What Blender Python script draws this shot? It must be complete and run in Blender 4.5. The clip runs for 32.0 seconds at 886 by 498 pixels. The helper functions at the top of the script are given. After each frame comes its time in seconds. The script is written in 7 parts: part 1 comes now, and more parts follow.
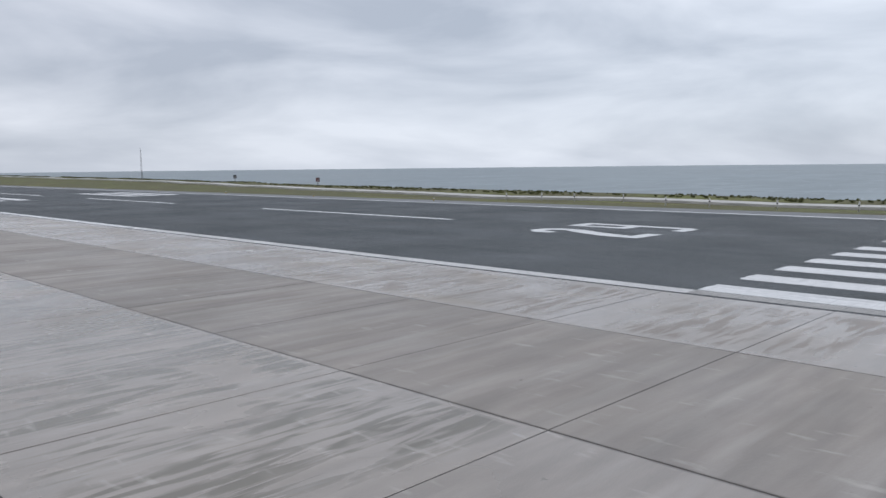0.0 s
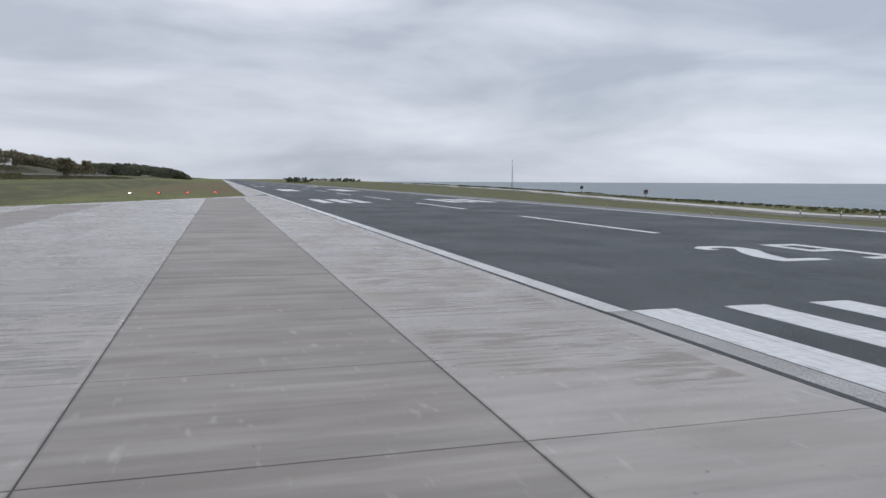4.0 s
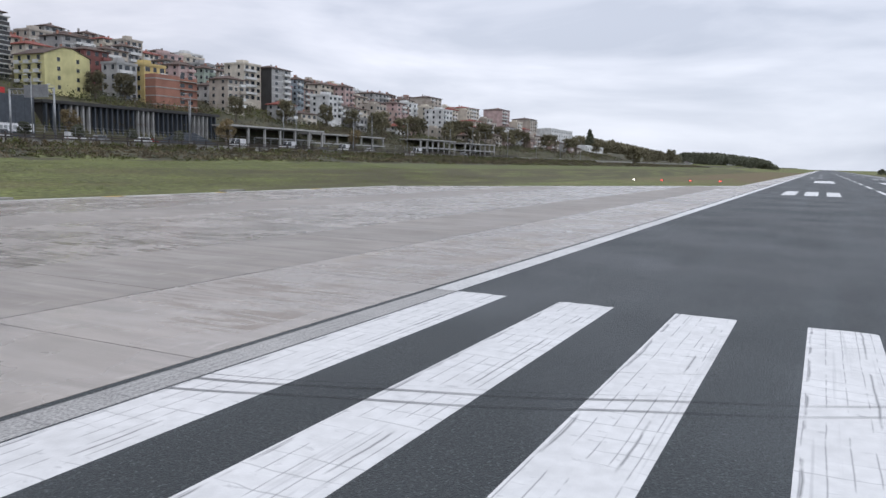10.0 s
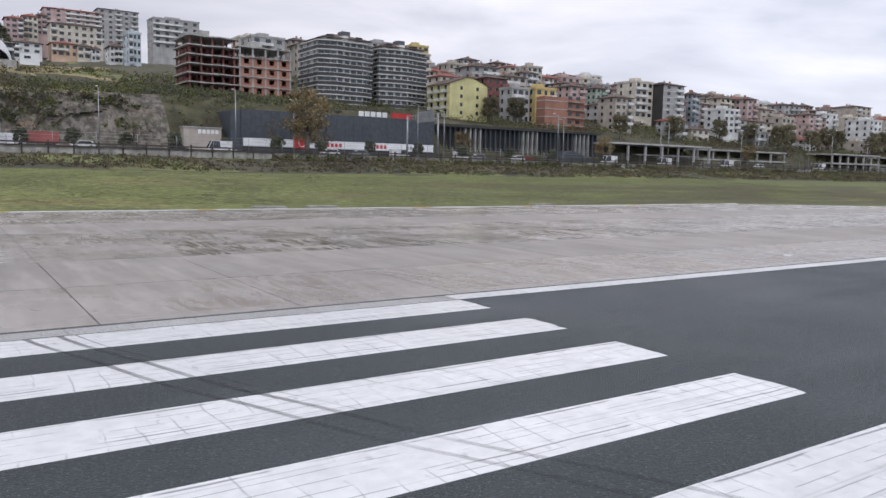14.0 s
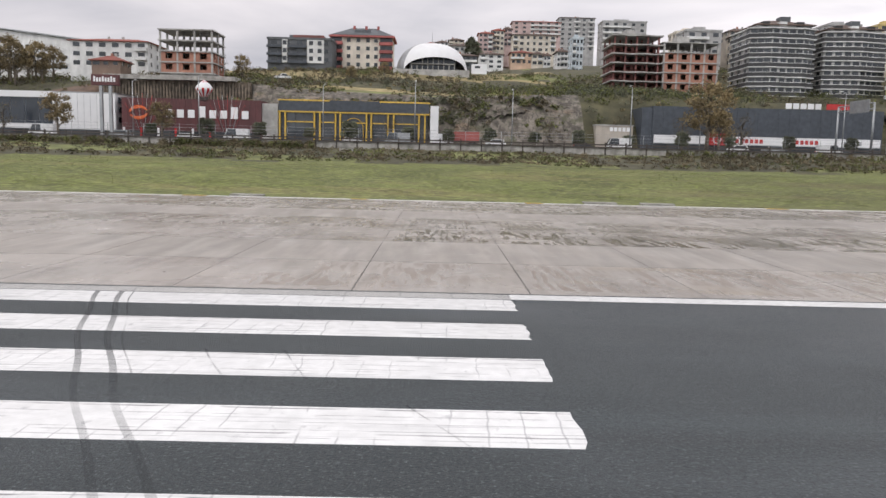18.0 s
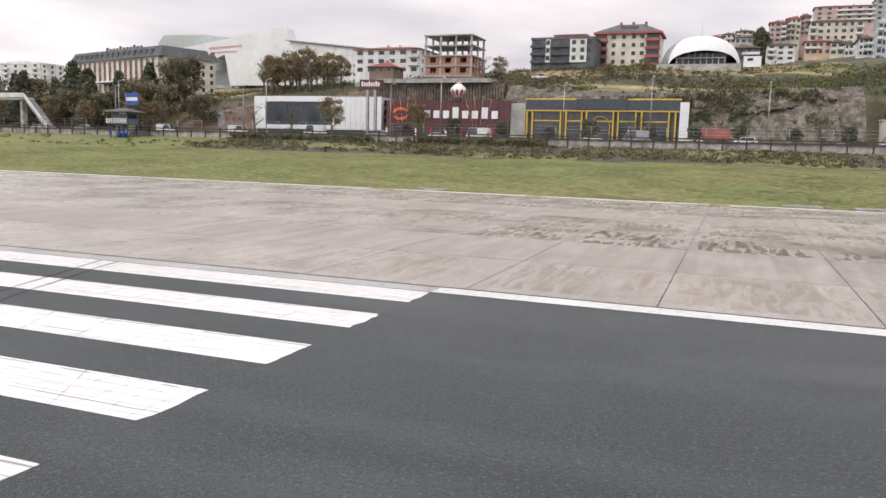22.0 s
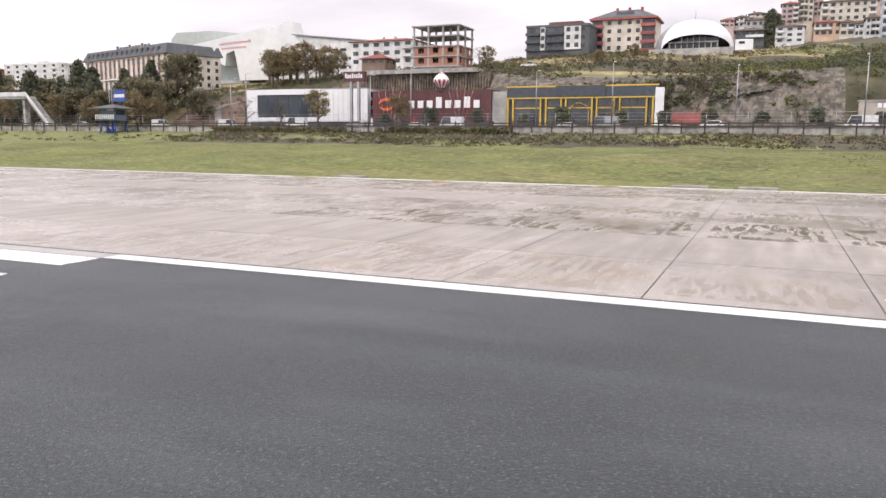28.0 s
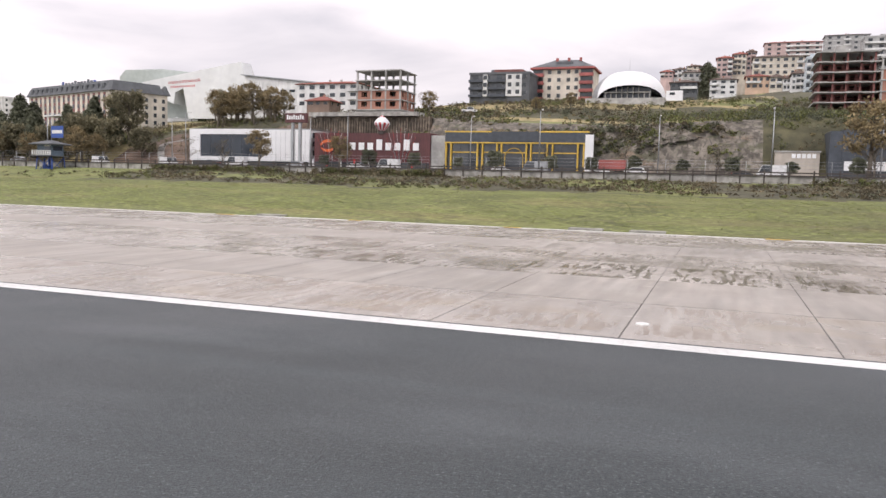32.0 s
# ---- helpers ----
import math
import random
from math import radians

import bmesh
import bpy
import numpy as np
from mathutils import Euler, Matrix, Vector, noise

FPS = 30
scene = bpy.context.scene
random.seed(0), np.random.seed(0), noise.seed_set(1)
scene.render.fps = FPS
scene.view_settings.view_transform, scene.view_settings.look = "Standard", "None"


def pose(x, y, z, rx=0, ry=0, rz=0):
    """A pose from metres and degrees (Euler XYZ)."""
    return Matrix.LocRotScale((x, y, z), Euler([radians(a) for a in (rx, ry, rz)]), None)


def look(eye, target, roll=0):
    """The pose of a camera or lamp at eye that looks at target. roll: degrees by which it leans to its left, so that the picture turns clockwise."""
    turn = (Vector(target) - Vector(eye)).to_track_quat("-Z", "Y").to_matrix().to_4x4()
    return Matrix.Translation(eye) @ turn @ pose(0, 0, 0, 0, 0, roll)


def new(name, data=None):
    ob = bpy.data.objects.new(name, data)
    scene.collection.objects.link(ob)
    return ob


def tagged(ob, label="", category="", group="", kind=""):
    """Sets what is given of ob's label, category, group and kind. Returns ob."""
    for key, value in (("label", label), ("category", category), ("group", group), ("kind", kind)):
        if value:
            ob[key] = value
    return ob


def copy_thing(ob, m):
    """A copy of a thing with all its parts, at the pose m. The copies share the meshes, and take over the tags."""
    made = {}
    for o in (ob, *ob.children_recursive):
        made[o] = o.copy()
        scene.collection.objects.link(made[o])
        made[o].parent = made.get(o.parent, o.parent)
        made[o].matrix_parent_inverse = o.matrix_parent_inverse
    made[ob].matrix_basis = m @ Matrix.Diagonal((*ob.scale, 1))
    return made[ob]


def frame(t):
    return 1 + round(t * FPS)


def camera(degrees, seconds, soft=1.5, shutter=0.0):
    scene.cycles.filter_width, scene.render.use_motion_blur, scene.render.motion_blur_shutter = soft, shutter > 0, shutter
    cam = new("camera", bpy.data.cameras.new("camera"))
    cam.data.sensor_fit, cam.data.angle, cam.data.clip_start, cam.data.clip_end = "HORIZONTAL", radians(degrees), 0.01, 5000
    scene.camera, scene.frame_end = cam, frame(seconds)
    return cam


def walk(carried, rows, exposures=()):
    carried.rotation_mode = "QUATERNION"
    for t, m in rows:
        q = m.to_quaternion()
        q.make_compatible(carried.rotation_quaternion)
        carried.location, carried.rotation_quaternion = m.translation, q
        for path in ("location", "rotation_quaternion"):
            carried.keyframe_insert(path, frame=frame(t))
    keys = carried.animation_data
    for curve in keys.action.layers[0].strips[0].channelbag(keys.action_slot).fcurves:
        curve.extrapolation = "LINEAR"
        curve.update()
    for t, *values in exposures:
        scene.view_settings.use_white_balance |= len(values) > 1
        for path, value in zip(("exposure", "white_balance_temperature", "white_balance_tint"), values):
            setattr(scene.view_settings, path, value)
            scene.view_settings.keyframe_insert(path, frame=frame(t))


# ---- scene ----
cam = camera(59.9, 32.0)
PATH = [
    (0, (-13.192, 26.763, 4.7), (-11.794, 25.349, 4.484), -0.6),
    (1, (-16.157, 23.855, 4.635), (-14.587, 22.633, 4.431), -0.1),
    (2, (-18.664, 20.561, 4.498), (-16.949, 19.548, 4.309), 0.4),
    (3, (-20.916, 17.039, 4.413), (-19.09, 16.243, 4.229), 0.5),
    (5.5, (-24.625, 6.967, 4.326), (-22.64, 6.801, 4.154), 0.2),
    (6, (-24.988, 4.893, 4.347), (-22.995, 4.852, 4.177), 0.4),
    (7, (-25.322, 0.716, 4.292), (-23.34, 0.921, 4.12), 0.5),
    (8, (-25.376, -3.437, 4.349), (-23.437, -2.984, 4.16), 0.9),
    (9, (-24.667, -7.289, 4.333), (-22.795, -6.617, 4.122), 1.4),
    (10, (-23.465, -10.864, 4.398), (-21.681, -9.99, 4.17), 1.3),
    (11, (-21.832, -14.073, 4.395), (-20.173, -12.98, 4.168), 1.1),
    (12, (-19.768, -16.752, 4.415), (-18.267, -15.449, 4.192), 1.0),
    (12.5, (-18.624, -17.969, 4.382), (-17.21, -16.571, 4.166), 1.2),
    (13, (-17.445, -19.118, 4.351), (-16.127, -17.629, 4.14), 1.2),
    (13.5, (-16.171, -20.207, 4.368), (-14.955, -18.633, 4.161), 1.4),
    (14, (-14.773, -21.125, 4.388), (-13.671, -19.469, 4.182), 1.2),
    (14.5, (-13.35, -21.813, 4.405), (-12.369, -20.082, 4.198), 1.2),
    (16.5, (-7.078, -23.808, 4.414), (-6.662, -21.865, 4.187), 1.3),
    (17, (-5.476, -23.88, 4.414), (-5.2, -21.913, 4.182), 1.2),
    (17.5, (-3.858, -23.87, 4.4), (-3.715, -21.889, 4.165), 1.3),
    (18, (-2.444, -23.923, 4.43), (-2.424, -21.937, 4.193), 1.4),
    (18.5, (-0.999, -23.952, 4.424), (-1.092, -21.969, 4.183), 1.4),
    (19, (0.471, -23.752, 4.455), (0.273, -21.777, 4.211), 1.4),
    (19.5, (1.877, -23.51, 4.441), (1.576, -21.548, 4.194), 1.2),
    (20, (3.352, -23.228, 4.423), (2.951, -21.285, 4.176), 1.1),
    (20.5, (4.775, -22.947, 4.392), (4.285, -21.024, 4.142), 1.2),
    (21, (6.025, -22.567, 4.398), (5.454, -20.667, 4.145), 1.3),
    (21.5, (7.248, -22.155, 4.39), (6.609, -20.277, 4.135), 1.5),
    (22, (8.545, -21.78, 4.378), (7.848, -19.923, 4.122), 1.6),
    (22.5, (9.774, -21.377, 4.355), (9.029, -19.539, 4.1), 1.6),
    (23, (10.936, -21.066, 4.34), (10.152, -19.244, 4.083), 1.4),
    (23.5, (12.154, -20.909, 4.341), (11.339, -19.102, 4.078), 1.2),
    (24, (13.315, -20.799, 4.327), (12.48, -19.002, 4.054), 1.1),
    (24.5, (14.47, -20.63, 4.316), (13.625, -18.84, 4.031), 0.9),
    (25, (15.555, -20.487, 4.308), (14.707, -18.7, 4.014), 0.8),
    (25.5, (16.693, -20.361, 4.338), (15.849, -18.571, 4.044), 0.9),
    (27.5, (20.685, -19.959, 4.254), (19.891, -18.144, 3.976), 0.5),
    (28, (21.628, -19.969, 4.236), (20.852, -18.147, 3.955), 0.5),
    (28.5, (22.529, -20.105, 4.246), (21.771, -18.276, 3.96), 0.5),
    (29, (23.408, -20.312, 4.252), (22.668, -18.476, 3.963), 0.5),
    (29.5, (24.191, -20.614, 4.284), (23.468, -18.771, 4.0), 0.6),
    (30, (24.92, -20.925, 4.305), (24.21, -19.074, 4.036), 1.0),
    (30.5, (25.615, -21.172, 4.37), (24.917, -19.314, 4.125), 1.2),
    (31, (26.16, -21.348, 4.42), (25.473, -19.482, 4.203), 1.4),
    (31.5, (26.62, -21.46, 4.429), (25.941, -19.588, 4.239), 1.6),
    (32, (27.073, -21.531, 4.401), (26.4, -19.656, 4.228), 1.5),
]

# exposure: darker over the sea, brighter towards the hill
EXPOSURES = [(0.0, 0.04, 6240, 10), (4.0, 0.0, 6240, 10), (6.0, 0.07, 6200, 10), (10.0, 0.34, 6200, 11), (14.5, 0.48, 6350, 13), (17.0, 0.67, 6750, 12),
             (20.0, 0.79, 6950, 13), (22.5, 0.97, 7050, 14), (25.0, 1.13, 7050, 17), (30.0, 1.21, 7050, 17), (32.0, 1.05, 7000, 16)]
walk(cam, [(t, look(eye, target, roll)) for t, eye, target, roll in PATH], EXPOSURES)

# ---------------------------------------------------------------- world and sun
world = bpy.data.worlds.new("overcast_sky")
scene.world = world
world.use_nodes = True
wn, wl = world.node_tree.nodes, world.node_tree.links
wn.clear()
w_out, w_bg = wn.new("ShaderNodeOutputWorld"), wn.new("ShaderNodeBackground")
w_sky = wn.new("ShaderNodeTexSky")
w_sky.sky_type, w_sky.sun_disc = "NISHITA", False
w_sky.sun_elevation, w_sky.sun_rotation = radians(38), radians(200)
w_tc, w_map = wn.new("ShaderNodeTexCoord"), wn.new("ShaderNodeMapping")
w_map.inputs["Scale"].default_value = (1.0, 1.0, 4.2)
w_map.inputs["Rotation"].default_value = (0.03, 0.05, 0.4)
w_n1, w_n2 = wn.new("ShaderNodeTexNoise"), wn.new("ShaderNodeTexNoise")
w_n1.inputs["Scale"].default_value, w_n1.inputs["Detail"].default_value = 2.6, 8.0
w_n1.inputs["Distortion"].default_value = 0.35
w_n2.inputs["Scale"].default_value, w_n2.inputs["Detail"].default_value = 0.7, 2.0
w_r1, w_r2 = wn.new("ShaderNodeValToRGB"), wn.new("ShaderNodeValToRGB")
w_r1.color_ramp.elements[0].position, w_r1.color_ramp.elements[0].color = 0.34, (0.62, 0.645, 0.70, 1)
w_r1.color_ramp.elements[1].position, w_r1.color_ramp.elements[1].color = 0.66, (1.08, 1.07, 1.09, 1)
w_r2.color_ramp.elements[0].position, w_r2.color_ramp.elements[0].color = 0.12, (0.79, 0.835, 0.885, 1)
w_r2.color_ramp.elements[1].position, w_r2.color_ramp.elements[1].color = 0.62, (0.985, 0.965, 0.98, 1)
w_mul, w_mix = wn.new("ShaderNodeMixRGB"), wn.new("ShaderNodeMixRGB")
w_mul.blend_type = "MULTIPLY"
w_mul.inputs["Fac"].default_value = 1.0
w_scale = wn.new("ShaderNodeMixRGB")
w_scale.blend_type = "MULTIPLY"
w_scale.inputs["Fac"].default_value = 1.0
w_scale.inputs["Color2"].default_value = (0.1, 0.1, 0.1, 1)
w_mix.inputs["Fac"].default_value = 0.93
wl.new(w_tc.outputs["Generated"], w_map.inputs["Vector"])
wl.new(w_map.outputs["Vector"], w_n1.inputs["Vector"])
wl.new(w_tc.outputs["Generated"], w_n2.inputs["Vector"])
wl.new(w_n1.outputs["Fac"], w_r1.inputs["Fac"])
# the cloud is thicker and bluer over the sea, thinner over the land
w_sep, w_half, w_add = wn.new("ShaderNodeSeparateXYZ"), wn.new("ShaderNodeMath"), wn.new("ShaderNodeMath")
w_half.operation, w_add.operation = "MULTIPLY_ADD", "MULTIPLY_ADD"
w_half.inputs[1].default_value, w_half.inputs[2].default_value = 0.35, 0.12
w_add.inputs[1].default_value = 0.5
wl.new(w_tc.outputs["Generated"], w_sep.inputs["Vector"])
wl.new(w_sep.outputs["Y"], w_half.inputs[0])
wl.new(w_n2.outputs["Fac"], w_add.inputs[0])
wl.new(w_half.outputs["Value"], w_add.inputs[2])
wl.new(w_add.outputs["Value"], w_r2.inputs["Fac"])
wl.new(w_r1.outputs["Color"], w_mul.inputs["Color1"])
wl.new(w_r2.outputs["Color"], w_mul.inputs["Color2"])
wl.new(w_sky.outputs["Color"], w_scale.inputs["Color1"])
wl.new(w_scale.outputs["Color"], w_mix.inputs["Color1"])
wl.new(w_mul.outputs["Color"], w_mix.inputs["Color2"])
# low over the hill the cloud deck is duller than overhead
w_low, w_dir, w_fac, w_dull = wn.new("ShaderNodeMapRange"), wn.new("ShaderNodeMapRange"), wn.new("ShaderNodeMath"), wn.new("ShaderNodeMixRGB")
w_low.inputs["From Min"].default_value, w_low.inputs["From Max"].default_value = 0.65, 0.15
w_dir.inputs["From Min"].default_value, w_dir.inputs["From Max"].default_value = 0.35, 1.2
w_fac.operation, w_dull.blend_type = "MULTIPLY", "MULTIPLY"
w_dull.inputs["Color2"].default_value = (0.425, 0.435, 0.46, 1)
wl.new(w_sep.outputs["Z"], w_low.inputs["Value"])
w_side = wn.new("ShaderNodeMath")
w_side.operation, w_side.inputs[1].default_value = "MULTIPLY_ADD", -0.3
wl.new(w_sep.outputs["X"], w_side.inputs[0])
wl.new(w_sep.outputs["Y"], w_side.inputs[2])
wl.new(w_side.outputs["Value"], w_dir.inputs["Value"])
wl.new(w_low.outputs["Result"], w_fac.inputs[0])
wl.new(w_dir.outputs["Result"], w_fac.inputs[1])
wl.new(w_fac.outputs["Value"], w_dull.inputs["Fac"])
wl.new(w_mix.outputs["Color"], w_dull.inputs["Color1"])
# rain haze along the horizon beyond the runway's end
w_end, w_rim, w_both, w_haze = wn.new("ShaderNodeMapRange"), wn.new("ShaderNodeMapRange"), wn.new("ShaderNodeMath"), wn.new("ShaderNodeMixRGB")
w_end.inputs["From Min"].default_value, w_end.inputs["From Max"].default_value = 0.72, 0.97
w_rim.inputs["From Min"].default_value, w_rim.inputs["From Max"].default_value = 0.17, 0.03
w_both.operation, w_haze.blend_type = "MULTIPLY", "MULTIPLY"
w_haze.inputs["Color2"].default_value = (0.85, 0.865, 0.875, 1)
wl.new(w_sep.outputs["X"], w_end.inputs["Value"])
wl.new(w_sep.outputs["Z"], w_rim.inputs["Value"])
wl.new(w_end.outputs["Result"], w_both.inputs[0])
wl.new(w_rim.outputs["Result"], w_both.inputs[1])
wl.new(w_both.outputs["Value"], w_haze.inputs["Fac"])
wl.new(w_dull.outputs["Color"], w_haze.inputs["Color1"])
wl.new(w_haze.outputs["Color"], w_bg.inputs["Color"])
wl.new(w_bg.outputs["Background"], w_out.inputs["Surface"])
w_bg.inputs["Strength"].default_value = 0.93

sun = new("sun", bpy.data.lights.new("sun", "SUN"))
sun.data.energy, sun.data.angle, sun.data.color = 0.7, radians(25), (1.0, 0.97, 0.93)
sun.matrix_world = look((0, 0, 100), (40, 75, 0))

# ---------------------------------------------------------------- materials
MATS = {}


def mat(name, c1, c2=None, scale=2.0, rough=0.8, metal=0.0, bump=0.0, bump_scale=20.0, stretch=(1, 1, 1), world_space=False,
        spread=0.08, soil=0.25, soil_scale=0.25, emit=0.0, island=0.0, thin=0.0):
    """A two-scale procedural surface: grain between c1 and c2, broad soiling, small differences from piece to piece."""
    m = bpy.data.materials.new(name)
    m.use_nodes = True
    n, l = m.node_tree.nodes, m.node_tree.links
    b = n["Principled BSDF"]
    c2 = c2 or tuple(v * 0.82 for v in c1)
    if world_space:
        src = n.new("ShaderNodeNewGeometry").outputs["Position"]
    else:
        src = n.new("ShaderNodeTexCoord").outputs["Object"]
    mp = n.new("ShaderNodeMapping")
    mp.inputs["Scale"].default_value = stretch
    l.new(src, mp.inputs["Vector"])
    n1, n2 = n.new("ShaderNodeTexNoise"), n.new("ShaderNodeTexNoise")
    n1.inputs["Scale"].default_value, n1.inputs["Detail"].default_value = scale, 6.0
    n2.inputs["Scale"].default_value, n2.inputs["Detail"].default_value = soil_scale, 4.0
    l.new(mp.outputs["Vector"], n1.inputs["Vector"])
    l.new(src, n2.inputs["Vector"])
    r1 = n.new("ShaderNodeValToRGB")
    r1.color_ramp.elements[0].position, r1.color_ramp.elements[0].color = 0.35, (*c2, 1)
    r1.color_ramp.elements[1].position, r1.color_ramp.elements[1].color = 0.65, (*c1, 1)
    l.new(n1.outputs["Fac"], r1.inputs["Fac"])
    r2 = n.new("ShaderNodeMapRange")
    r2.inputs["From Min"].default_value, r2.inputs["From Max"].default_value = 0.3, 0.7
    r2.inputs["To Min"].default_value, r2.inputs["To Max"].default_value = 1.0 - soil, 1.0 + soil * 0.35
    l.new(n2.outputs["Fac"], r2.inputs["Value"])
    info = n.new("ShaderNodeObjectInfo")
    r3 = n.new("ShaderNodeMapRange")
    r3.inputs["To Min"].default_value, r3.inputs["To Max"].default_value = 1.0 - spread, 1.0 + spread
    l.new(info.outputs["Random"], r3.inputs["Value"])
    mul = n.new("ShaderNodeMath")
    mul.operation = "MULTIPLY"
    l.new(r2.outputs["Result"], mul.inputs[0])
    l.new(r3.outputs["Result"], mul.inputs[1])
    if island:
        geo, r4, mul2 = n.new("ShaderNodeNewGeometry"), n.new("ShaderNodeMapRange"), n.new("ShaderNodeMath")
        r4.inputs["To Min"].default_value, r4.inputs["To Max"].default_value = 1.0 - island, 1.0 + island
        mul2.operation = "MULTIPLY"
        l.new(geo.outputs["Random Per Island"], r4.inputs["Value"])
        l.new(mul.outputs["Value"], mul2.inputs[0])
        l.new(r4.outputs["Result"], mul2.inputs[1])
        mul = mul2
    mix = n.new("ShaderNodeVectorMath")
    mix.operation = "SCALE"
    l.new(r1.outputs["Color"], mix.inputs[0])
    l.new(mul.outputs["Value"], mix.inputs["Scale"])
    l.new(mix.outputs["Vector"], b.inputs["Base Color"])
    b.inputs["Roughness"].default_value, b.inputs["Metallic"].default_value = rough, metal
    if bump:
        nb, bp = n.new("ShaderNodeTexNoise"), n.new("ShaderNodeBump")
        nb.inputs["Scale"].default_value, nb.inputs["Detail"].default_value = bump_scale, 5.0
        l.new(mp.outputs["Vector"], nb.inputs["Vector"])
        bp.inputs["Strength"].default_value, bp.inputs["Distance"].default_value = bump, 0.05
        l.new(nb.outputs["Fac"], bp.inputs["Height"])
        l.new(bp.outputs["Normal"], b.inputs["Normal"])
    if emit:
        b.inputs["Emission Color"].default_value, b.inputs["Emission Strength"].default_value = (*c1, 1), emit
    if thin:
        tr, ms = n.new("ShaderNodeBsdfTranslucent"), n.new("ShaderNodeMixShader")
        ms.inputs["Fac"].default_value = thin
        l.new(mix.outputs["Vector"], tr.inputs["Color"])
        l.new(b.outputs["BSDF"], ms.inputs[1])
        l.new(tr.outputs["BSDF"], ms.inputs[2])
        l.new(ms.outputs["Shader"], n["Material Output"].inputs["Surface"])
    MATS[name] = m
    return m


def nodes_of(m):
    return m.node_tree.nodes, m.node_tree.links, m.node_tree.nodes["Principled BSDF"]


def overlay(m, colour, src_scale, scale, low, high, amount, rotate=0.0):
    """Stains and other marks with a shape of their own, stretched along one direction, over a material made by mat().
    """
    n, l, b = nodes_of(m)
    old = b.inputs["Base Color"].links[0].from_socket
    g, mp, no, mr = n.new("ShaderNodeNewGeometry"), n.new("ShaderNodeMapping"), n.new("ShaderNodeTexNoise"), n.new("ShaderNodeMapRange")
    mp.inputs["Scale"].default_value, mp.inputs["Rotation"].default_value = src_scale, (0, 0, rotate)
    no.inputs["Scale"].default_value, no.inputs["Detail"].default_value = scale, 5.0
    mr.inputs["From Min"].default_value, mr.inputs["From Max"].default_value = low, high
    mr.inputs["To Max"].default_value = amount
    mx = n.new("ShaderNodeMixRGB")
    mx.inputs["Color2"].default_value = (*colour, 1)
    l.new(g.outputs["Position"], mp.inputs["Vector"])
    l.new(mp.outputs["Vector"], no.inputs["Vector"])
    l.new(no.outputs["Fac"], mr.inputs["Value"])
    l.new(mr.outputs["Result"], mx.inputs["Fac"])
    l.new(old, mx.inputs["Color1"])
    l.new(mx.outputs["Color"], b.inputs["Base Color"])
    return mr, mx


def band(m, mr, mx, lo, hi, soft=3.0, from_x=-2.0, soft_x=1.0, to_x=900.0):
    """Keep an overlay to a stretch across the apron (lo to hi along y)."""
    n, l, _ = nodes_of(m)
    g, sep = n.new("ShaderNodeNewGeometry"), n.new("ShaderNodeSeparateXYZ")
    a, c, p, q = (n.new("ShaderNodeMapRange"), n.new("ShaderNodeMapRange"), n.new("ShaderNodeMath"), n.new("ShaderNodeMath"))
    a.inputs["From Min"].default_value, a.inputs["From Max"].default_value = lo - soft, lo
    c.inputs["From Min"].default_value, c.inputs["From Max"].default_value = hi + soft, hi
    p.operation = q.operation = "MULTIPLY"
    l.new(g.outputs["Position"], sep.inputs["Vector"])
    l.new(sep.outputs["Y"], a.inputs["Value"])
    l.new(sep.outputs["Y"], c.inputs["Value"])
    l.new(a.outputs["Result"], p.inputs[0])
    l.new(c.outputs["Result"], p.inputs[1])
    e, s = n.new("ShaderNodeMapRange"), n.new("ShaderNodeMath")
    e.inputs["From Min"].default_value, e.inputs["From Max"].default_value = from_x - soft_x, from_x + soft_x
    s.operation = "MULTIPLY"
    l.new(sep.outputs["X"], e.inputs["Value"])
    l.new(p.outputs["Value"], s.inputs[0])
    l.new(e.outputs["Result"], s.inputs[1])
    f, u = n.new("ShaderNodeMapRange"), n.new("ShaderNodeMath")
    f.inputs["From Min"].default_value, f.inputs["From Max"].default_value = to_x + 4, to_x - 4
    u.operation = "MULTIPLY"
    l.new(sep.outputs["X"], f.inputs["Value"])
    l.new(s.outputs["Value"], u.inputs[0])
    l.new(f.outputs["Result"], u.inputs[1])
    l.new(u.outputs["Value"], q.inputs[0])
    l.new(mr.outputs["Result"], q.inputs[1])
    l.new(q.outputs["Value"], mx.inputs["Fac"])


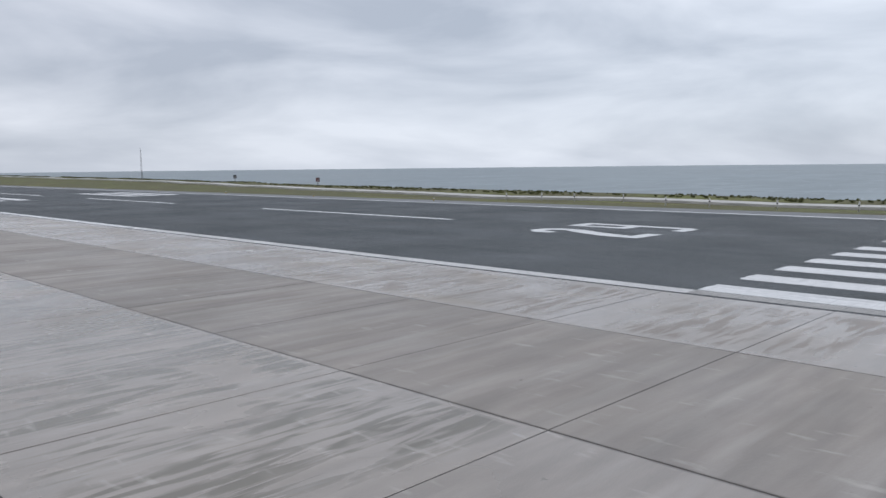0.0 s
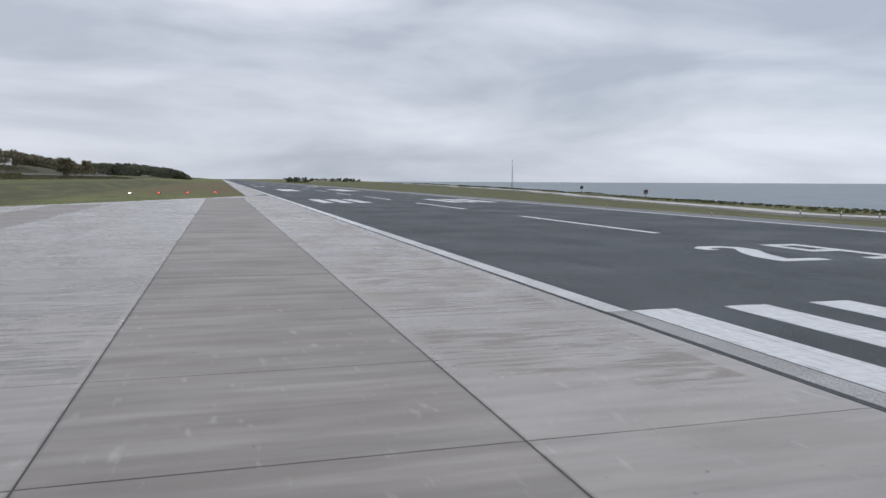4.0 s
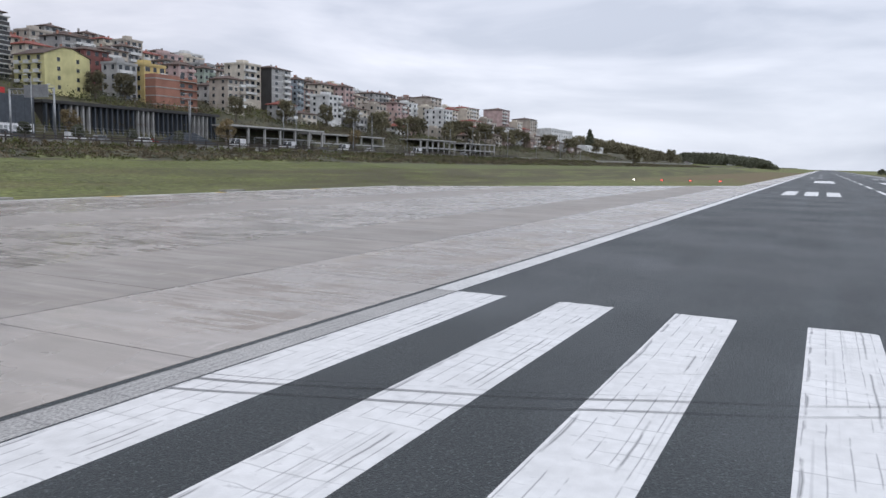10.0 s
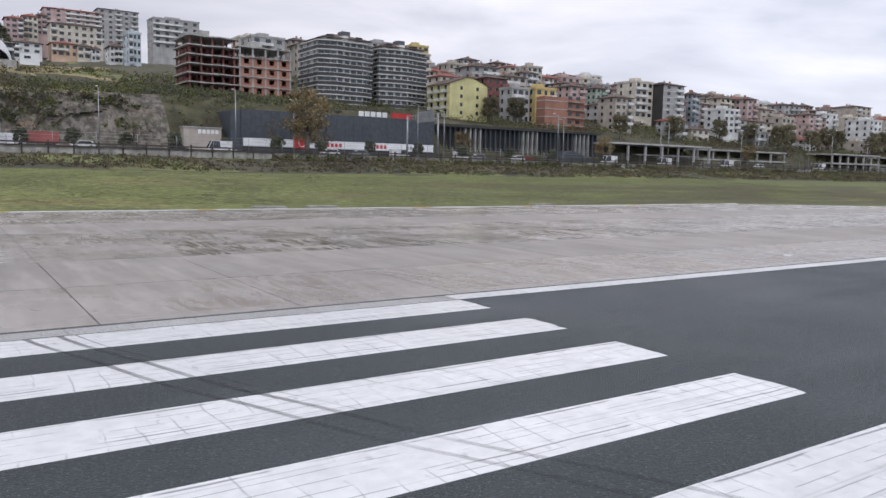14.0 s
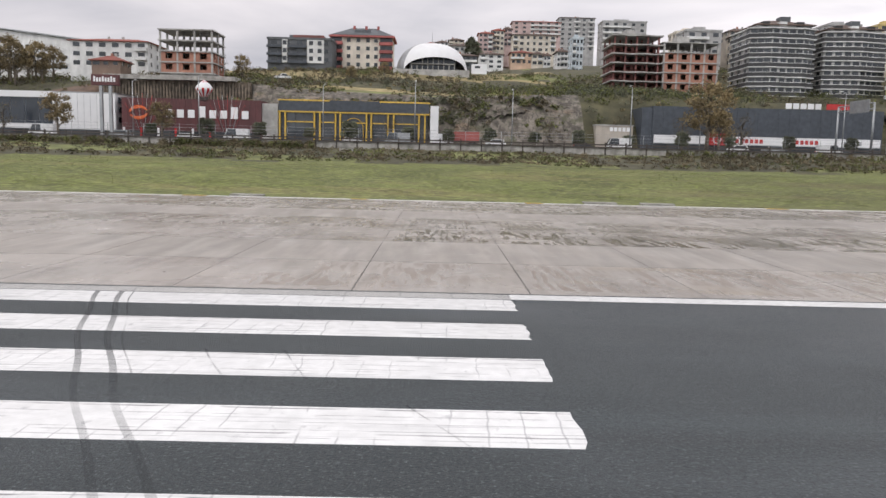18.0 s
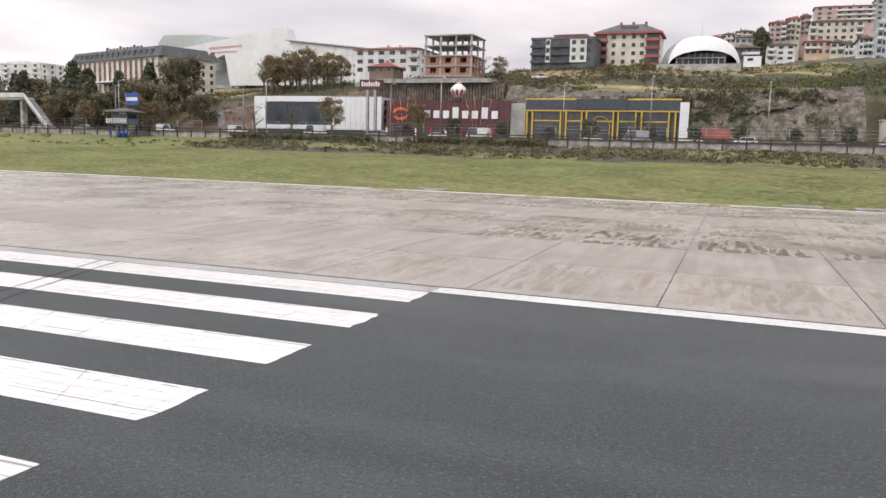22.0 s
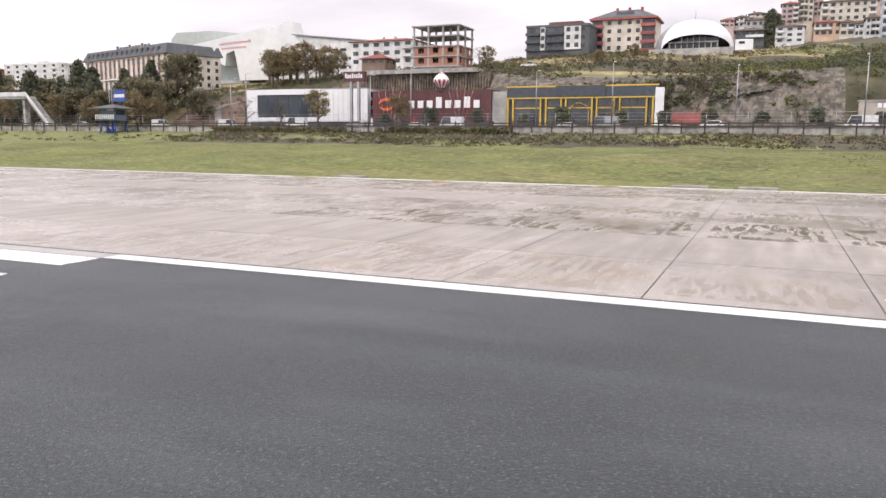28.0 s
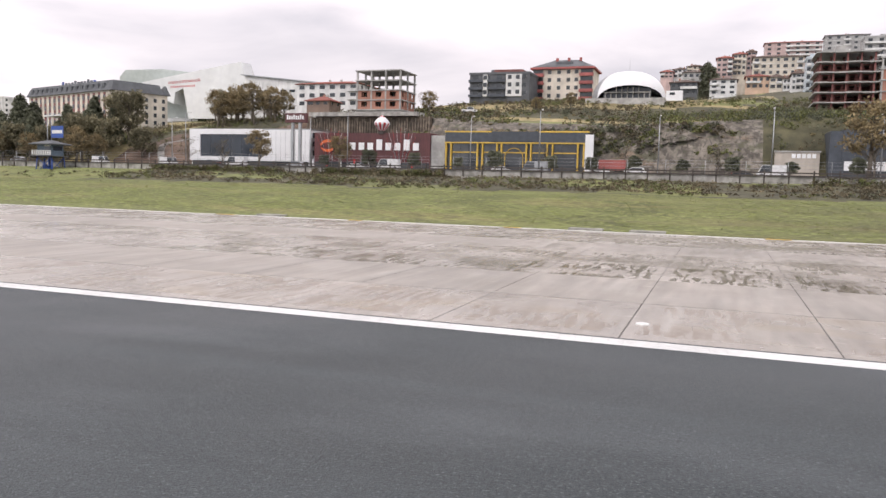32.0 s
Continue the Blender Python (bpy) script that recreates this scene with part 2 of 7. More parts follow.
def grooves(m, axis, period, width, colour, amount, wander, patch, low):
    """Thin broken lines across a surface, every period metres along one axis."""
    n, l, b = nodes_of(m)
    old = b.inputs["Base Color"].links[0].from_socket
    g, sep, wob, msk = n.new("ShaderNodeNewGeometry"), n.new("ShaderNodeSeparateXYZ"), n.new("ShaderNodeTexNoise"), n.new("ShaderNodeTexNoise")
    add, pp, ln, mr, q = (n.new("ShaderNodeMath"), n.new("ShaderNodeMath"), n.new("ShaderNodeMapRange"), n.new("ShaderNodeMapRange"), n.new("ShaderNodeMath"))
    wob.inputs["Scale"].default_value, wob.inputs["Detail"].default_value = 0.45, 3.0
    msk.inputs["Scale"].default_value, msk.inputs["Detail"].default_value = patch, 4.0
    add.operation, add.inputs[1].default_value = "MULTIPLY_ADD", wander
    pp.operation, pp.inputs[1].default_value = "PINGPONG", period / 2
    ln.inputs["From Min"].default_value, ln.inputs["From Max"].default_value = width * 1.5, 0.0
    mr.inputs["From Min"].default_value, mr.inputs["From Max"].default_value = low, low + 0.08
    mr.inputs["To Max"].default_value = amount
    q.operation = "MULTIPLY"
    mx = n.new("ShaderNodeMixRGB")
    mx.inputs["Color2"].default_value = (*colour, 1)
    l.new(g.outputs["Position"], sep.inputs["Vector"])
    l.new(g.outputs["Position"], wob.inputs["Vector"])
    l.new(g.outputs["Position"], msk.inputs["Vector"])
    l.new(wob.outputs["Fac"], add.inputs[0])
    l.new(sep.outputs[axis], add.inputs[2])
    l.new(add.outputs["Value"], pp.inputs[0])
    l.new(pp.outputs["Value"], ln.inputs["Value"])
    l.new(msk.outputs["Fac"], mr.inputs["Value"])
    l.new(ln.outputs["Result"], q.inputs[0])
    l.new(mr.outputs["Result"], q.inputs[1])
    l.new(q.outputs["Value"], mx.inputs["Fac"])
    l.new(old, mx.inputs["Color1"])
    l.new(mx.outputs["Color"], b.inputs["Base Color"])


LANES = (1.12, 8.33, 16.05, 23.7, 31.2, 38.7, 46.2, 53.5)
SLAB_X, SLAB_STEP = 0.75, 5.93


def algae(m, colour, src_scale, scale, low, high, amount, rotate, lo, hi, from_x, gloss, offset, margin, to_x=900.0):
    """Wet dirt and algae in ragged streaks over the inner part of each slab, with clean margins at the joints."""
    n, l, b = nodes_of(m)
    old, old_r = b.inputs["Base Color"].links[0].from_socket, b.inputs["Roughness"].links[0].from_socket

    def math_node(op, x, y=None):
        k = n.new("ShaderNodeMath")
        k.operation = op
        for i, v in enumerate((x, y)):
            if v is None:
                continue
            if isinstance(v, float):
                k.inputs[i].default_value = v
            else:
                l.new(v, k.inputs[i])
        return k.outputs["Value"]

    def ramp(v, a, c, top=1.0):
        k = n.new("ShaderNodeMapRange")
        k.inputs["From Min"].default_value, k.inputs["From Max"].default_value, k.inputs["To Max"].default_value = a, c, top
        l.new(v, k.inputs["Value"])
        return k.outputs["Result"]

    g, sep, mp, brush = n.new("ShaderNodeNewGeometry"), n.new("ShaderNodeSeparateXYZ"), n.new("ShaderNodeMapping"), n.new("ShaderNodeMapping")
    mp.inputs["Scale"].default_value, mp.inputs["Rotation"].default_value, mp.inputs["Location"].default_value = src_scale, (0, 0, rotate), (offset, offset, offset)
    brush.inputs["Scale"].default_value, brush.inputs["Rotation"].default_value = (2.5, 0.36, 1), (0, 0, rotate - 0.12)
    l.new(g.outputs["Position"], mp.inputs["Vector"])
    l.new(g.outputs["Position"], brush.inputs["Vector"])
    l.new(g.outputs["Position"], sep.inputs["Vector"])
    blot, fine, wide = n.new("ShaderNodeTexNoise"), n.new("ShaderNodeTexNoise"), n.new("ShaderNodeTexNoise")
    for k, sc, dt, ds in ((blot, scale, 4.0, 0.3), (fine, 1.3, 4.0, 0.5), (wide, 0.16, 3.0, 0.0)):
        k.inputs["Scale"].default_value, k.inputs["Detail"].default_value, k.inputs["Distortion"].default_value = sc, dt, ds
    l.new(mp.outputs["Vector"], blot.inputs["Vector"])
    l.new(brush.outputs["Vector"], fine.inputs["Vector"])
    l.new(g.outputs["Position"], wide.inputs["Vector"])
    # brushed streaks inside each stain, darkest where water stands at the slab's lower edge
    tide = math_node("ADD", blot.outputs["Fac"], ramp(sep.outputs["Y"], lo + 1.8, lo, 0.06))
    streak = math_node("ADD", fine.outputs["Fac"], ramp(sep.outputs["Y"], lo + 1.2, lo, 0.05))
    mask = math_node("MULTIPLY", ramp(tide, low, high, amount), ramp(wide.outputs["Fac"], 0.32, 0.42))
    mask = math_node("MULTIPLY", mask, ramp(streak, 0.46, 0.56))
    wob = math_node("MULTIPLY", math_node("SUBTRACT", fine.outputs["Fac"], 0.5), 0.8)
    if margin:
        gap = math_node("PINGPONG", math_node("SUBTRACT", sep.outputs["X"], SLAB_X), SLAB_STEP / 2)
        mask = math_node("MULTIPLY", mask, ramp(math_node("ADD", gap, wob), margin, margin + 0.3))
    for v, a, c in ((sep.outputs["Y"], lo - 0.08, lo + 0.08), (math_node("ADD", sep.outputs["Y"], wob), hi + 0.25, hi - 0.25),
                    (sep.outputs["X"], from_x - 0.6, from_x + 0.6), (sep.outputs["X"], to_x + 1.0, to_x - 1.0)):
        mask = math_node("MULTIPLY", mask, ramp(v, a, c))
    mx, mr = n.new("ShaderNodeMixRGB"), n.new("ShaderNodeMixRGB")
    mx.inputs["Color2"].default_value, mr.inputs["Color2"].default_value = (*colour, 1), (gloss, gloss, gloss, 1)
    for k, src, dst in ((mx, old, "Base Color"), (mr, old_r, "Roughness")):
        l.new(mask, k.inputs["Fac"])
        l.new(src, k.inputs["Color1"])
        l.new(k.outputs["Color"], b.inputs[dst])


def joint_dirt(m):
    """Dark dirt washed out along the joints of the first two lanes, broken up along their length."""
    n, l, b = nodes_of(m)
    old = b.inputs["Base Color"].links[0].from_socket
    g, sep, no = n.new("ShaderNodeNewGeometry"), n.new("ShaderNodeSeparateXYZ"), n.new("ShaderNodeTexNoise")
    no.inputs["Scale"].default_value, no.inputs["Detail"].default_value = 1.1, 5.0
    l.new(g.outputs["Position"], sep.inputs["Vector"])
    l.new(g.outputs["Position"], no.inputs["Vector"])
    masks = []
    for axis, first, step, width in (("X", SLAB_X, SLAB_STEP, 0.045), ("Y", LANES[1], LANES[2] - LANES[1], 0.09)):
        sub, pp, ln = n.new("ShaderNodeMath"), n.new("ShaderNodeMath"), n.new("ShaderNodeMapRange")
        sub.operation, sub.inputs[1].default_value = "SUBTRACT", first
        pp.operation, pp.inputs[1].default_value = "PINGPONG", step / 2
        ln.inputs["From Min"].default_value, ln.inputs["From Max"].default_value = width, width * 0.35
        l.new(sep.outputs[axis], sub.inputs[0])
        l.new(sub.outputs["Value"], pp.inputs[0])
        l.new(pp.outputs["Value"], ln.inputs["Value"])
        masks.append(ln.outputs["Result"])
    top, keep, brk, both = n.new("ShaderNodeMath"), n.new("ShaderNodeMapRange"), n.new("ShaderNodeMapRange"), n.new("ShaderNodeMath")
    last = n.new("ShaderNodeMath")
    top.operation, both.operation, last.operation = "MAXIMUM", "MULTIPLY", "MULTIPLY"
    keep.inputs["From Min"].default_value, keep.inputs["From Max"].default_value = LANES[2] + 0.2, LANES[2] + 0.1
    brk.inputs["From Min"].default_value, brk.inputs["From Max"].default_value = 0.34, 0.5
    brk.inputs["To Min"].default_value, brk.inputs["To Max"].default_value = 0.06, 0.45
    l.new(masks[0], top.inputs[0])
    l.new(masks[1], top.inputs[1])
    l.new(sep.outputs["Y"], keep.inputs["Value"])
    l.new(no.outputs["Fac"], brk.inputs["Value"])
    l.new(top.outputs["Value"], both.inputs[0])
    l.new(keep.outputs["Result"], both.inputs[1])
    l.new(both.outputs["Value"], last.inputs[0])
    l.new(brk.outputs["Result"], last.inputs[1])
    mx = n.new("ShaderNodeMixRGB")
    mx.inputs["Color2"].default_value = (0.07, 0.064, 0.057, 1)
    l.new(last.outputs["Value"], mx.inputs["Fac"])
    l.new(old, mx.inputs["Color1"])
    l.new(mx.outputs["Color"], b.inputs["Base Color"])


def wetness(m, scale, low, high, dry, wet):
    """Patches of damp that change the gloss alone."""
    n, l, b = nodes_of(m)
    g, no, mr = n.new("ShaderNodeNewGeometry"), n.new("ShaderNodeTexNoise"), n.new("ShaderNodeMapRange")
    no.inputs["Scale"].default_value, no.inputs["Detail"].default_value = scale, 5.0
    mr.inputs["From Min"].default_value, mr.inputs["From Max"].default_value = low, high
    mr.inputs["To Min"].default_value, mr.inputs["To Max"].default_value = dry, wet
    l.new(g.outputs["Position"], no.inputs["Vector"])
    l.new(no.outputs["Fac"], mr.inputs["Value"])
    l.new(mr.outputs["Result"], b.inputs["Roughness"])


def paving(name, c1, c2, dry, wet):
    """Broom-finished concrete: streaks across the lane, damp patches, rubber and weed stains in strips."""
    m = mat(name, c1, c2, 1.6, 0.46, bump=0.14, bump_scale=30, world_space=True, spread=0.07, soil=0.2, soil_scale=0.09, stretch=(1.2, 0.22, 1))
    overlay(m, (0.26, 0.238, 0.21), (1.1, 0.10, 1), 0.7, 0.53, 0.70, 0.3)
    overlay(m, (0.28, 0.256, 0.225), (0.25, 0.25, 1), 0.5, 0.55, 0.72, 0.3)
    wetness(m, 0.22, 0.36, 0.62, dry, wet)
    for j in range(2, 7):
        near = j == 2
        algae(m, (0.13, 0.115, 0.083), (0.4, 0.3, 1), 1.0, 0.41 if near else 0.43, 0.49, 0.85 if near else 0.68, -0.2, LANES[j] + 0.2, LANES[j + 1] - (0.5 if near else 1.0),
              -4.6 if near else -60.0, 0.08 if near else 0.2, 3.1 * j, 0.35 if near else 0.6)
    algae(m, (0.15, 0.105, 0.07), (0.3, 0.25, 1), 0.9, 0.44, 0.54, 0.6, 0.4, 1.9, 8.0, -9.0, 0.42, 1.7, 0.25)
    joint_dirt(m)
    # damp streaks across the second lane
    mr, mx = overlay(m, (0.17, 0.158, 0.142), (1.1, 0.09, 1), 0.9, 0.44, 0.70, 0.65)
    band(m, mr, mx, 8.4, 16.0, 0.1, -200.0)
    overlay(m, (0.19, 0.168, 0.145), (1.6, 0.16, 1), 0.8, 0.5, 0.72, 0.4)
    overlay(m, (0.50, 0.475, 0.445), (1.3, 0.14, 1), 0.8, 0.54, 0.74, 0.35)
    algae(m, (0.10, 0.10, 0.095), (0.05, 0.3, 1), 1.0, 0.40, 0.48, 0.75, 0.0, 1.2, 10.0, 73.0, 0.3, 5.0, 0.0, 84.0)
    mr, mx = overlay(m, (0.30, 0.245, 0.175), (0.3, 0.5, 1), 0.6, 0.52, 0.66, 0.5, -0.5)
    band(m, mr, mx, 2.2, 8.0, 0.3, -3.0)
    overlay(m, (0.12, 0.11, 0.1), (1, 1, 1), 3.0, 0.71, 0.74, 0.6)
    overlay(m, (0.29, 0.262, 0.23), (1, 0.8, 1), 0.3, 0.52, 0.68, 0.3)
    overlay(m, (0.56, 0.53, 0.49), (0.6, 2.0, 1), 1.4, 0.62, 0.74, 0.4)
    nodes_of(m)[2].inputs["Specular IOR Level"].default_value = 0.5
    return m


CONCRETE = paving("apron_concrete", (0.385, 0.346, 0.31), (0.31, 0.278, 0.248), 0.34, 0.17)
CONCRETE_G = paving("grey_apron_concrete", (0.355, 0.32, 0.288), (0.285, 0.257, 0.232), 0.62, 0.46)
JOINT = mat("joint_filler", (0.085, 0.08, 0.074), None, 8, 0.8, world_space=True)
ASPHALT = mat("runway_asphalt", (0.041, 0.054, 0.059), (0.017, 0.023, 0.027), 16, 0.62, bump=1.0, bump_scale=26, world_space=True,
              soil=0.22, soil_scale=0.05)
overlay(ASPHALT, (0.072, 0.09, 0.10), (0.02, 0.5, 1), 0.6, 0.5, 0.75, 0.55)
overlay(ASPHALT, (0.03, 0.032, 0.036), (0.03, 0.8, 1), 0.35, 0.58, 0.75, 0.6)
overlay(ASPHALT, (0.10, 0.115, 0.125), (1, 1, 1), 7.0, 0.60, 0.70, 0.5)
overlay(ASPHALT, (0.085, 0.098, 0.108), (0.12, 0.35, 1), 0.7, 0.54, 0.70, 0.45, 0.6)
SHOULDER = mat("shoulder_asphalt", (0.19, 0.195, 0.205), (0.14, 0.145, 0.15), 4, 0.6, bump=0.2, world_space=True, soil=0.25)
STRIP = mat("worn_edge_strip", (0.56, 0.55, 0.535), (0.22, 0.215, 0.21), 22, 0.65, bump=0.5, bump_scale=40, world_space=True,
            stretch=(0.6, 1.3, 1), soil=0.25)
PAINT = mat("runway_paint", (0.77, 0.77, 0.765), (0.68, 0.68, 0.675), 3, 0.26, bump=0.1, world_space=True, spread=0.03, soil=0.1, soil_scale=0.5)
overlay(PAINT, (0.40, 0.40, 0.41), (0.10, 5.0, 1), 0.9, 0.59, 0.68, 0.5)
overlay(PAINT, (0.36, 0.36, 0.37), (2.6, 1.4, 1), 1.5, 0.64, 0.72, 0.5)
grooves(PAINT, "Y", 0.36, 0.014, (0.2, 0.2, 0.21), 0.75, 0.10, 0.9, 0.44)
grooves(PAINT, "Y", 1.197, 0.026, (0.12, 0.12, 0.125), 0.85, 0.2, 0.45, 0.47)
grooves(PAINT, "X", 0.62, 0.018, (0.26, 0.26, 0.27), 0.6, 0.5, 0.5, 0.47)
WORNP = mat("worn_edge_paint", (0.74, 0.74, 0.735), (0.52, 0.52, 0.515), 8, 0.6, bump=0.4, bump_scale=40, world_space=True, stretch=(0.5, 1.6, 1), soil=0.2, soil_scale=0.4)
grooves(WORNP, "X", 0.47, 0.014, (0.3, 0.3, 0.3), 0.5, 0.5, 0.5, 0.47)
grooves(STRIP, "Y", 0.2, 0.03, (0.62, 0.62, 0.61), 0.4, 0.06, 0.7, 0.46)
grooves(STRIP, "X", 1.7, 0.03, (0.16, 0.16, 0.16), 0.6, 0.3, 0.5, 0.42)
overlay(ASPHALT, (0.16, 0.18, 0.185), (1, 1, 1), 17.0, 0.59, 0.66, 0.7)
overlay(ASPHALT, (0.012, 0.015, 0.017), (1, 1, 1), 11.0, 0.56, 0.64, 0.6)
wetness(ASPHALT, 0.12, 0.35, 0.65, 0.6, 0.48)
GRASS = mat("grass_ground", (0.175, 0.20, 0.05), (0.09, 0.108, 0.028), 2.2, 0.95, bump=0.7, bump_scale=7, world_space=True, soil=0.45, soil_scale=0.1, stretch=(0.6, 1.2, 1))
overlay(GRASS, (0.20, 0.165, 0.07), (0.05, 0.16, 1), 1.0, 0.52, 0.66, 0.7)
overlay(GRASS, (0.095, 0.105, 0.038), (0.8, 2.6, 1), 1.3, 0.54, 0.68, 0.45)
overlay(GRASS, (0.30, 0.29, 0.12), (0.5, 2.4, 1), 1.1, 0.55, 0.66, 0.6)
overlay(GRASS, (0.10, 0.088, 0.045), (0.35, 1.1, 1), 0.8, 0.57, 0.66, 0.6)
overlay(GRASS, (0.07, 0.078, 0.026), (0.9, 2.4, 1), 2.4, 0.52, 0.64, 0.6)
overlay(GRASS, (0.30, 0.33, 0.10), (0.8, 1.6, 1), 1.7, 0.53, 0.63, 0.6)
overlay(GRASS, (0.06, 0.062, 0.024), (0.7, 1.5, 1), 0.9, 0.56, 0.64, 0.6)
far_mr, far_mx = overlay(GRASS, (0.078, 0.07, 0.033), (0.05, 0.2, 1), 0.8, 0.3, 0.55, 0.9)
band(GRASS, far_mr, far_mx, 50, 80, 6.0, 45.0, 35.0)
bank_mr, bank_mx = overlay(GRASS, (0.10, 0.115, 0.035), (0.03, 0.2, 1), 0.8, 0.3, 0.55, 0.8)
band(GRASS, bank_mr, bank_mx, 84, 110, 4.0, 75.0, 45.0)
shore_mr, shore_mx = overlay(GRASS, (0.105, 0.098, 0.048), (0.06, 0.3, 1), 1.0, 0.3, 0.55, 0.85)
band(GRASS, shore_mr, shore_mx, -500, -48, 1.0, -400.0)
burnt_mr, burnt_mx = overlay(GRASS, (0.155, 0.105, 0.06), (0.04, 0.12, 1), 1.0, 0.32, 0.5, 0.85)
band(GRASS, burnt_mr, burnt_mx, 6, 42, 8.0, 215.0, 45.0)
SEA = mat("sea_water", (0.175, 0.23, 0.25), (0.10, 0.14, 0.16), 0.05, 0.36, bump=1.0, bump_scale=0.3, world_space=True, stretch=(1.0, 0.3, 1), soil=0.15, soil_scale=0.003)
overlay(SEA, (0.085, 0.12, 0.14), (0.012, 0.05, 1), 1.0, 0.5, 0.62, 0.6)
overlay(SEA, (0.66, 0.70, 0.72), (0.06, 0.2, 1), 1.0, 0.64, 0.69, 0.8)
ROADM = mat("road_asphalt", (0.09, 0.09, 0.092), (0.06, 0.06, 0.062), 2, 0.7, world_space=True)
WALLC = mat("old_concrete", (0.40, 0.385, 0.36), (0.27, 0.26, 0.24), 0.8, 0.85, bump=0.3, soil=0.4, soil_scale=0.4, world_space=True)
GREYC = mat("raw_concrete", (0.45, 0.44, 0.42), (0.35, 0.342, 0.328), 0.9, 0.85, bump=0.2, soil=0.35, soil_scale=0.3, world_space=True)
BRICKM = mat("orange_brickwork", (0.41, 0.20, 0.145), (0.31, 0.15, 0.108), 5, 0.9, bump=0.4, soil=0.25, stretch=(1, 1, 4), world_space=True)
ROCK = mat("rock_face", (0.215, 0.188, 0.158), (0.085, 0.074, 0.062), 0.7, 0.95, bump=1.0, bump_scale=1.6, soil=0.4, soil_scale=0.15, world_space=True, stretch=(1, 1, 0.5))
overlay(ROCK, (0.27, 0.175, 0.115), (0.10, 0.3, 0.25), 1.0, 0.58, 0.70, 0.4, 0.5)
# crevice darkness painted into the colour, here upright, further down level
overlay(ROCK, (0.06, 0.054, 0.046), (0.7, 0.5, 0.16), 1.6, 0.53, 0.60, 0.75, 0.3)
overlay(ROCK, (0.30, 0.272, 0.238), (0.5, 0.5, 0.35), 1.3, 0.55, 0.66, 0.4)
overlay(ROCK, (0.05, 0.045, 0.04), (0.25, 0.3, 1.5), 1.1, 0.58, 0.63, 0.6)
overlay(ROCK, (0.07, 0.075, 0.04), (0.3, 0.5, 0.3), 1.0, 0.55, 0.63, 0.6)
PILES = mat("weathered_piles", (0.17, 0.135, 0.105), (0.085, 0.07, 0.055), 0.8, 0.9, bump=0.5, soil=0.45, soil_scale=0.2, world_space=True)
EARTH = mat("bare_brown_earth", (0.165, 0.108, 0.078), (0.105, 0.072, 0.054), 0.6, 0.95, bump=0.8, bump_scale=2, soil=0.4, soil_scale=0.12, world_space=True)
BARK = mat("bark", (0.17, 0.14, 0.11), (0.10, 0.085, 0.068), 6, 0.9, bump=0.6)
LEAF_D = mat("dark_leaves", (0.18, 0.188, 0.128), (0.105, 0.113, 0.075), 0.8, 0.8, soil=0.35, soil_scale=0.5, spread=0.25, island=0.4, thin=0.35)
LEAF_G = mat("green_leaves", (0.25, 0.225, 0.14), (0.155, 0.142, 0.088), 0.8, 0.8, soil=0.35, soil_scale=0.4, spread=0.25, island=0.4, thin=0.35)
LEAF_Y = mat("autumn_leaves", (0.32, 0.245, 0.13), (0.19, 0.15, 0.085), 0.8, 0.8, soil=0.35, soil_scale=0.4, spread=0.2, island=0.4, thin=0.35)
SHRUB = mat("brown_shrub", (0.165, 0.132, 0.08), (0.082, 0.07, 0.043), 0.35, 0.95, soil=0.4, soil_scale=0.1, world_space=True, island=0.4)
SHRUB_G = mat("green_shrub", (0.16, 0.17, 0.058), (0.085, 0.094, 0.034), 0.3, 0.95, soil=0.4, soil_scale=0.08, world_space=True, island=0.4)
# darker tone put on the ground between and under the bushes
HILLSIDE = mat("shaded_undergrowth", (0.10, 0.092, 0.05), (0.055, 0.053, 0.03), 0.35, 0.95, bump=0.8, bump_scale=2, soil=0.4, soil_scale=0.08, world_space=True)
TUFT = mat("grass_blades", (0.225, 0.255, 0.065), (0.14, 0.165, 0.042), 0.6, 0.9, soil=0.3, soil_scale=0.1, world_space=True, island=0.3, thin=0.35)
SHORE_PATH = mat("pale_path_concrete", (0.66, 0.65, 0.62), (0.55, 0.54, 0.515), 0.6, 0.8, soil=0.2, world_space=True)
STRAW = mat("dry_grass", (0.27, 0.215, 0.11), (0.16, 0.135, 0.065), 0.5, 0.95, soil=0.4, soil_scale=0.08, world_space=True, island=0.35)
GLASS = mat("window_glass", (0.055, 0.062, 0.07), (0.03, 0.035, 0.042), 0.4, 0.12, soil=0.3, spread=0.35)
GLASS_B = mat("dark_blue_glass", (0.035, 0.045, 0.06), (0.022, 0.03, 0.042), 0.3, 0.1, soil=0.2)
WHITEF = mat("white_frame", (0.74, 0.74, 0.73), None, 4, 0.5)
ROOF_B = mat("brown_roof", (0.13, 0.088, 0.07), (0.085, 0.06, 0.05), 3, 0.85, bump=0.5, stretch=(6, 6, 1))
ROOF_R = mat("red_roof_tiles", (0.30, 0.085, 0.06), (0.2, 0.06, 0.045), 3, 0.8, bump=0.5, stretch=(6, 6, 1))
STEEL = mat("galvanised_steel", (0.42, 0.43, 0.44), (0.32, 0.33, 0.34), 3, 0.45, 0.7)
DARKST = mat("dark_steel", (0.075, 0.06, 0.052), (0.05, 0.042, 0.038), 3, 0.6, 0.2)
RED = mat("red_paint", (0.55, 0.03, 0.03), None, 3, 0.4)
TOWER_BLUE = mat("faded_blue_cabin", (0.12, 0.17, 0.23), (0.085, 0.125, 0.17), 1.5, 0.6, soil=0.3)
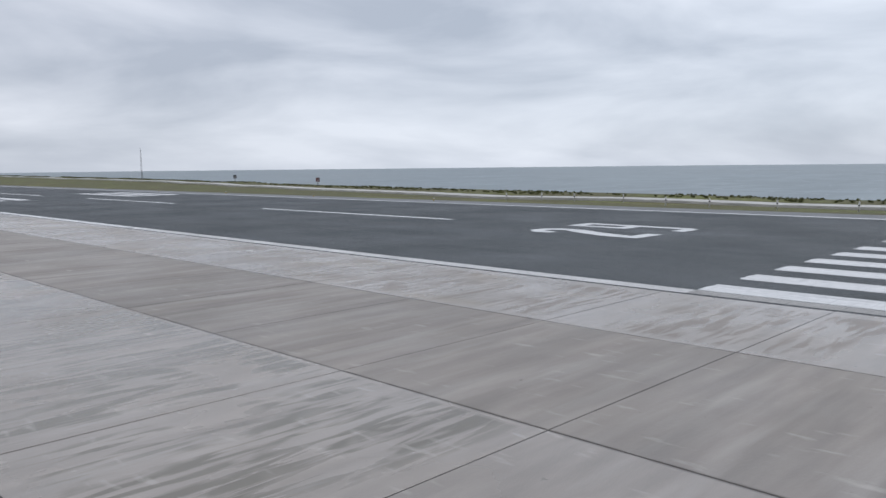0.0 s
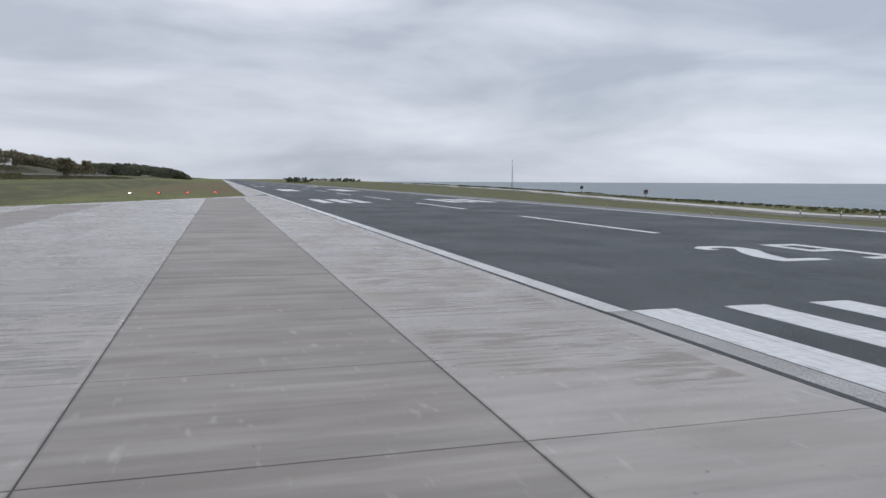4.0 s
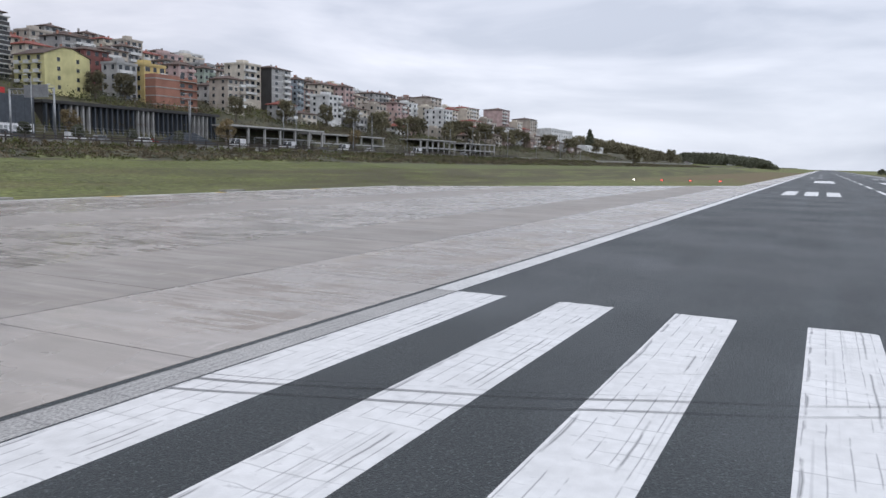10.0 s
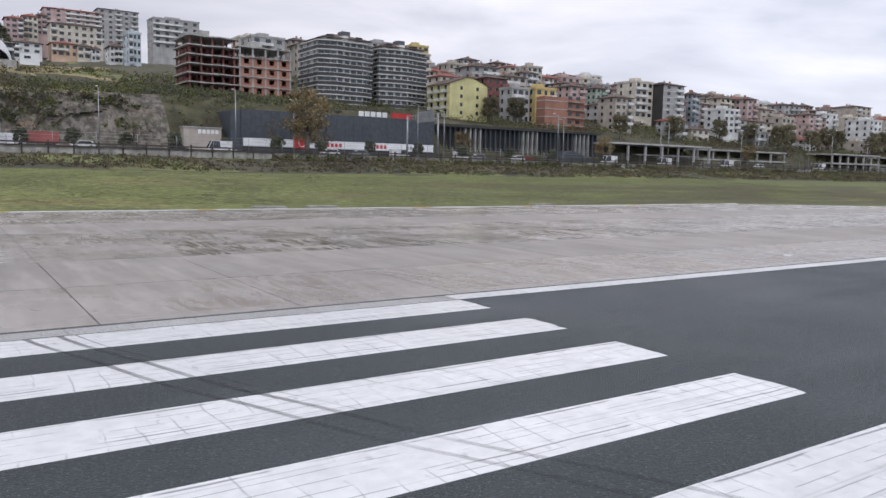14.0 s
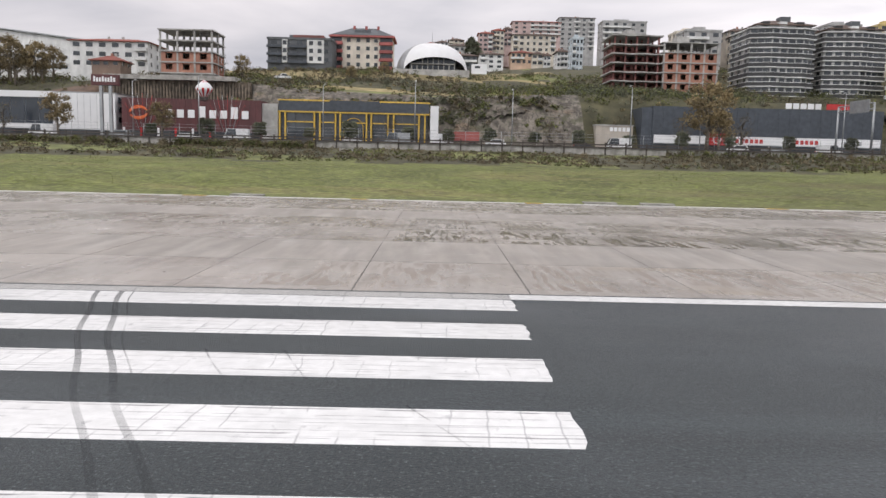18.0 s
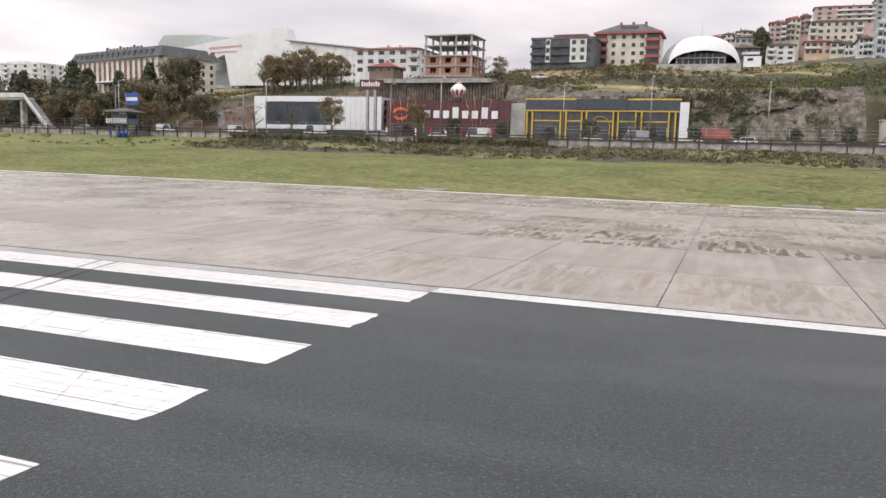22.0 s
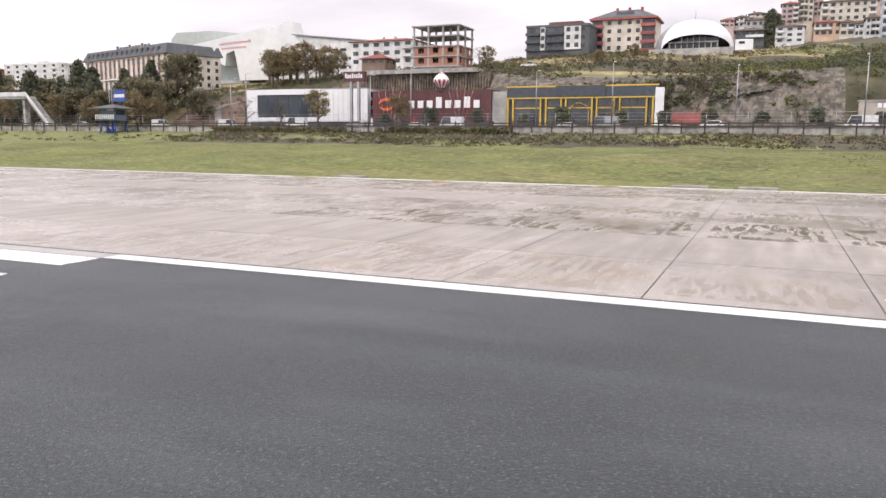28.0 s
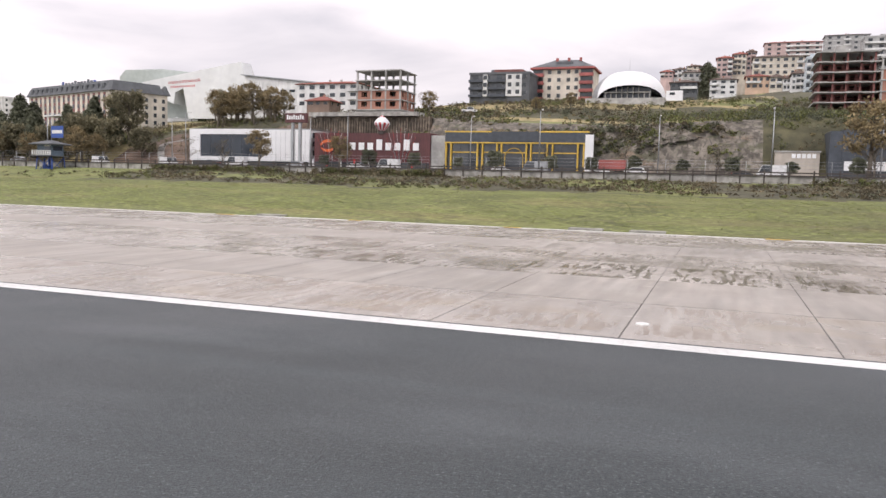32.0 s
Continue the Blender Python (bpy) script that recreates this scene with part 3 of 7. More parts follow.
BLUE = mat("blue_paint", (0.03, 0.085, 0.33), (0.02, 0.06, 0.25), 2, 0.5)
YELLOW = mat("yellow_paint", (0.66, 0.43, 0.07), (0.56, 0.36, 0.055), 2, 0.45)
SLATE = mat("slate_panels", (0.062, 0.072, 0.088), (0.045, 0.053, 0.066), 1, 0.45, soil=0.15)
MAROON = mat("maroon_cladding", (0.115, 0.035, 0.036), (0.085, 0.027, 0.029), 1.5, 0.5, stretch=(3, 1, 0.2), soil=0.2)
ORANGE = mat("orange_panel", (0.80, 0.17, 0.05), None, 2, 0.4)
WHITE = mat("white_panel", (0.78, 0.78, 0.785), (0.73, 0.73, 0.74), 0.5, 0.45, soil=0.06, soil_scale=0.1)
TYRE = mat("tyre_rubber", (0.02, 0.02, 0.02), None, 5, 0.8)
LAMP_R = mat("red_signal_lamp", (1.0, 0.11, 0.085), None, 1, 0.3, emit=2.6)
LAMP_W = mat("white_signal_lamp", (1.0, 0.9, 0.8), None, 1, 0.3, emit=5.0)


def render_coat(name, c):
    return mat(name, c, tuple(v * 0.86 for v in c), 0.7, 0.85, bump=0.08, soil=0.3, soil_scale=0.22, stretch=(1, 1, 0.35), spread=0.04)


PALE_BLUE = render_coat("pale_blue_render", (0.52, 0.58, 0.62))
WHITE_RENDER = render_coat("white_render", (0.73, 0.73, 0.72))
BEIGE_RENDER = render_coat("beige_render", (0.50, 0.445, 0.385))
BRIGHT_CREAM = render_coat("bright_cream_render", (0.80, 0.72, 0.62))
CREAM_RENDER = render_coat("cream_render", (0.66, 0.60, 0.51))
MAROON_RENDER = render_coat("maroon_render", (0.235, 0.095, 0.085))
TERRA_RENDER = render_coat("terracotta_render", (0.40, 0.29, 0.255))
GREY_RENDER = render_coat("grey_render", (0.42, 0.415, 0.41))
YELLOW_RENDER = render_coat("yellow_render", (0.62, 0.49, 0.22))
LEMON_RENDER = render_coat("lemon_render", (0.66, 0.61, 0.31))
PINK_RENDER = render_coat("pink_render", (0.56, 0.415, 0.395))
GREEN_RENDER = render_coat("green_render", (0.36, 0.42, 0.36))
PANELS = mat("pale_grey_panels", (0.70, 0.71, 0.71), (0.645, 0.655, 0.66), 0.3, 0.5, soil=0.15, soil_scale=0.06)
PALE_GREEN = mat("pale_green_panels", (0.40, 0.435, 0.415), (0.35, 0.385, 0.365), 0.4, 0.5, soil=0.08, soil_scale=0.1)
BLUE_RENDER = render_coat("blue_render", (0.33, 0.385, 0.43))
ORANGE_RENDER = render_coat("orange_render", (0.66, 0.47, 0.35))
SLATE_RENDER = render_coat("slate_render", (0.125, 0.132, 0.142))
BROWN_RENDER = render_coat("brown_render", (0.24, 0.17, 0.135))
REDWALL = render_coat("red_render", (0.40, 0.125, 0.115))
PARAPET = render_coat("charcoal_parapet", (0.07, 0.07, 0.073))
CARBON = render_coat("charcoal_render", (0.055, 0.053, 0.052))

# ---------------------------------------------------------------- building helpers


def mesh_of(name, bm, *materials):
    me = bpy.data.meshes.new(name)
    bm.to_mesh(me)
    bm.free()
    for m in materials:
        me.materials.append(m)
    return me


def part(name, bm, material, parent=None, label=""):
    """Links a bmesh as one mesh object under a thing or a part."""
    ms = material if isinstance(material, tuple) else (material,)
    ob = new(name, mesh_of(name, bm, *ms))
    ob.parent = parent
    return tagged(ob, label)


def share(name, me, parent, place, scale=(1, 1, 1), rz=0.0):
    """One more object on a shared mesh."""
    ob = new(name, me)
    ob.parent = parent
    ob.location, ob.scale, ob.rotation_euler = place, scale, (0, 0, rz)
    return ob


def thing(name, label, category, group="", kind="", at=(0, 0, 0)):
    ob = new(name)
    ob.empty_display_size = 0.2
    ob.location = at
    return tagged(ob, label, category, group, kind)


def box(bm, x0, x1, y0, y1, z0, z1, slot=0, bevel=0.0):
    v = [bm.verts.new((x, y, z)) for z in (z0, z1) for x, y in ((x0, y0), (x1, y0), (x1, y1), (x0, y1))]
    fs = [bm.faces.new([v[i] for i in q]) for q in ((3, 2, 1, 0), (4, 5, 6, 7), (0, 1, 5, 4), (1, 2, 6, 5), (2, 3, 7, 6), (3, 0, 4, 7))]
    for f in fs:
        f.material_index = slot
    if bevel:
        es = list({e for f in fs for e in f.edges})
        bmesh.ops.bevel(bm, geom=es, offset=bevel, segments=2, affect="EDGES", profile=0.5)
    return v


def boxed(x0, x1, y0, y1, z0, z1, bevel=0.0):
    bm = bmesh.new()
    box(bm, x0, x1, y0, y1, z0, z1, 0, bevel)
    return bm


def tube(bm, a, b, r0, r1=None, n=8, slot=0):
    """A tapered round bar from a to b."""
    a, b, r1 = Vector(a), Vector(b), r0 if r1 is None else r1
    z = (b - a).normalized()
    x = z.orthogonal().normalized()
    y = z.cross(x)
    rings = []
    for c, r in ((a, r0), (b, r1)):
        rings.append([bm.verts.new(c + r * (math.cos(2 * math.pi * i / n) * x + math.sin(2 * math.pi * i / n) * y)) for i in range(n)])
    for i in range(n):
        f = bm.faces.new([rings[0][i], rings[0][(i + 1) % n], rings[1][(i + 1) % n], rings[1][i]])
        f.material_index, f.smooth = slot, True
    for ring in (list(reversed(rings[0])), rings[1]):
        bm.faces.new(ring).material_index = slot


def prism(bm, outline, z0, z1, slot=0):
    """An outline in x, y drawn up from z0 to z1."""
    lo = [bm.verts.new((x, y, z0)) for x, y in outline]
    hi = [bm.verts.new((x, y, z1)) for x, y in outline]
    k = len(outline)
    fs = [bm.faces.new(hi), bm.faces.new(lo[::-1])] + [bm.faces.new([lo[i], lo[(i + 1) % k], hi[(i + 1) % k], hi[i]]) for i in range(k)]
    for f in fs:
        f.material_index = slot
    return fs


def wallprism(bm, outline, y0, y1, slot=0):
    """An outline in x, z drawn back from y0 to y1."""
    lo = [bm.verts.new((x, y0, z)) for x, z in outline]
    hi = [bm.verts.new((x, y1, z)) for x, z in outline]
    k = len(outline)
    fs = [bm.faces.new(lo), bm.faces.new(hi[::-1])] + [bm.faces.new([lo[(i + 1) % k], lo[i], hi[i], hi[(i + 1) % k]]) for i in range(k)]
    for f in fs:
        f.material_index = slot
    bmesh.ops.recalc_face_normals(bm, faces=fs)


# ---------------------------------------------------------------- the lie of the land
HX = [-600, -300, -200, -120, -85, -40, 0, 50, 130, 300, 450, 700, 1100, 1600]
HILL = [  # heights at 196, 230, 262, 330, 420 and 700 m from the runway, for each of HX
    (12, 20, 24, 32, 40, 52), (12, 21, 25, 34, 42, 55), (13, 21, 25, 35, 42, 55), (17, 27, 30, 36, 42, 52),
    (25.3, 28, 33, 37, 41, 48), (22.5, 29.5, 36, 38, 41, 48), (21, 28.5, 35.3, 40, 50, 62), (23.5, 27, 35, 44.5, 57, 75),
    (20.5, 29, 39, 51, 57, 72), (16, 28, 37, 47, 53, 64), (14, 27, 35, 43, 47, 56), (12, 22, 29, 34, 38, 46),
    (11, 16, 20, 25, 32, 42), (6, 9, 12, 16, 22, 30)]
HY = (196, 230, 262, 330, 420, 700)


def smooth(a, b, v):
    t = min(1.0, max(0.0, (v - a) / (b - a)))
    return t * t * (3 - 2 * t)


def bank_y(x):
    return float(np.interp(x, [-300, 60, 140, 340, 700, 1500, 4000], [-70, -69, -83, -121, -165, -250, -430]))


def ground_z(x, y):
    if y < -47.6:
        edge = bank_y(x)
        n = noise.noise(Vector((x * 0.03, y * 0.03, 0)))
        return -0.1 + 0.35 * n * smooth(-50, -62, y) + 0.5 * smooth(edge + 9, edge + 3, y) - 24 * smooth(edge - 2, edge - 38, y)
    if y < 53.5:
        return -0.1
    if y < 126.4:
        z = float(np.interp(y, [53.5, 58, 85, 104, 124, 126], [-0.1, 0.1, 2.5, 3.3, 5.5, 5.7]))
        return z + 0.22 * noise.noise(Vector((x * 0.05, y * 0.08, 3))) * smooth(54, 62, y)
    if y < 177.5:
        return 6.96
    col = [float(np.interp(x, HX, [r[i] for r in HILL])) for i in range(len(HY))]
    n = noise.fractal(Vector((x * 0.035, y * 0.05, 7)), 1.0, 2.0, 4)
    if -94 < x < -55 and y < 191.5:
        return 6.96
    if y < 196:
        t = (y - 177.5) / 18.5
        steep = 1 - (1 - t) ** 2.2
        return 6.96 + (col[0] - 6.96) * steep + 1.6 * n * math.sin(math.pi * min(1, t * 1.0)) 
    return float(np.interp(y, HY, col)) + 1.2 * n * smooth(196, 215, y)


def axis_steps(*runs):
    out = []
    for a, b, s in runs:
        out += list(np.arange(a, b, s))
    return out


gx = axis_steps((-1500, -500, 100), (-500, -260, 20), (-260, 320, 4), (320, 800, 12), (800, 2000, 60), (2000, 4801, 350))
gy = axis_steps((-700, -460, 80), (-460, -120, 12), (-120, -48, 3)) + [-47.7, -47.55, 53.4, 53.5] + axis_steps((56, 124, 4)) + \
    [124, 125.9, 126.3, 126.45, 140, 160, 177.4] + axis_steps((178, 200, 1.8), (200, 280, 5), (280, 720, 30), (720, 2600, 300), (2600, 4600, 900))
verts = [(x, y, ground_z(x, y)) for y in gy for x in gx]
nx = len(gx)
faces = [(j * nx + i, j * nx + i + 1, (j + 1) * nx + i + 1, (j + 1) * nx + i) for j in range(len(gy) - 1) for i in range(nx - 1)]
me = bpy.data.meshes.new("ground")
me.from_pydata(verts, [], faces)
for p in me.polygons:
    p.use_smooth = True
for m in (GRASS, ROCK, HILLSIDE, SHRUB_G, STRAW, EARTH):
    me.materials.append(m)
for p in me.polygons:
    c = p.center
    n1 = noise.noise(Vector((c.x * 0.04, c.y * 0.08, 1)))
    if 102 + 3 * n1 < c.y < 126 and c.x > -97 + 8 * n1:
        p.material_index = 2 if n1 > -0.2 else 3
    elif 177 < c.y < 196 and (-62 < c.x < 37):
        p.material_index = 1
    elif 177 < c.y < 211 and -162 < c.x < -93:
        p.material_index = 5
    elif c.y > 177:
        n2 = noise.noise(Vector((c.x * 0.025, c.y * 0.03, 5)))
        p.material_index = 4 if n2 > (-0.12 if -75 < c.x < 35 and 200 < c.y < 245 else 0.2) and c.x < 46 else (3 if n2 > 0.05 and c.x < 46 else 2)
ground = tagged(new("ground", me), "grassy airfield ground rising to a rocky scrub hillside", "ground", kind="structure")

bm = bmesh.new()
box(bm, -4500, 4850, -4850, -74, -16, -12)
tagged(part("water", bm, SEA), "grey-green rippled sea reaching the horizon", "sea", kind="structure")

# ---------------------------------------------------------------- runway
bm = bmesh.new()
box(bm, -150, 4300, -42.75, 1.11, -0.3, 0.0)
runway = tagged(part("runway", bm, ASPHALT), "dark grey damp asphalt runway with painted markings", "runway", kind="structure")
bm = bmesh.new()
box(bm, -150, 4300, -47.8, -42.75, -0.3, -0.012)
tagged(part("runway_shoulder", bm, SHOULDER), "pale grey weathered asphalt shoulder beside the runway", "shoulder", kind="structure")


def marking(name, label, x0, x1, y0, y1, material=None, ragged=0.0):
    """A painted bar, 4 mm proud, with slightly uneven ends."""
    bm = bmesh.new()
    k = 7
    left = [(x0 + random.uniform(-ragged, ragged), y0 + (y1 - y0) * i / (k - 1)) for i in range(k)]
    right = [(x1 + random.uniform(-ragged, ragged), y1 + (y0 - y1) * i / (k - 1)) for i in range(k)]
    prism(bm, right + left if y1 < y0 else (left + right)[::-1], -0.002, 0.004)
    bmesh.ops.recalc_face_normals(bm, faces=bm.faces[:])
    return part(name, bm, material or PAINT, runway, label)


for i in range(6):
    for y in (-3.59 * i, -23.1 - 3.59 * i):
        marking("threshold_stripe", "worn white painted threshold stripe", -30, 0, y - 1.74, y, ragged=0.06)
marking("edge_strip", "rough worn grey paint strip along the edge", -120, 0, 0.07, 0.9, STRIP)
marking("edge_line", "worn white runway edge line", 0, 48, 0.07, 0.93, WORNP)
marking("edge_line", "white painted runway edge line", 48.3, 1500, 0.07, 0.93)
marking("edge_line", "white painted runway edge line", -30, 1500, -42.7, -41.9)
for i in range(24):
    x = 33.4 + 51.9 * i
    marking("centreline_dash", "white painted centreline dash", x, x + 30.3, -21.95, -21.15)
for side in (0, 1):
    for y in (-4.6, -8.1, -11.6):
        y = y if not side else -43.1 - y + 2.2
        marking("touchdown_bar", "white painted touchdown zone bar", 117, 142, y - 2.2, y)
    for k, (x0, x1, y) in enumerate(((250, 298, -8.1), (400, 423, -4.6), (400, 423, -8.1), (540, 562, -8.1), (690, 712, -8.1))):
        w = 6.3 if not k else 2.2
        y = y if not side else -43.1 - y + w
        marking("aiming_bar", "white painted aiming point bar", x0, x1, y - w, y)


def digit(outline_rows, shift, label):
    bm = bmesh.new()
    for row in outline_rows:
        prism(bm, [(x, y + shift) for x, y in row], -0.002, 0.005)
    bmesh.ops.recalc_face_normals(bm, faces=bm.faces[:])
    part("runway_digit", bm, PAINT, runway, label)


# the digits 2 and 9, tops towards +x
digit([[(12.1, -16.9), (12.1, -20.2), (13.2, -20.2), (13.2, -16.9)],
       [(13.2, -16.9), (13.2, -18.1), (16.2, -19.1), (18.3, -20.2), (19.0, -20.2), (19.0, -19.0), (16.9, -17.9), (14.9, -17.1)],
       [(19.0, -20.2), (20.3, -20.2), (21.3, -19.3), (21.3, -17.9), (20.4, -16.9), (18.9, -16.9), (18.9, -17.8), (19.9, -17.8),
        (20.2, -18.2), (20.2, -18.9), (19.6, -19.2), (19.0, -19.2)]],
      0.7, "white painted figure two")
digit([[(21.6, -24.2), (21.6, -27.2), (20.5, -27.2), (20.5, -24.2)], [(17.6, -24.2), (17.6, -26.3), (16.5, -26.3), (16.5, -24.2)],
       [(20.5, -24.2), (20.5, -25.0), (17.6, -25.0), (17.6, -24.2)], [(20.5, -26.3), (20.5, -27.2), (12.9, -27.2), (12.9, -26.3)],
       [(12.9, -27.2), (12.0, -26.6), (12.0, -24.4), (13.0, -24.4), (13.0, -26.3)]],
      2.1, "white painted figure nine")

# sealed cracks across the threshold and rubber marks left by turning aircraft
RUBBER = mat("rubber_marks", (0.062, 0.068, 0.074), (0.045, 0.05, 0.055), 6, 0.7, world_space=True, stretch=(1, 4, 1))
rn, rl, rb = nodes_of(RUBBER)
r_no, r_mr = rn.new("ShaderNodeTexNoise"), rn.new("ShaderNodeMapRange")
r_no.inputs["Scale"].default_value, r_no.inputs["Detail"].default_value = 3.0, 6.0
r_mr.inputs["From Min"].default_value, r_mr.inputs["From Max"].default_value = 0.3, 0.62
r_mr.inputs["To Max"].default_value = 0.45
rl.new(r_no.outputs["Fac"], r_mr.inputs["Value"])
rl.new(r_mr.outputs["Result"], rb.inputs["Alpha"])
def swept_mark(name, label, bend, shift, wd, y0, y1):
    """A strip on the asphalt that follows a gentle curve across the stripes."""
    bm = bmesh.new()
    k = 44
    ys = [y0 + (y1 - y0) * i / k for i in range(k + 1)]
    xs = [-12.25 + shift - 0.30 * y + bend * y * y + 0.05 * math.sin(y * 1.3 + shift) for y in ys]
    a = [bm.verts.new((x - wd / 2, y, 0.0085)) for x, y in zip(xs, ys)]
    c = [bm.verts.new((x + wd / 2, y, 0.0085)) for x, y in zip(xs, ys)]
    for i in range(k):
        bm.faces.new([a[i], c[i], c[i + 1], a[i + 1]])
    bmesh.ops.recalc_face_normals(bm, faces=bm.faces[:])
    part(name, bm, RUBBER, runway, label)


for shift, wd, y0, y1 in ((0.0, 0.16, 0.0, -26.0), (-0.72, 0.15, 0.0, -26.0), (0.35, 0.05, 0.0, -9.0), (2.2, 0.05, -6.9, -9.1), (3.9, 0.05, -6.9, -9.1), (-6.4, 0.035, -3.4, -5.5),
                         (5.2, 0.04, -10.6, -12.6)):
    swept_mark("tyre_mark", "grey curved rubber tyre mark across the stripes" if wd > 0.1 else "thin curved skid mark across the stripes", 0.009, shift, wd, y0, y1)

# ---------------------------------------------------------------- edge of the field: lights, signs, posts, mast
for i, (x, y) in enumerate(((188.0, 35.3), (192.0, 28.6), (196.2, 21.8), (200.5, 14.5))):
    u = thing("approach_light", "dark red approach light unit on a short stand, lit " + ("white" if i == 0 else "red"), "light", "approach lights", at=(x, y, -0.1))
    part("housing", boxed(-0.45, 0.6, -0.42, 0.42, 0.42, 0.8, 0.06), MAROON, u)
    for s in (-0.3, 0.3):
        bm = bmesh.new()
        tube(bm, (0, s, 0), (0, s, 0.42), 0.05)
        part("leg", bm, STEEL, u)
    for s in (-0.16, 0.16):
        bm = bmesh.new()
        tube(bm, (-0.5, s, 0.62), (-0.44, s, 0.62), 0.12, 0.12, 12)
        part("lens", bm, LAMP_W if i == 0 else LAMP_R, u, "lit lens")

for x, y in ((24.8, -52.8), (30.1, -53.0), (37.3, -55.8), (44.6, -55.9), (49.3, -55.2), (54.5, -54.1), (17.5, -52.6), (10.0, -53), (257.0, -90)):
    u = thing("marker_post", "small white marker post with a dark band beside the runway", "post", "marker posts", at=(x, y, ground_z(x, y) - 0.05))
    bm = bmesh.new()
    tube(bm, (0, 0, 0), (0, 0, 0.95), 0.085, 0.075, 10)
    part("post", bm, WHITEF, u)
    bm = bmesh.new()
    tube(bm, (0, 0, 0.62), (0, 0, 0.74), 0.095, 0.095, 10)
    part("band", bm, CARBON, u, "dark band")
    bm = bmesh.new()
    tube(bm, (0, 0, 0.95), (0, 0, 1.06), 0.1, 0.05, 10)
    part("cap", bm, WHITEF, u)

for i in range(16):
    x = 60 + 27 * i
    y = -45.6
    u = thing("edge_light", "small white runway edge light on the shoulder", "light", "runway edge lights", at=(x, y, -0.012))
    bm = bmesh.new()
    tube(bm, (0, 0, 0), (0, 0, 0.28), 0.06, 0.06, 8)
    part("stem", bm, YELLOW, u)
    bm = bmesh.new()
    tube(bm, (0, 0, 0.28), (0, 0, 0.4), 0.1, 0.06, 10)
    part("lamp", bm, WHITEF, u)

u = thing("radio_mast", "tall slim grey lattice mast standing near the shore", "mast", at=(284, -106, ground_z(284, -106) - 0.1))
bm = bmesh.new()
for a in range(3):
    c, s = 0.35 * math.cos(a * 2.1), 0.35 * math.sin(a * 2.1)
    tube(bm, (c, s, 0), (c * 0.3, s * 0.3, 12.5), 0.06, 0.04, 6)
part("legs", bm, STEEL, u)
for k in range(12):
    bm = bmesh.new()
    r0, r1 = 0.35 * (1 - k / 18), 0.35 * (1 - (k + 1) / 18)
    for a in range(3):
        tube(bm, (r0 * math.cos(a * 2.1), r0 * math.sin(a * 2.1), k), (r1 * math.cos((a + 1) * 2.1), r1 * math.sin((a + 1) * 2.1), k + 1), 0.03, 0.03, 5)
    part("bracing", bm, STEEL, u)
for (x, y, colour, lab, h) in ((131.5, -79, MAROON, "red-brown square sign board on a post by the sea", 1.5), (190, -92, CARBON, "dark square sign board on a post by the sea", 1.7)):
    u = thing("sign_board", lab, "sign", at=(x, y, ground_z(x, y) - 0.1))
    bm = bmesh.new()
    tube(bm, (0, 0, 0), (0, 0, h), 0.1, 0.1, 8)
    part("post", bm, STEEL, u)
    part("board", boxed(-0.05, 0.05, -0.5, 0.5, h - 0.5, h + 0.5, 0.03), colour, u)

bm = bmesh.new()
px = list(range(-200, 700, 10))
top = []
for x in px:
    y = bank_y(x) + 8.5 + 0.8 * math.sin(x * 0.02)
    top.append([bm.verts.new((x, yy, max(ground_z(x, y - 1.8), ground_z(x, y + 1.8)) + 0.22)) for yy in (y - 2.2, y + 2.2)])
for a, b in zip(top, top[1:]):
    bm.faces.new([a[0], b[0], b[1], a[1]])
r = bmesh.ops.extrude_face_region(bm, geom=bm.faces[:])
for v in [e for e in r["geom"] if isinstance(e, bmesh.types.BMVert)]:
    v.co.z -= 0.4
bmesh.ops.recalc_face_normals(bm, faces=bm.faces[:])
tagged(part("perimeter_path", bm, SHORE_PATH), "pale concrete perimeter path along the shore", "path", kind="structure")

# ---------------------------------------------------------------- road along the hill, wall and fence
bm = bmesh.new()
box(bm, -700, 1500, 126.6, 177.0, 6.7, 7.03)
road = tagged(part("road", bm, ROADM), "grey asphalt dual carriageway on an embankment", "road", kind="structure")
bm = bmesh.new()
box(bm, -600, 1200, 147.5, 150.5, 7.03, 7.22, 0, 0.03)
tagged(part("road_median", bm, WALLC), "raised concrete kerbed median of the road", "kerb", kind="structure")
bm = bmesh.new()
box(bm, -420, 900, 126.0, 126.5, 4.6, 6.92, 0, 0.04)
tagged(part("retaining_wall", bm, WALLC), "stained pale concrete retaining wall below the road", "wall", kind="structure")

fence = thing("road_fence", "dark brown steel fence with posts on top of the wall", "fence", at=(0, 126.25, 6.85))
bm = bmesh.new()
box(bm, -0.13, 0.13, -0.12, 0.12, -1.5, 1.15, 0, 0.02)
post_me = mesh_of("fence_post", bm, DARKST)
for i in range(150):
    share("fence_post", post_me, fence, (-262 + 4 * i, -0.3, 0))
bm = bmesh.new()
box(bm, -2.0, 2.0, -0.07, 0.07, -0.13, 0.13)
rail_me = mesh_of("fence_rail", bm, DARKST)
for i in range(150):
    for z in (0.2, 0.72):
        share("fence_rail", rail_me, fence, (-260 + 4 * i, -0.42, z + random.uniform(-0.02, 0.02)))

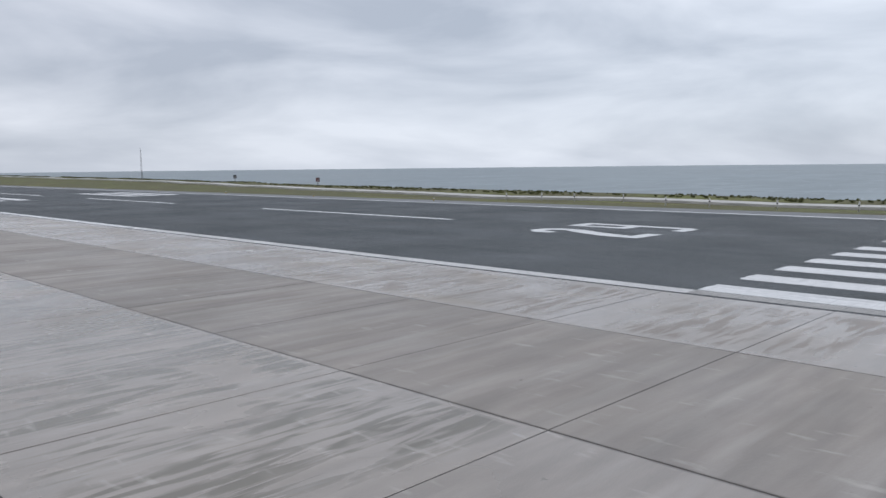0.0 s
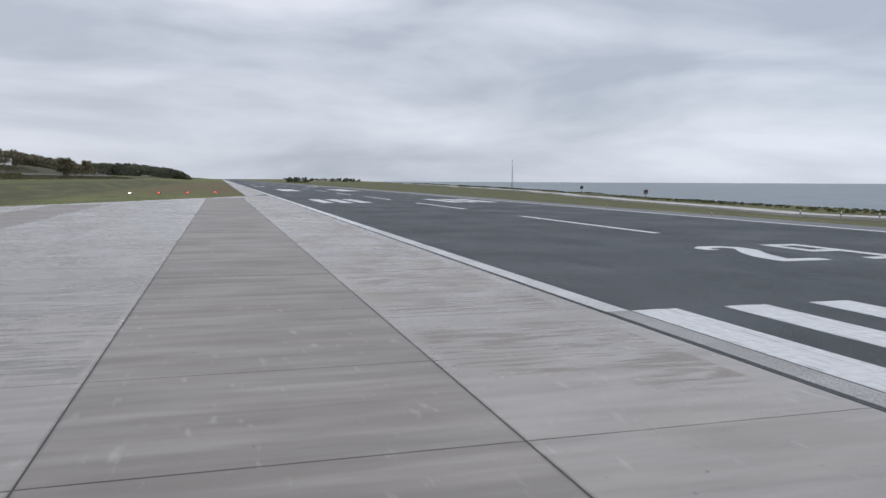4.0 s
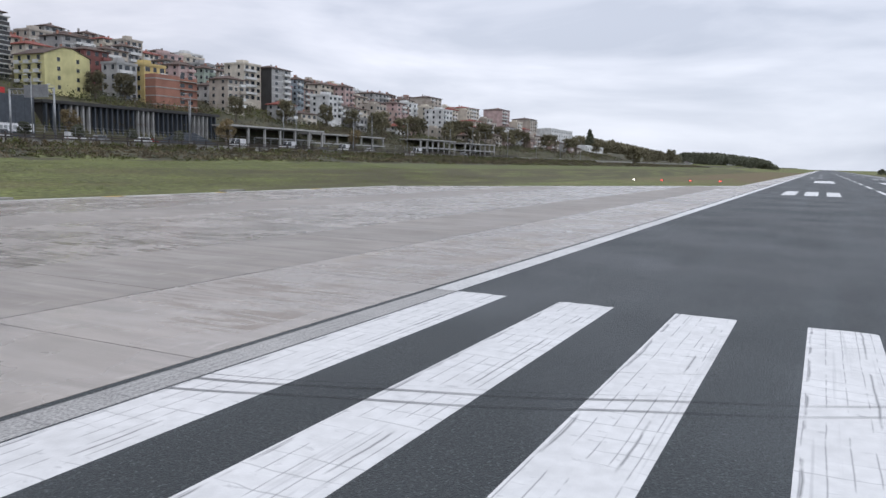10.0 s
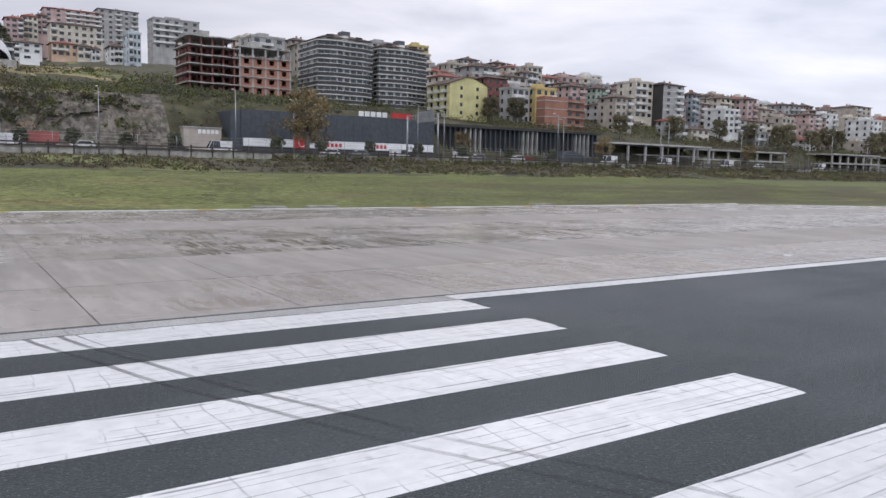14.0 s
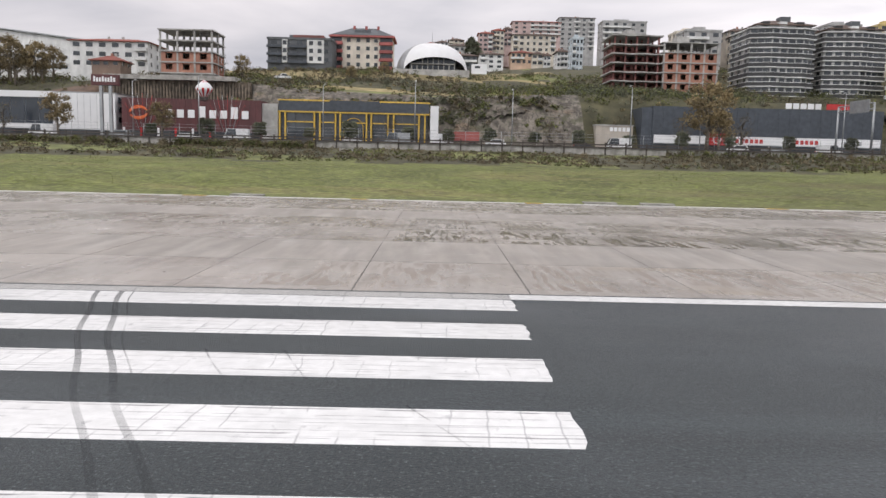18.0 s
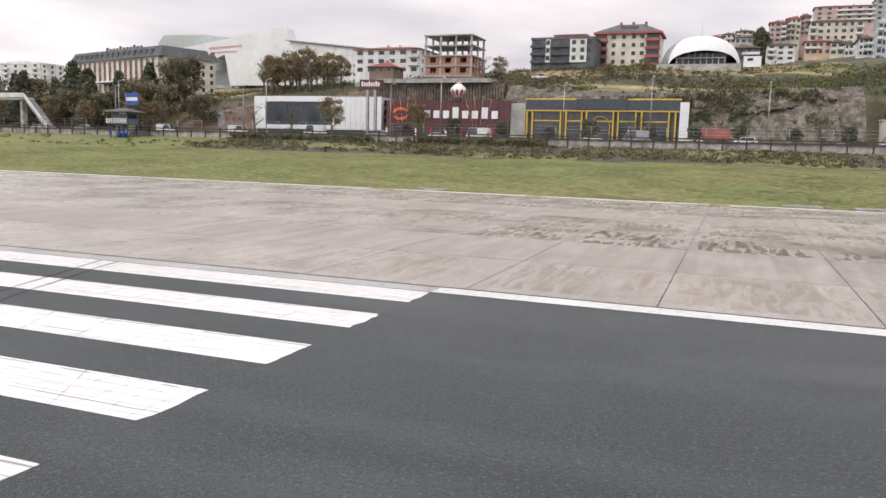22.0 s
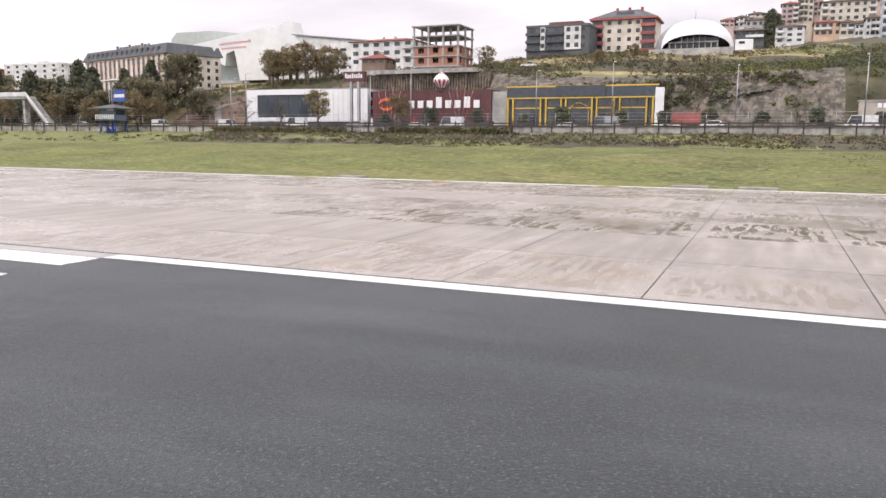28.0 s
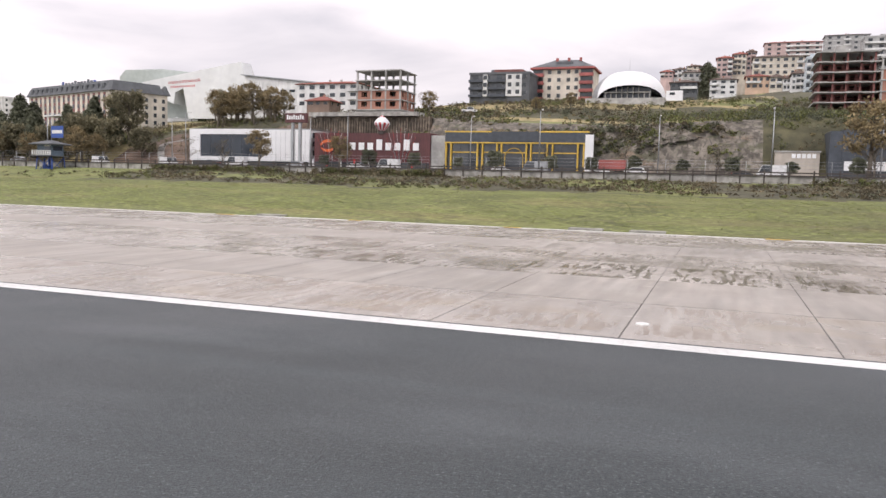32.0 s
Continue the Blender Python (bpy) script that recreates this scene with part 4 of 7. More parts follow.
mesh_fence = thing("wire_fence", "thin grey mesh fence with tall posts beside the road", "fence", at=(0, 128.5, 7.03))
bm = bmesh.new()
tube(bm, (0, 0, 0), (0, 0, 2.6), 0.045, 0.045, 6)
wire_me = mesh_of("thin_post", bm, STEEL)
for i in range(72):
    share("thin_post", wire_me, mesh_fence, (-200 + 7 * i, 0, 0))
for z in (1.3, 1.95, 2.55):
    bm = bmesh.new()
    tube(bm, (-200, 0, z), (295, 0, z), 0.022, 0.022, 5)
    part("wire", bm, STEEL, mesh_fence)

drain = thing("drain_outlet", "dark square concrete drain outlet in the grass bank", "drain", at=(-19.5, 121.0, 4.4))
part("surround", boxed(-1.3, 1.3, 0, 0.5, -0.6, 1.2, 0.05), WALLC, drain)
# flat charcoal plate carries the shade of the drain's hollow
part("opening", boxed(-1.0, 1.0, -0.06, 0.06, -0.4, 0.9, 0.03), CARBON, drain, "dark plate standing in for the shaded opening")


def street_lamp(x, y, h, reach):
    u = thing("street_lamp", "tall grey steel street lamp beside the road", "street lamp", "street lamps", at=(x, y, 7.0))
    bm = bmesh.new()
    tube(bm, (0, 0, 0), (0, 0, h), 0.13, 0.07, 8)
    part("pole", bm, STEEL, u)
    bm = bmesh.new()
    tube(bm, (0, 0, h - 0.1), (0, reach, h + 0.35), 0.05, 0.04, 6)
    part("arm", bm, STEEL, u)
    part("lamp_head", boxed(-0.17, 0.17, reach - 0.1, reach + 0.75, h + 0.28, h + 0.45, 0.05), WHITEF, u, "pale lamp head")
    part("base", boxed(-0.25, 0.25, -0.25, 0.25, 0, 0.35, 0.03), GREYC, u)
    return u


lamp_a = street_lamp(35.2, 128.0, 11.8, 1.4)
for x in (-175, -133, -91, -49, -7, 77, 119, 161, 203, 245, 287, 329, 371, 413, 455):
    copy_thing(lamp_a, pose(x, 128.0, 7.0))
lamp_b = street_lamp(14, 149, 12.5, 1.6)
for x in (-154, -112, -70, -28, 56, 98, 140, 182, 224, 266, 308, 350):
    copy_thing(lamp_b, pose(x, 149, 7.0))


# ---------------------------------------------------------------- trees
def leaf_mesh(name, centres, count, size, squash, material, seed):
    """Many small leaf blades scattered through round clumps, in one mesh."""
    rs = np.random.RandomState(seed)
    c = np.repeat(np.array([p for p, r in centres], float), count, axis=0)
    r = np.repeat(np.array([r for p, r in centres], float), count)[:, None]
    k = len(c)

    def unit():
        v = rs.normal(size=(k, 3))
        return v / np.linalg.norm(v, axis=1)[:, None]
    off = unit() * r * rs.uniform(0.4, 1.08, (k, 1))
    off[:, 2] *= squash
    a, t = unit(), unit()
    b = np.cross(a, t)
    b /= np.linalg.norm(b, axis=1)[:, None] + 1e-6
    s = size * rs.uniform(0.45, 1.25, (k, 1))
    p = c + off
    v = np.stack([p + s * a, p + 0.55 * s * b, p - s * a, p - 0.55 * s * b], axis=1).reshape(-1, 3)
    me = bpy.data.meshes.new(name)
    me.from_pydata(v.tolist(), [], np.arange(4 * k).reshape(-1, 4).tolist())
    me.materials.append(material)
    return me


def tree(name, label, h, r, leaf, seed, shape="round", leaves=22, size=0.42, at=(0, 0, 0)):
    random.seed(seed)
    u = thing(name, label, "tree", at=at)
    bm = bmesh.new()
    lean = random.uniform(-0.04, 0.04) * h
    top = (lean, random.uniform(-0.03, 0.03) * h, h * (0.9 if shape == "cone" else 0.72))
    tube(bm, (0, 0, -0.6), (lean * 0.5, 0, h * 0.35), 0.035 * h, 0.024 * h, 8)
    tube(bm, (lean * 0.5, 0, h * 0.35), top, 0.024 * h, 0.006 * h, 7)
    blobs = []
    n = 26 if shape != "cone" else 30
    for i in range(n):
        a = i * 2.399 + random.uniform(-0.4, 0.4)
        if shape == "cone":
            t = 0.16 + 0.8 * i / n
            rad = r * (1.05 - t) * random.uniform(0.6, 1.0)
            c = (rad * math.cos(a), rad * math.sin(a), h * t)
            blobs.append((c, 0.2 * r + 0.35 * r * (1 - t)))
        else:
            t = random.uniform(0.38, 0.95)
            rad = r * math.sqrt(max(0.06, 1 - ((t - 0.6) / 0.42) ** 2)) * random.uniform(0.35, 0.85)
            c = (rad * math.cos(a), rad * math.sin(a), h * t)
            blobs.append((c, r * random.uniform(0.24, 0.42)))
        root = (lean * t * 0.7, 0, h * max(0.2, t - 0.22))
        tube(bm, root, c, 0.007 * h, 0.002 * h, 5)
    part("trunk", bm, BARK, u)
    crown = new("crown", leaf_mesh("crown", blobs, leaves, size, 0.8, leaf, seed))
    crown.parent = u
    tagged(crown)
    return u


# ---------------------------------------------------------------- town buildings
def window_mesh(w=1.42, h=1.5):
    """A two-light window in one piece: sunk dark panes in a pale frame."""
    bm = bmesh.new()
    xs = (-w / 2, 0.0, w / 2)
    front = [[bm.verts.new((x, -0.09, z)) for x in xs] for z in (0, h)]
    back = [[bm.verts.new((x, 0.02, z)) for x in xs] for z in (0, h)]
    lights = [bm.faces.new([front[0][k], front[0][k + 1], front[1][k + 1], front[1][k]]) for k in (0, 1)]
    for k in (0, 1):
        bm.faces.new([back[0][k], front[0][k], front[1][k], back[1][k]] if k == 0 else [front[0][2], back[0][2], back[1][2], front[1][2]])
        bm.faces.new([front[1][k], front[1][k + 1], back[1][k + 1], back[1][k]])
        bm.faces.new([back[0][k], back[0][k + 1], front[0][k + 1], front[0][k]])
    bmesh.ops.inset_individual(bm, faces=lights, thickness=0.07, depth=-0.06)
    for f in lights:
        f.material_index = 1
    bmesh.ops.recalc_face_normals(bm, faces=bm.faces[:])
    return mesh_of("window", bm, WHITEF, GLASS)


WIN = window_mesh()
WIDE = window_mesh(2.1, 1.45)


def hip_roof(bm, x0, x1, y0, y1, z, rise, over=0.7, slot=0):
    """A hipped roof with eaves of real thickness."""
    a, b, c, d = x0 - over, x1 + over, y0 - over, y1 + over
    box(bm, a, b, c, d, z - 0.18, z + 0.04, slot)
    m = min(b - a, d - c) * 0.42
    base = [bm.verts.new(p) for p in ((a, c, z + 0.04), (b, c, z + 0.04), (b, d, z + 0.04), (a, d, z + 0.04))]
    if b - a > d - c:
        ridge = [bm.verts.new(p) for p in ((a + m, (c + d) / 2, z + rise), (b - m, (c + d) / 2, z + rise))]
        fs = ((0, 1, 5, 4), (1, 2, 5), (2, 3, 4, 5), (3, 0, 4))
    else:
        ridge = [bm.verts.new(p) for p in (((a + b) / 2, c + m, z + rise), ((a + b) / 2, d - m, z + rise))]
        fs = ((0, 1, 4), (1, 2, 5, 4), (2, 3, 5), (3, 0, 4, 5))
    v = base + ridge
    for f in fs:
        bm.faces.new([v[i] for i in f]).material_index = slot


APT_N = [0]
PLACED = [(84, 136, 210, 234), (134, 152, 200, 216), (176, 199, 200, 214), (260, 278, 216, 232)]


def apt(x0, x1, y, z0, z1, floors, bays, wall, roof, label, depth=None, balcony=True, down=12.0):
    """A hillside apartment house: walls, floor bands, windows, balconies with parapets, and its roof."""
    APT_N[0] += 1
    random.seed(100 + APT_N[0])
    d = depth or max(9.0, min(16.0, (x1 - x0) * 0.8))
    PLACED.append((x0, x1, y, y + d))
    u = thing("apartment_house", label, "house", "hillside houses", at=((x0 + x1) / 2, y, z0))
    w, h = (x1 - x0) / 2, z1 - z0
    top = h - (1.6 if roof != "flat" else 0.0)
    body = part("wall", boxed(-w, w, 0, d, -down, top), wall, u)
    fh = top / floors
    bm = bmesh.new()
    if roof == "flat":
        for a in ((-w - 0.25, w + 0.25, -0.25, 0.05), (-w - 0.25, w + 0.25, d - 0.05, d + 0.25), (-w - 0.25, -w + 0.05, 0.05, d - 0.05), (w - 0.05, w + 0.25, 0.05, d - 0.05)):
            box(bm, *a, top - 0.25, top + 0.55)
        box(bm, -w * 0.4, w * 0.25, d * 0.3, d * 0.65, top - 0.1, top + 2.1)
        rf = part("roof", bm, wall, u, "flat roof with parapet and stair head")
    else:
        hip_roof(bm, -w, w, 0, d, top, 1.7)
        rf = part("roof", bm, ROOF_R if roof == "red" else ROOF_B, u, "red tiled roof" if roof == "red" else "dark brown hipped roof")
        for _ in range(2):
            cx = random.uniform(-w * 0.6, w * 0.6)
            part("chimney", boxed(cx - 0.35, cx + 0.35, d * 0.5, d * 0.5 + 0.6, top + 0.3, top + 2.4, 0.03), BRICKM if random.random() < 0.5 else GREYC, rf)
    bal = set()
    if balcony and bays > 1:
        bal = {random.choice([0, bays - 1])} | ({random.randrange(bays)} if bays > 3 else set())
    long_run = balcony and bays > 2 and (APT_N[0] * 7) % 5 < 2
    if long_run:
        bal = set()
    bw = 2 * w / bays
    for f in range(floors):
        z = f * fh
        if floors > 1 and f and x0 < 300:
            part("floor_band", boxed(-w - 0.05, w + 0.05, -0.07, 0.0, z - 0.16, z + 0.04), wall if random.random() < 0.6 else WHITE_RENDER, u)
        for b in range(bays):
            x = -w + bw * (b + 0.5)
            big = bw > 3.6
            share("window", WIDE if big or b in bal or (b + APT_N[0]) % 3 == 0 else WIN, u, (x, 0.0, z + fh * 0.32), (min(1.0, bw / 2.4), 1, min(1.1, fh / 3.0)))
            if b in bal and f:
                bm = bmesh.new()
                hw = min(bw * 0.46, 2.4)
                box(bm, x - hw, x + hw, -1.25, -0.02, z - 0.14, z)
                for a in ((x - hw, x + hw, -1.25, -1.15), (x - hw, x - hw + 0.1, -1.15, -0.02), (x + hw - 0.1, x + hw, -1.15, -0.02)):
                    box(bm, *a, z, z + 0.95)
                part("balcony", bm, WHITE_RENDER if random.random() < 0.5 else wall, u, "balcony with solid parapet")
        if long_run and f:
            xa, xb = (-w + 0.1, w * 0.25) if APT_N[0] % 2 else (-w * 0.25, w - 0.1)
            bm = bmesh.new()
            box(bm, xa, xb, -1.4, -0.02, z - 0.16, z)
            for a in ((xa, xb, -1.4, -1.28), (xa, xa + 0.1, -1.28, -0.02), (xb - 0.1, xb, -1.28, -0.02), ((xa + xb) / 2 - 0.05, (xa + xb) / 2 + 0.05, -1.28, -0.02)):
                box(bm, *a, z, z + 0.9)
            part("balcony", bm, WHITE_RENDER if APT_N[0] % 3 else wall, u, "long balcony with solid parapet")
        mid = (x0 + x1) / 2
        if abs(mid) > 55 and mid < 480:
            side = -1 if mid > 0 else 1
            for k in range(max(2, int(d / 4.5))):
                yy = d * (k + 0.5) / max(2, int(d / 4.5))
                share("window", WIN, u, (side * w, yy, z + fh * 0.32), (0.9, 1, min(1.1, fh / 3.0)), radians(90) * side)
    return u


apt(110.8, 119.7, 285, 52.2, 58.0, 2, 3, BEIGE_RENDER, "hip", "beige apartment house with dark hipped roof", depth=8.9)
apt(123.9, 132.5, 285, 52.9, 59.2, 2, 3, MAROON_RENDER, "hip", "maroon apartment house with dark hipped roof", depth=8.6)
apt(157.0, 170.9, 300, 54.9, 62.4, 2, 4, GREY_RENDER, "flat", "grey apartment house with a flat roof", depth=13.9)
apt(178.7, 188.1, 300, 53.9, 63.0, 3, 3, YELLOW_RENDER, "flat", "dull yellow apartment house with a flat roof", depth=9.4)
apt(201.4, 210.9, 290, 48.7, 59.3, 3, 3, GREY_RENDER, "hip", "grey apartment house among others on the hill", depth=9.6)
apt(216.5, 227.1, 285, 49.2, 58.4, 3, 3, BEIGE_RENDER, "hip", "beige apartment house with brown roof", depth=10.6)
apt(165.7, 175.9, 222, 25.0, 41.8, 5, 3, MAROON_RENDER, "hip", "maroon apartment house with white end wall", depth=10.2)
apt(197.7, 206.2, 240, 30.1, 48.0, 6, 3, GREY_RENDER, "hip", "grey apartment house with maroon upper floor", depth=8.5)
apt(177.0, 186.9, 206, 22.5, 35.7, 4, 3, YELLOW_RENDER, "flat", "bright yellow rendered apartment house", depth=9.9)
apt(209.4, 217.8, 222, 27.7, 41.8, 5, 2, PINK_RENDER, "hip", "pink rendered apartment house", depth=8.3)
apt(234.0, 239.9, 232, 28.3, 43.5, 5, 2, GREEN_RENDER, "hip", "pale green apartment house", depth=5.9)
apt(219.6, 229.3, 206, 21.6, 36.9, 5, 3, BEIGE_RENDER, "hip", "beige apartment house with narrow windows", depth=9.8)
apt(250.3, 261.8, 224, 29.0, 45.5, 5, 3, CREAM_RENDER, "flat", "cream apartment house with many balconies", depth=11.4)
apt(294.3, 299.9, 228, 29.0, 44.8, 5, 2, BLUE_RENDER, "hip", "blue rendered apartment house", depth=5.5)
apt(331.8, 344.3, 240, 32.8, 46.3, 4, 3, CREAM_RENDER, "hip", "cream apartment house with wide eaves", depth=12.6)
apt(290.0, 301.0, 206, 23.4, 34.5, 4, 3, WHITE_RENDER, "flat", "white three storey house with a roof terrace", depth=11.0)
apt(343.8, 351.7, 232, 32.0, 46.0, 4, 2, PINK_RENDER, "hip", "pinkish apartment house with balconies", depth=7.9)
apt(398.1, 412.8, 246, 34.0, 47.3, 4, 3, GREY_RENDER, "hip", "grey apartment house with dark hipped roof", depth=14.8)
apt(347.2, 358.2, 214, 23.9, 34.2, 3, 3, BEIGE_RENDER, "flat", "unpainted beige house with a flat roof", depth=11.0)
apt(377.4, 388.2, 218, 25.2, 39.2, 5, 2, PINK_RENDER, "hip", "pale pink house with balconies", depth=10.8)
apt(471.6, 488.7, 244, 36.2, 50.8, 5, 3, BEIGE_RENDER, "hip", "beige apartment house with wide brown eaves", depth=17.1)
apt(431.2, 444.9, 214, 24.0, 37.3, 4, 3, WHITE_RENDER, "flat", "white house with small square windows", depth=13.7)
apt(528.3, 548.3, 240, 34.9, 47.3, 4, 4, CREAM_RENDER, "red", "cream house with a red tiled roof", depth=20.0)
apt(496.5, 511.0, 220, 25.0, 35.3, 3, 3, CREAM_RENDER, "red", "low cream house with a red tiled roof", depth=14.5)
apt(597.9, 615.4, 240, 34.7, 50.7, 5, 3, PINK_RENDER, "hip", "pink and grey apartment house", depth=17.5)
apt(647.1, 664.9, 232, 32.1, 45.3, 4, 3, BEIGE_RENDER, "hip", "beige house at the end of the row", depth=17.8)
apt(684, 752, 224, 20.9, 36.6, 4, 9, WHITE_RENDER, "flat", "long white flat roofed building by the road", depth=26, balcony=False)
apt(778, 850, 215, 12.0, 22.6, 2, 8, WHITE_RENDER, "flat", "low white building beside the road", depth=26, balcony=False)
apt(-119.5, -94.9, 226, 29.9, 40.0, 3, 6, WHITE_RENDER, "red", "long white apartment house with red roof edge")
apt(-104.0, -95.6, 206, 28.2, 31.8, 1, 3, BROWN_RENDER, "red", "small dark wooden house with red tiled roof", depth=8)
apt(-392.8, -349.3, 300, 33.5, 44.9, 4, 6, WHITE_RENDER, "flat", "long low white building behind the trees")
grey_house = apt(-63.6, -40.8, 256, 36.1, 44.8, 3, 5, SLATE_RENDER, "flat", "dark grey apartment house with white window bays", balcony=False)
apt(-437.8, -408.4, 300, 31.3, 45.4, 5, 3, MAROON_RENDER, "red", "brownish house on the wooded slope")

# the terraces above the rock, stepping up behind the dome hall
apt(18.6, 31.4, 395, 51.7, 61.1, 3, 3, WHITE_RENDER, "hip", "white house with square windows and a dark roof", depth=11)
apt(35.4, 46.8, 395, 54.2, 62.4, 2, 4, ORANGE_RENDER, "red", "orange house with a red tiled roof", depth=11)
apt(46.4, 52.2, 392, 53.5, 61.5, 2, 2, CREAM_RENDER, "hip", "small beige cottage beside the orange house", depth=11)
apt(52.3, 55.9, 390, 52.9, 60.4, 2, 2, WHITE_RENDER, "hip", "narrow white house with glazed balconies", depth=11)
apt(53.3, 58.5, 350, 48.1, 57.2, 3, 3, WHITE_RENDER, "hip", "white house with long balconies and a dark roof", depth=11)
apt(57.2, 62.0, 330, 42.9, 59.0, 5, 3, PALE_BLUE, "flat", "pale blue apartment house beside the unfinished block", depth=11)
apt(49.0, 83.5, 540, 90.5, 103.6, 4, 6, PINK_RENDER, "red", "salmon apartment block with cream balconies and a red roof", depth=14, down=28)
apt(39.3, 64.4, 430, 65.5, 77.1, 3, 7, CREAM_RENDER, "hip", "cream terrace house with dark eaves and balconies below the salmon block", depth=11)
apt(91.5, 119.5, 600, 90.5, 118.0, 7, 5, GREY_RENDER, "hip", "tall grey apartment tower on the hilltop", depth=16, down=30)
apt(95.0, 121.5, 450, 70.5, 87.8, 5, 5, GREY_RENDER, "flat", "grey and white apartment tower behind the unfinished blocks", depth=14, down=16)
apt(20.6, 29.2, 450, 68.0, 80.5, 4, 3, PINK_RENDER, "red", "pale pink house with balconies on the upper hill", depth=11)
apt(29.2, 36.4, 455, 69.1, 83.2, 4, 3, CREAM_RENDER, "red", "cream house with a red roof on the upper hill", depth=11)
apt(36.6, 41.4, 460, 72.8, 85.1, 4, 2, PINK_RENDER, "hip", "narrow pink house in the upper row", depth=11)
apt(3.0, 18.4, 440, 62.0, 71.5, 2, 5, GREY_RENDER, "hip", "grey-white house with wide eaves below the upper row", depth=11)
apt(-4.9, 3.0, 480, 71.9, 79.0, 2, 3, WHITE_RENDER, "hip", "low white house on the upper hill", depth=11)
apt(3.2, 12.4, 480, 73.1, 80.6, 3, 3, CREAM_RENDER, "hip", "cream house with wide balconies in the upper row", depth=11)
apt(3.4, 14.7, 335, 45.1, 52.3, 2, 4, SLATE_RENDER, "hip", "dark grey house with white balconies beside the dome hall", depth=11)
apt(-11.6, -4.5, 470, 70.7, 76.3, 2, 3, PINK_RENDER, "red", "low pink house with a red roof behind the dome hall", depth=11)

# the grey house: white bays between dark floors
for xa, xb in ((-6.2, -4.4), (2.6, 8.6)):
    part("white_bay", boxed(xa, xb, -0.5, -0.01, 0.4, 8.4, 0.03), WHITE_RENDER, grey_house, "white rendered bay")
    for f in range(3):
        for k in range(1 if xb - xa < 3 else 2):
            share("window", WIN, grey_house, (xa + (xb - xa) * (k + 0.5) / (1 if xb - xa < 3 else 2), -0.5, 1.2 + 2.7 * f), (1.0, 1, 1.0))
for f in range(3):
    part("balcony_band", boxed(-11.6, -6.3, -1.1, -0.01, 2.7 * f + 0.2, 2.7 * f + 1.1), SLATE, grey_house, "dark grey balcony band")
    part("balcony_band", boxed(-4.3, 2.5, -1.1, -0.01, 2.7 * f + 0.2, 2.7 * f + 1.1), SLATE, grey_house, "dark grey balcony band")
part("roof_pavilion", boxed(-3, 8, 3, 9, 8.6, 10.6, 0.05), MAROON_RENDER, grey_house, "dark red roof storey")

# further houses packed behind and between the first rows
FILL = (("beige", BEIGE_RENDER), ("cream", CREAM_RENDER), ("grey", GREY_RENDER), ("pink", PINK_RENDER), ("white", WHITE_RENDER), ("terracotta", TERRA_RENDER),
        ("beige", BEIGE_RENDER), ("cream", CREAM_RENDER))
random.seed(500)
tries = []
for row, (y, step) in enumerate(((203, 15), (217, 15), (232, 15), (250, 14), (272, 14), (292, 15))):
    x = 92 if y > 260 else (150 if y > 215 else 245)
    while x < (420 if y > 260 else 700):
        tries.append((x + random.uniform(-4, 4), y + random.uniform(-4, 4), random.uniform(9, 14), random.choice(FILL), random.choice((3, 3, 4)) if y > 215 else random.choice((2, 3)),
                      random.choice(("hip", "hip", "hip", "red", "flat"))))
        x += step
for k in range(400):
    tries.append((random.uniform(150, 640), random.uniform(200, 300), random.uniform(8, 12), random.choice(FILL), random.choice((2, 3, 4)), random.choice(("hip", "hip", "red", "flat"))))
for x, y, w, (tone, coat), n, top in tries:
    if any(x < b + 1 and x + w > a - 1 and y < d + 1 and y + w * 0.9 > c - 2 for a, b, c, d in PLACED) or len(PLACED) > 190:
        continue
    z = ground_z(x, y)
    n += 1 if y > 226 else 0
    apt(x, x + w, y, z - 0.5, z + 2.8 * n + 1.2, n, 2 if x > 330 else 3, coat, top, f"{tone} hillside house packed among its neighbours", depth=w * 0.9)

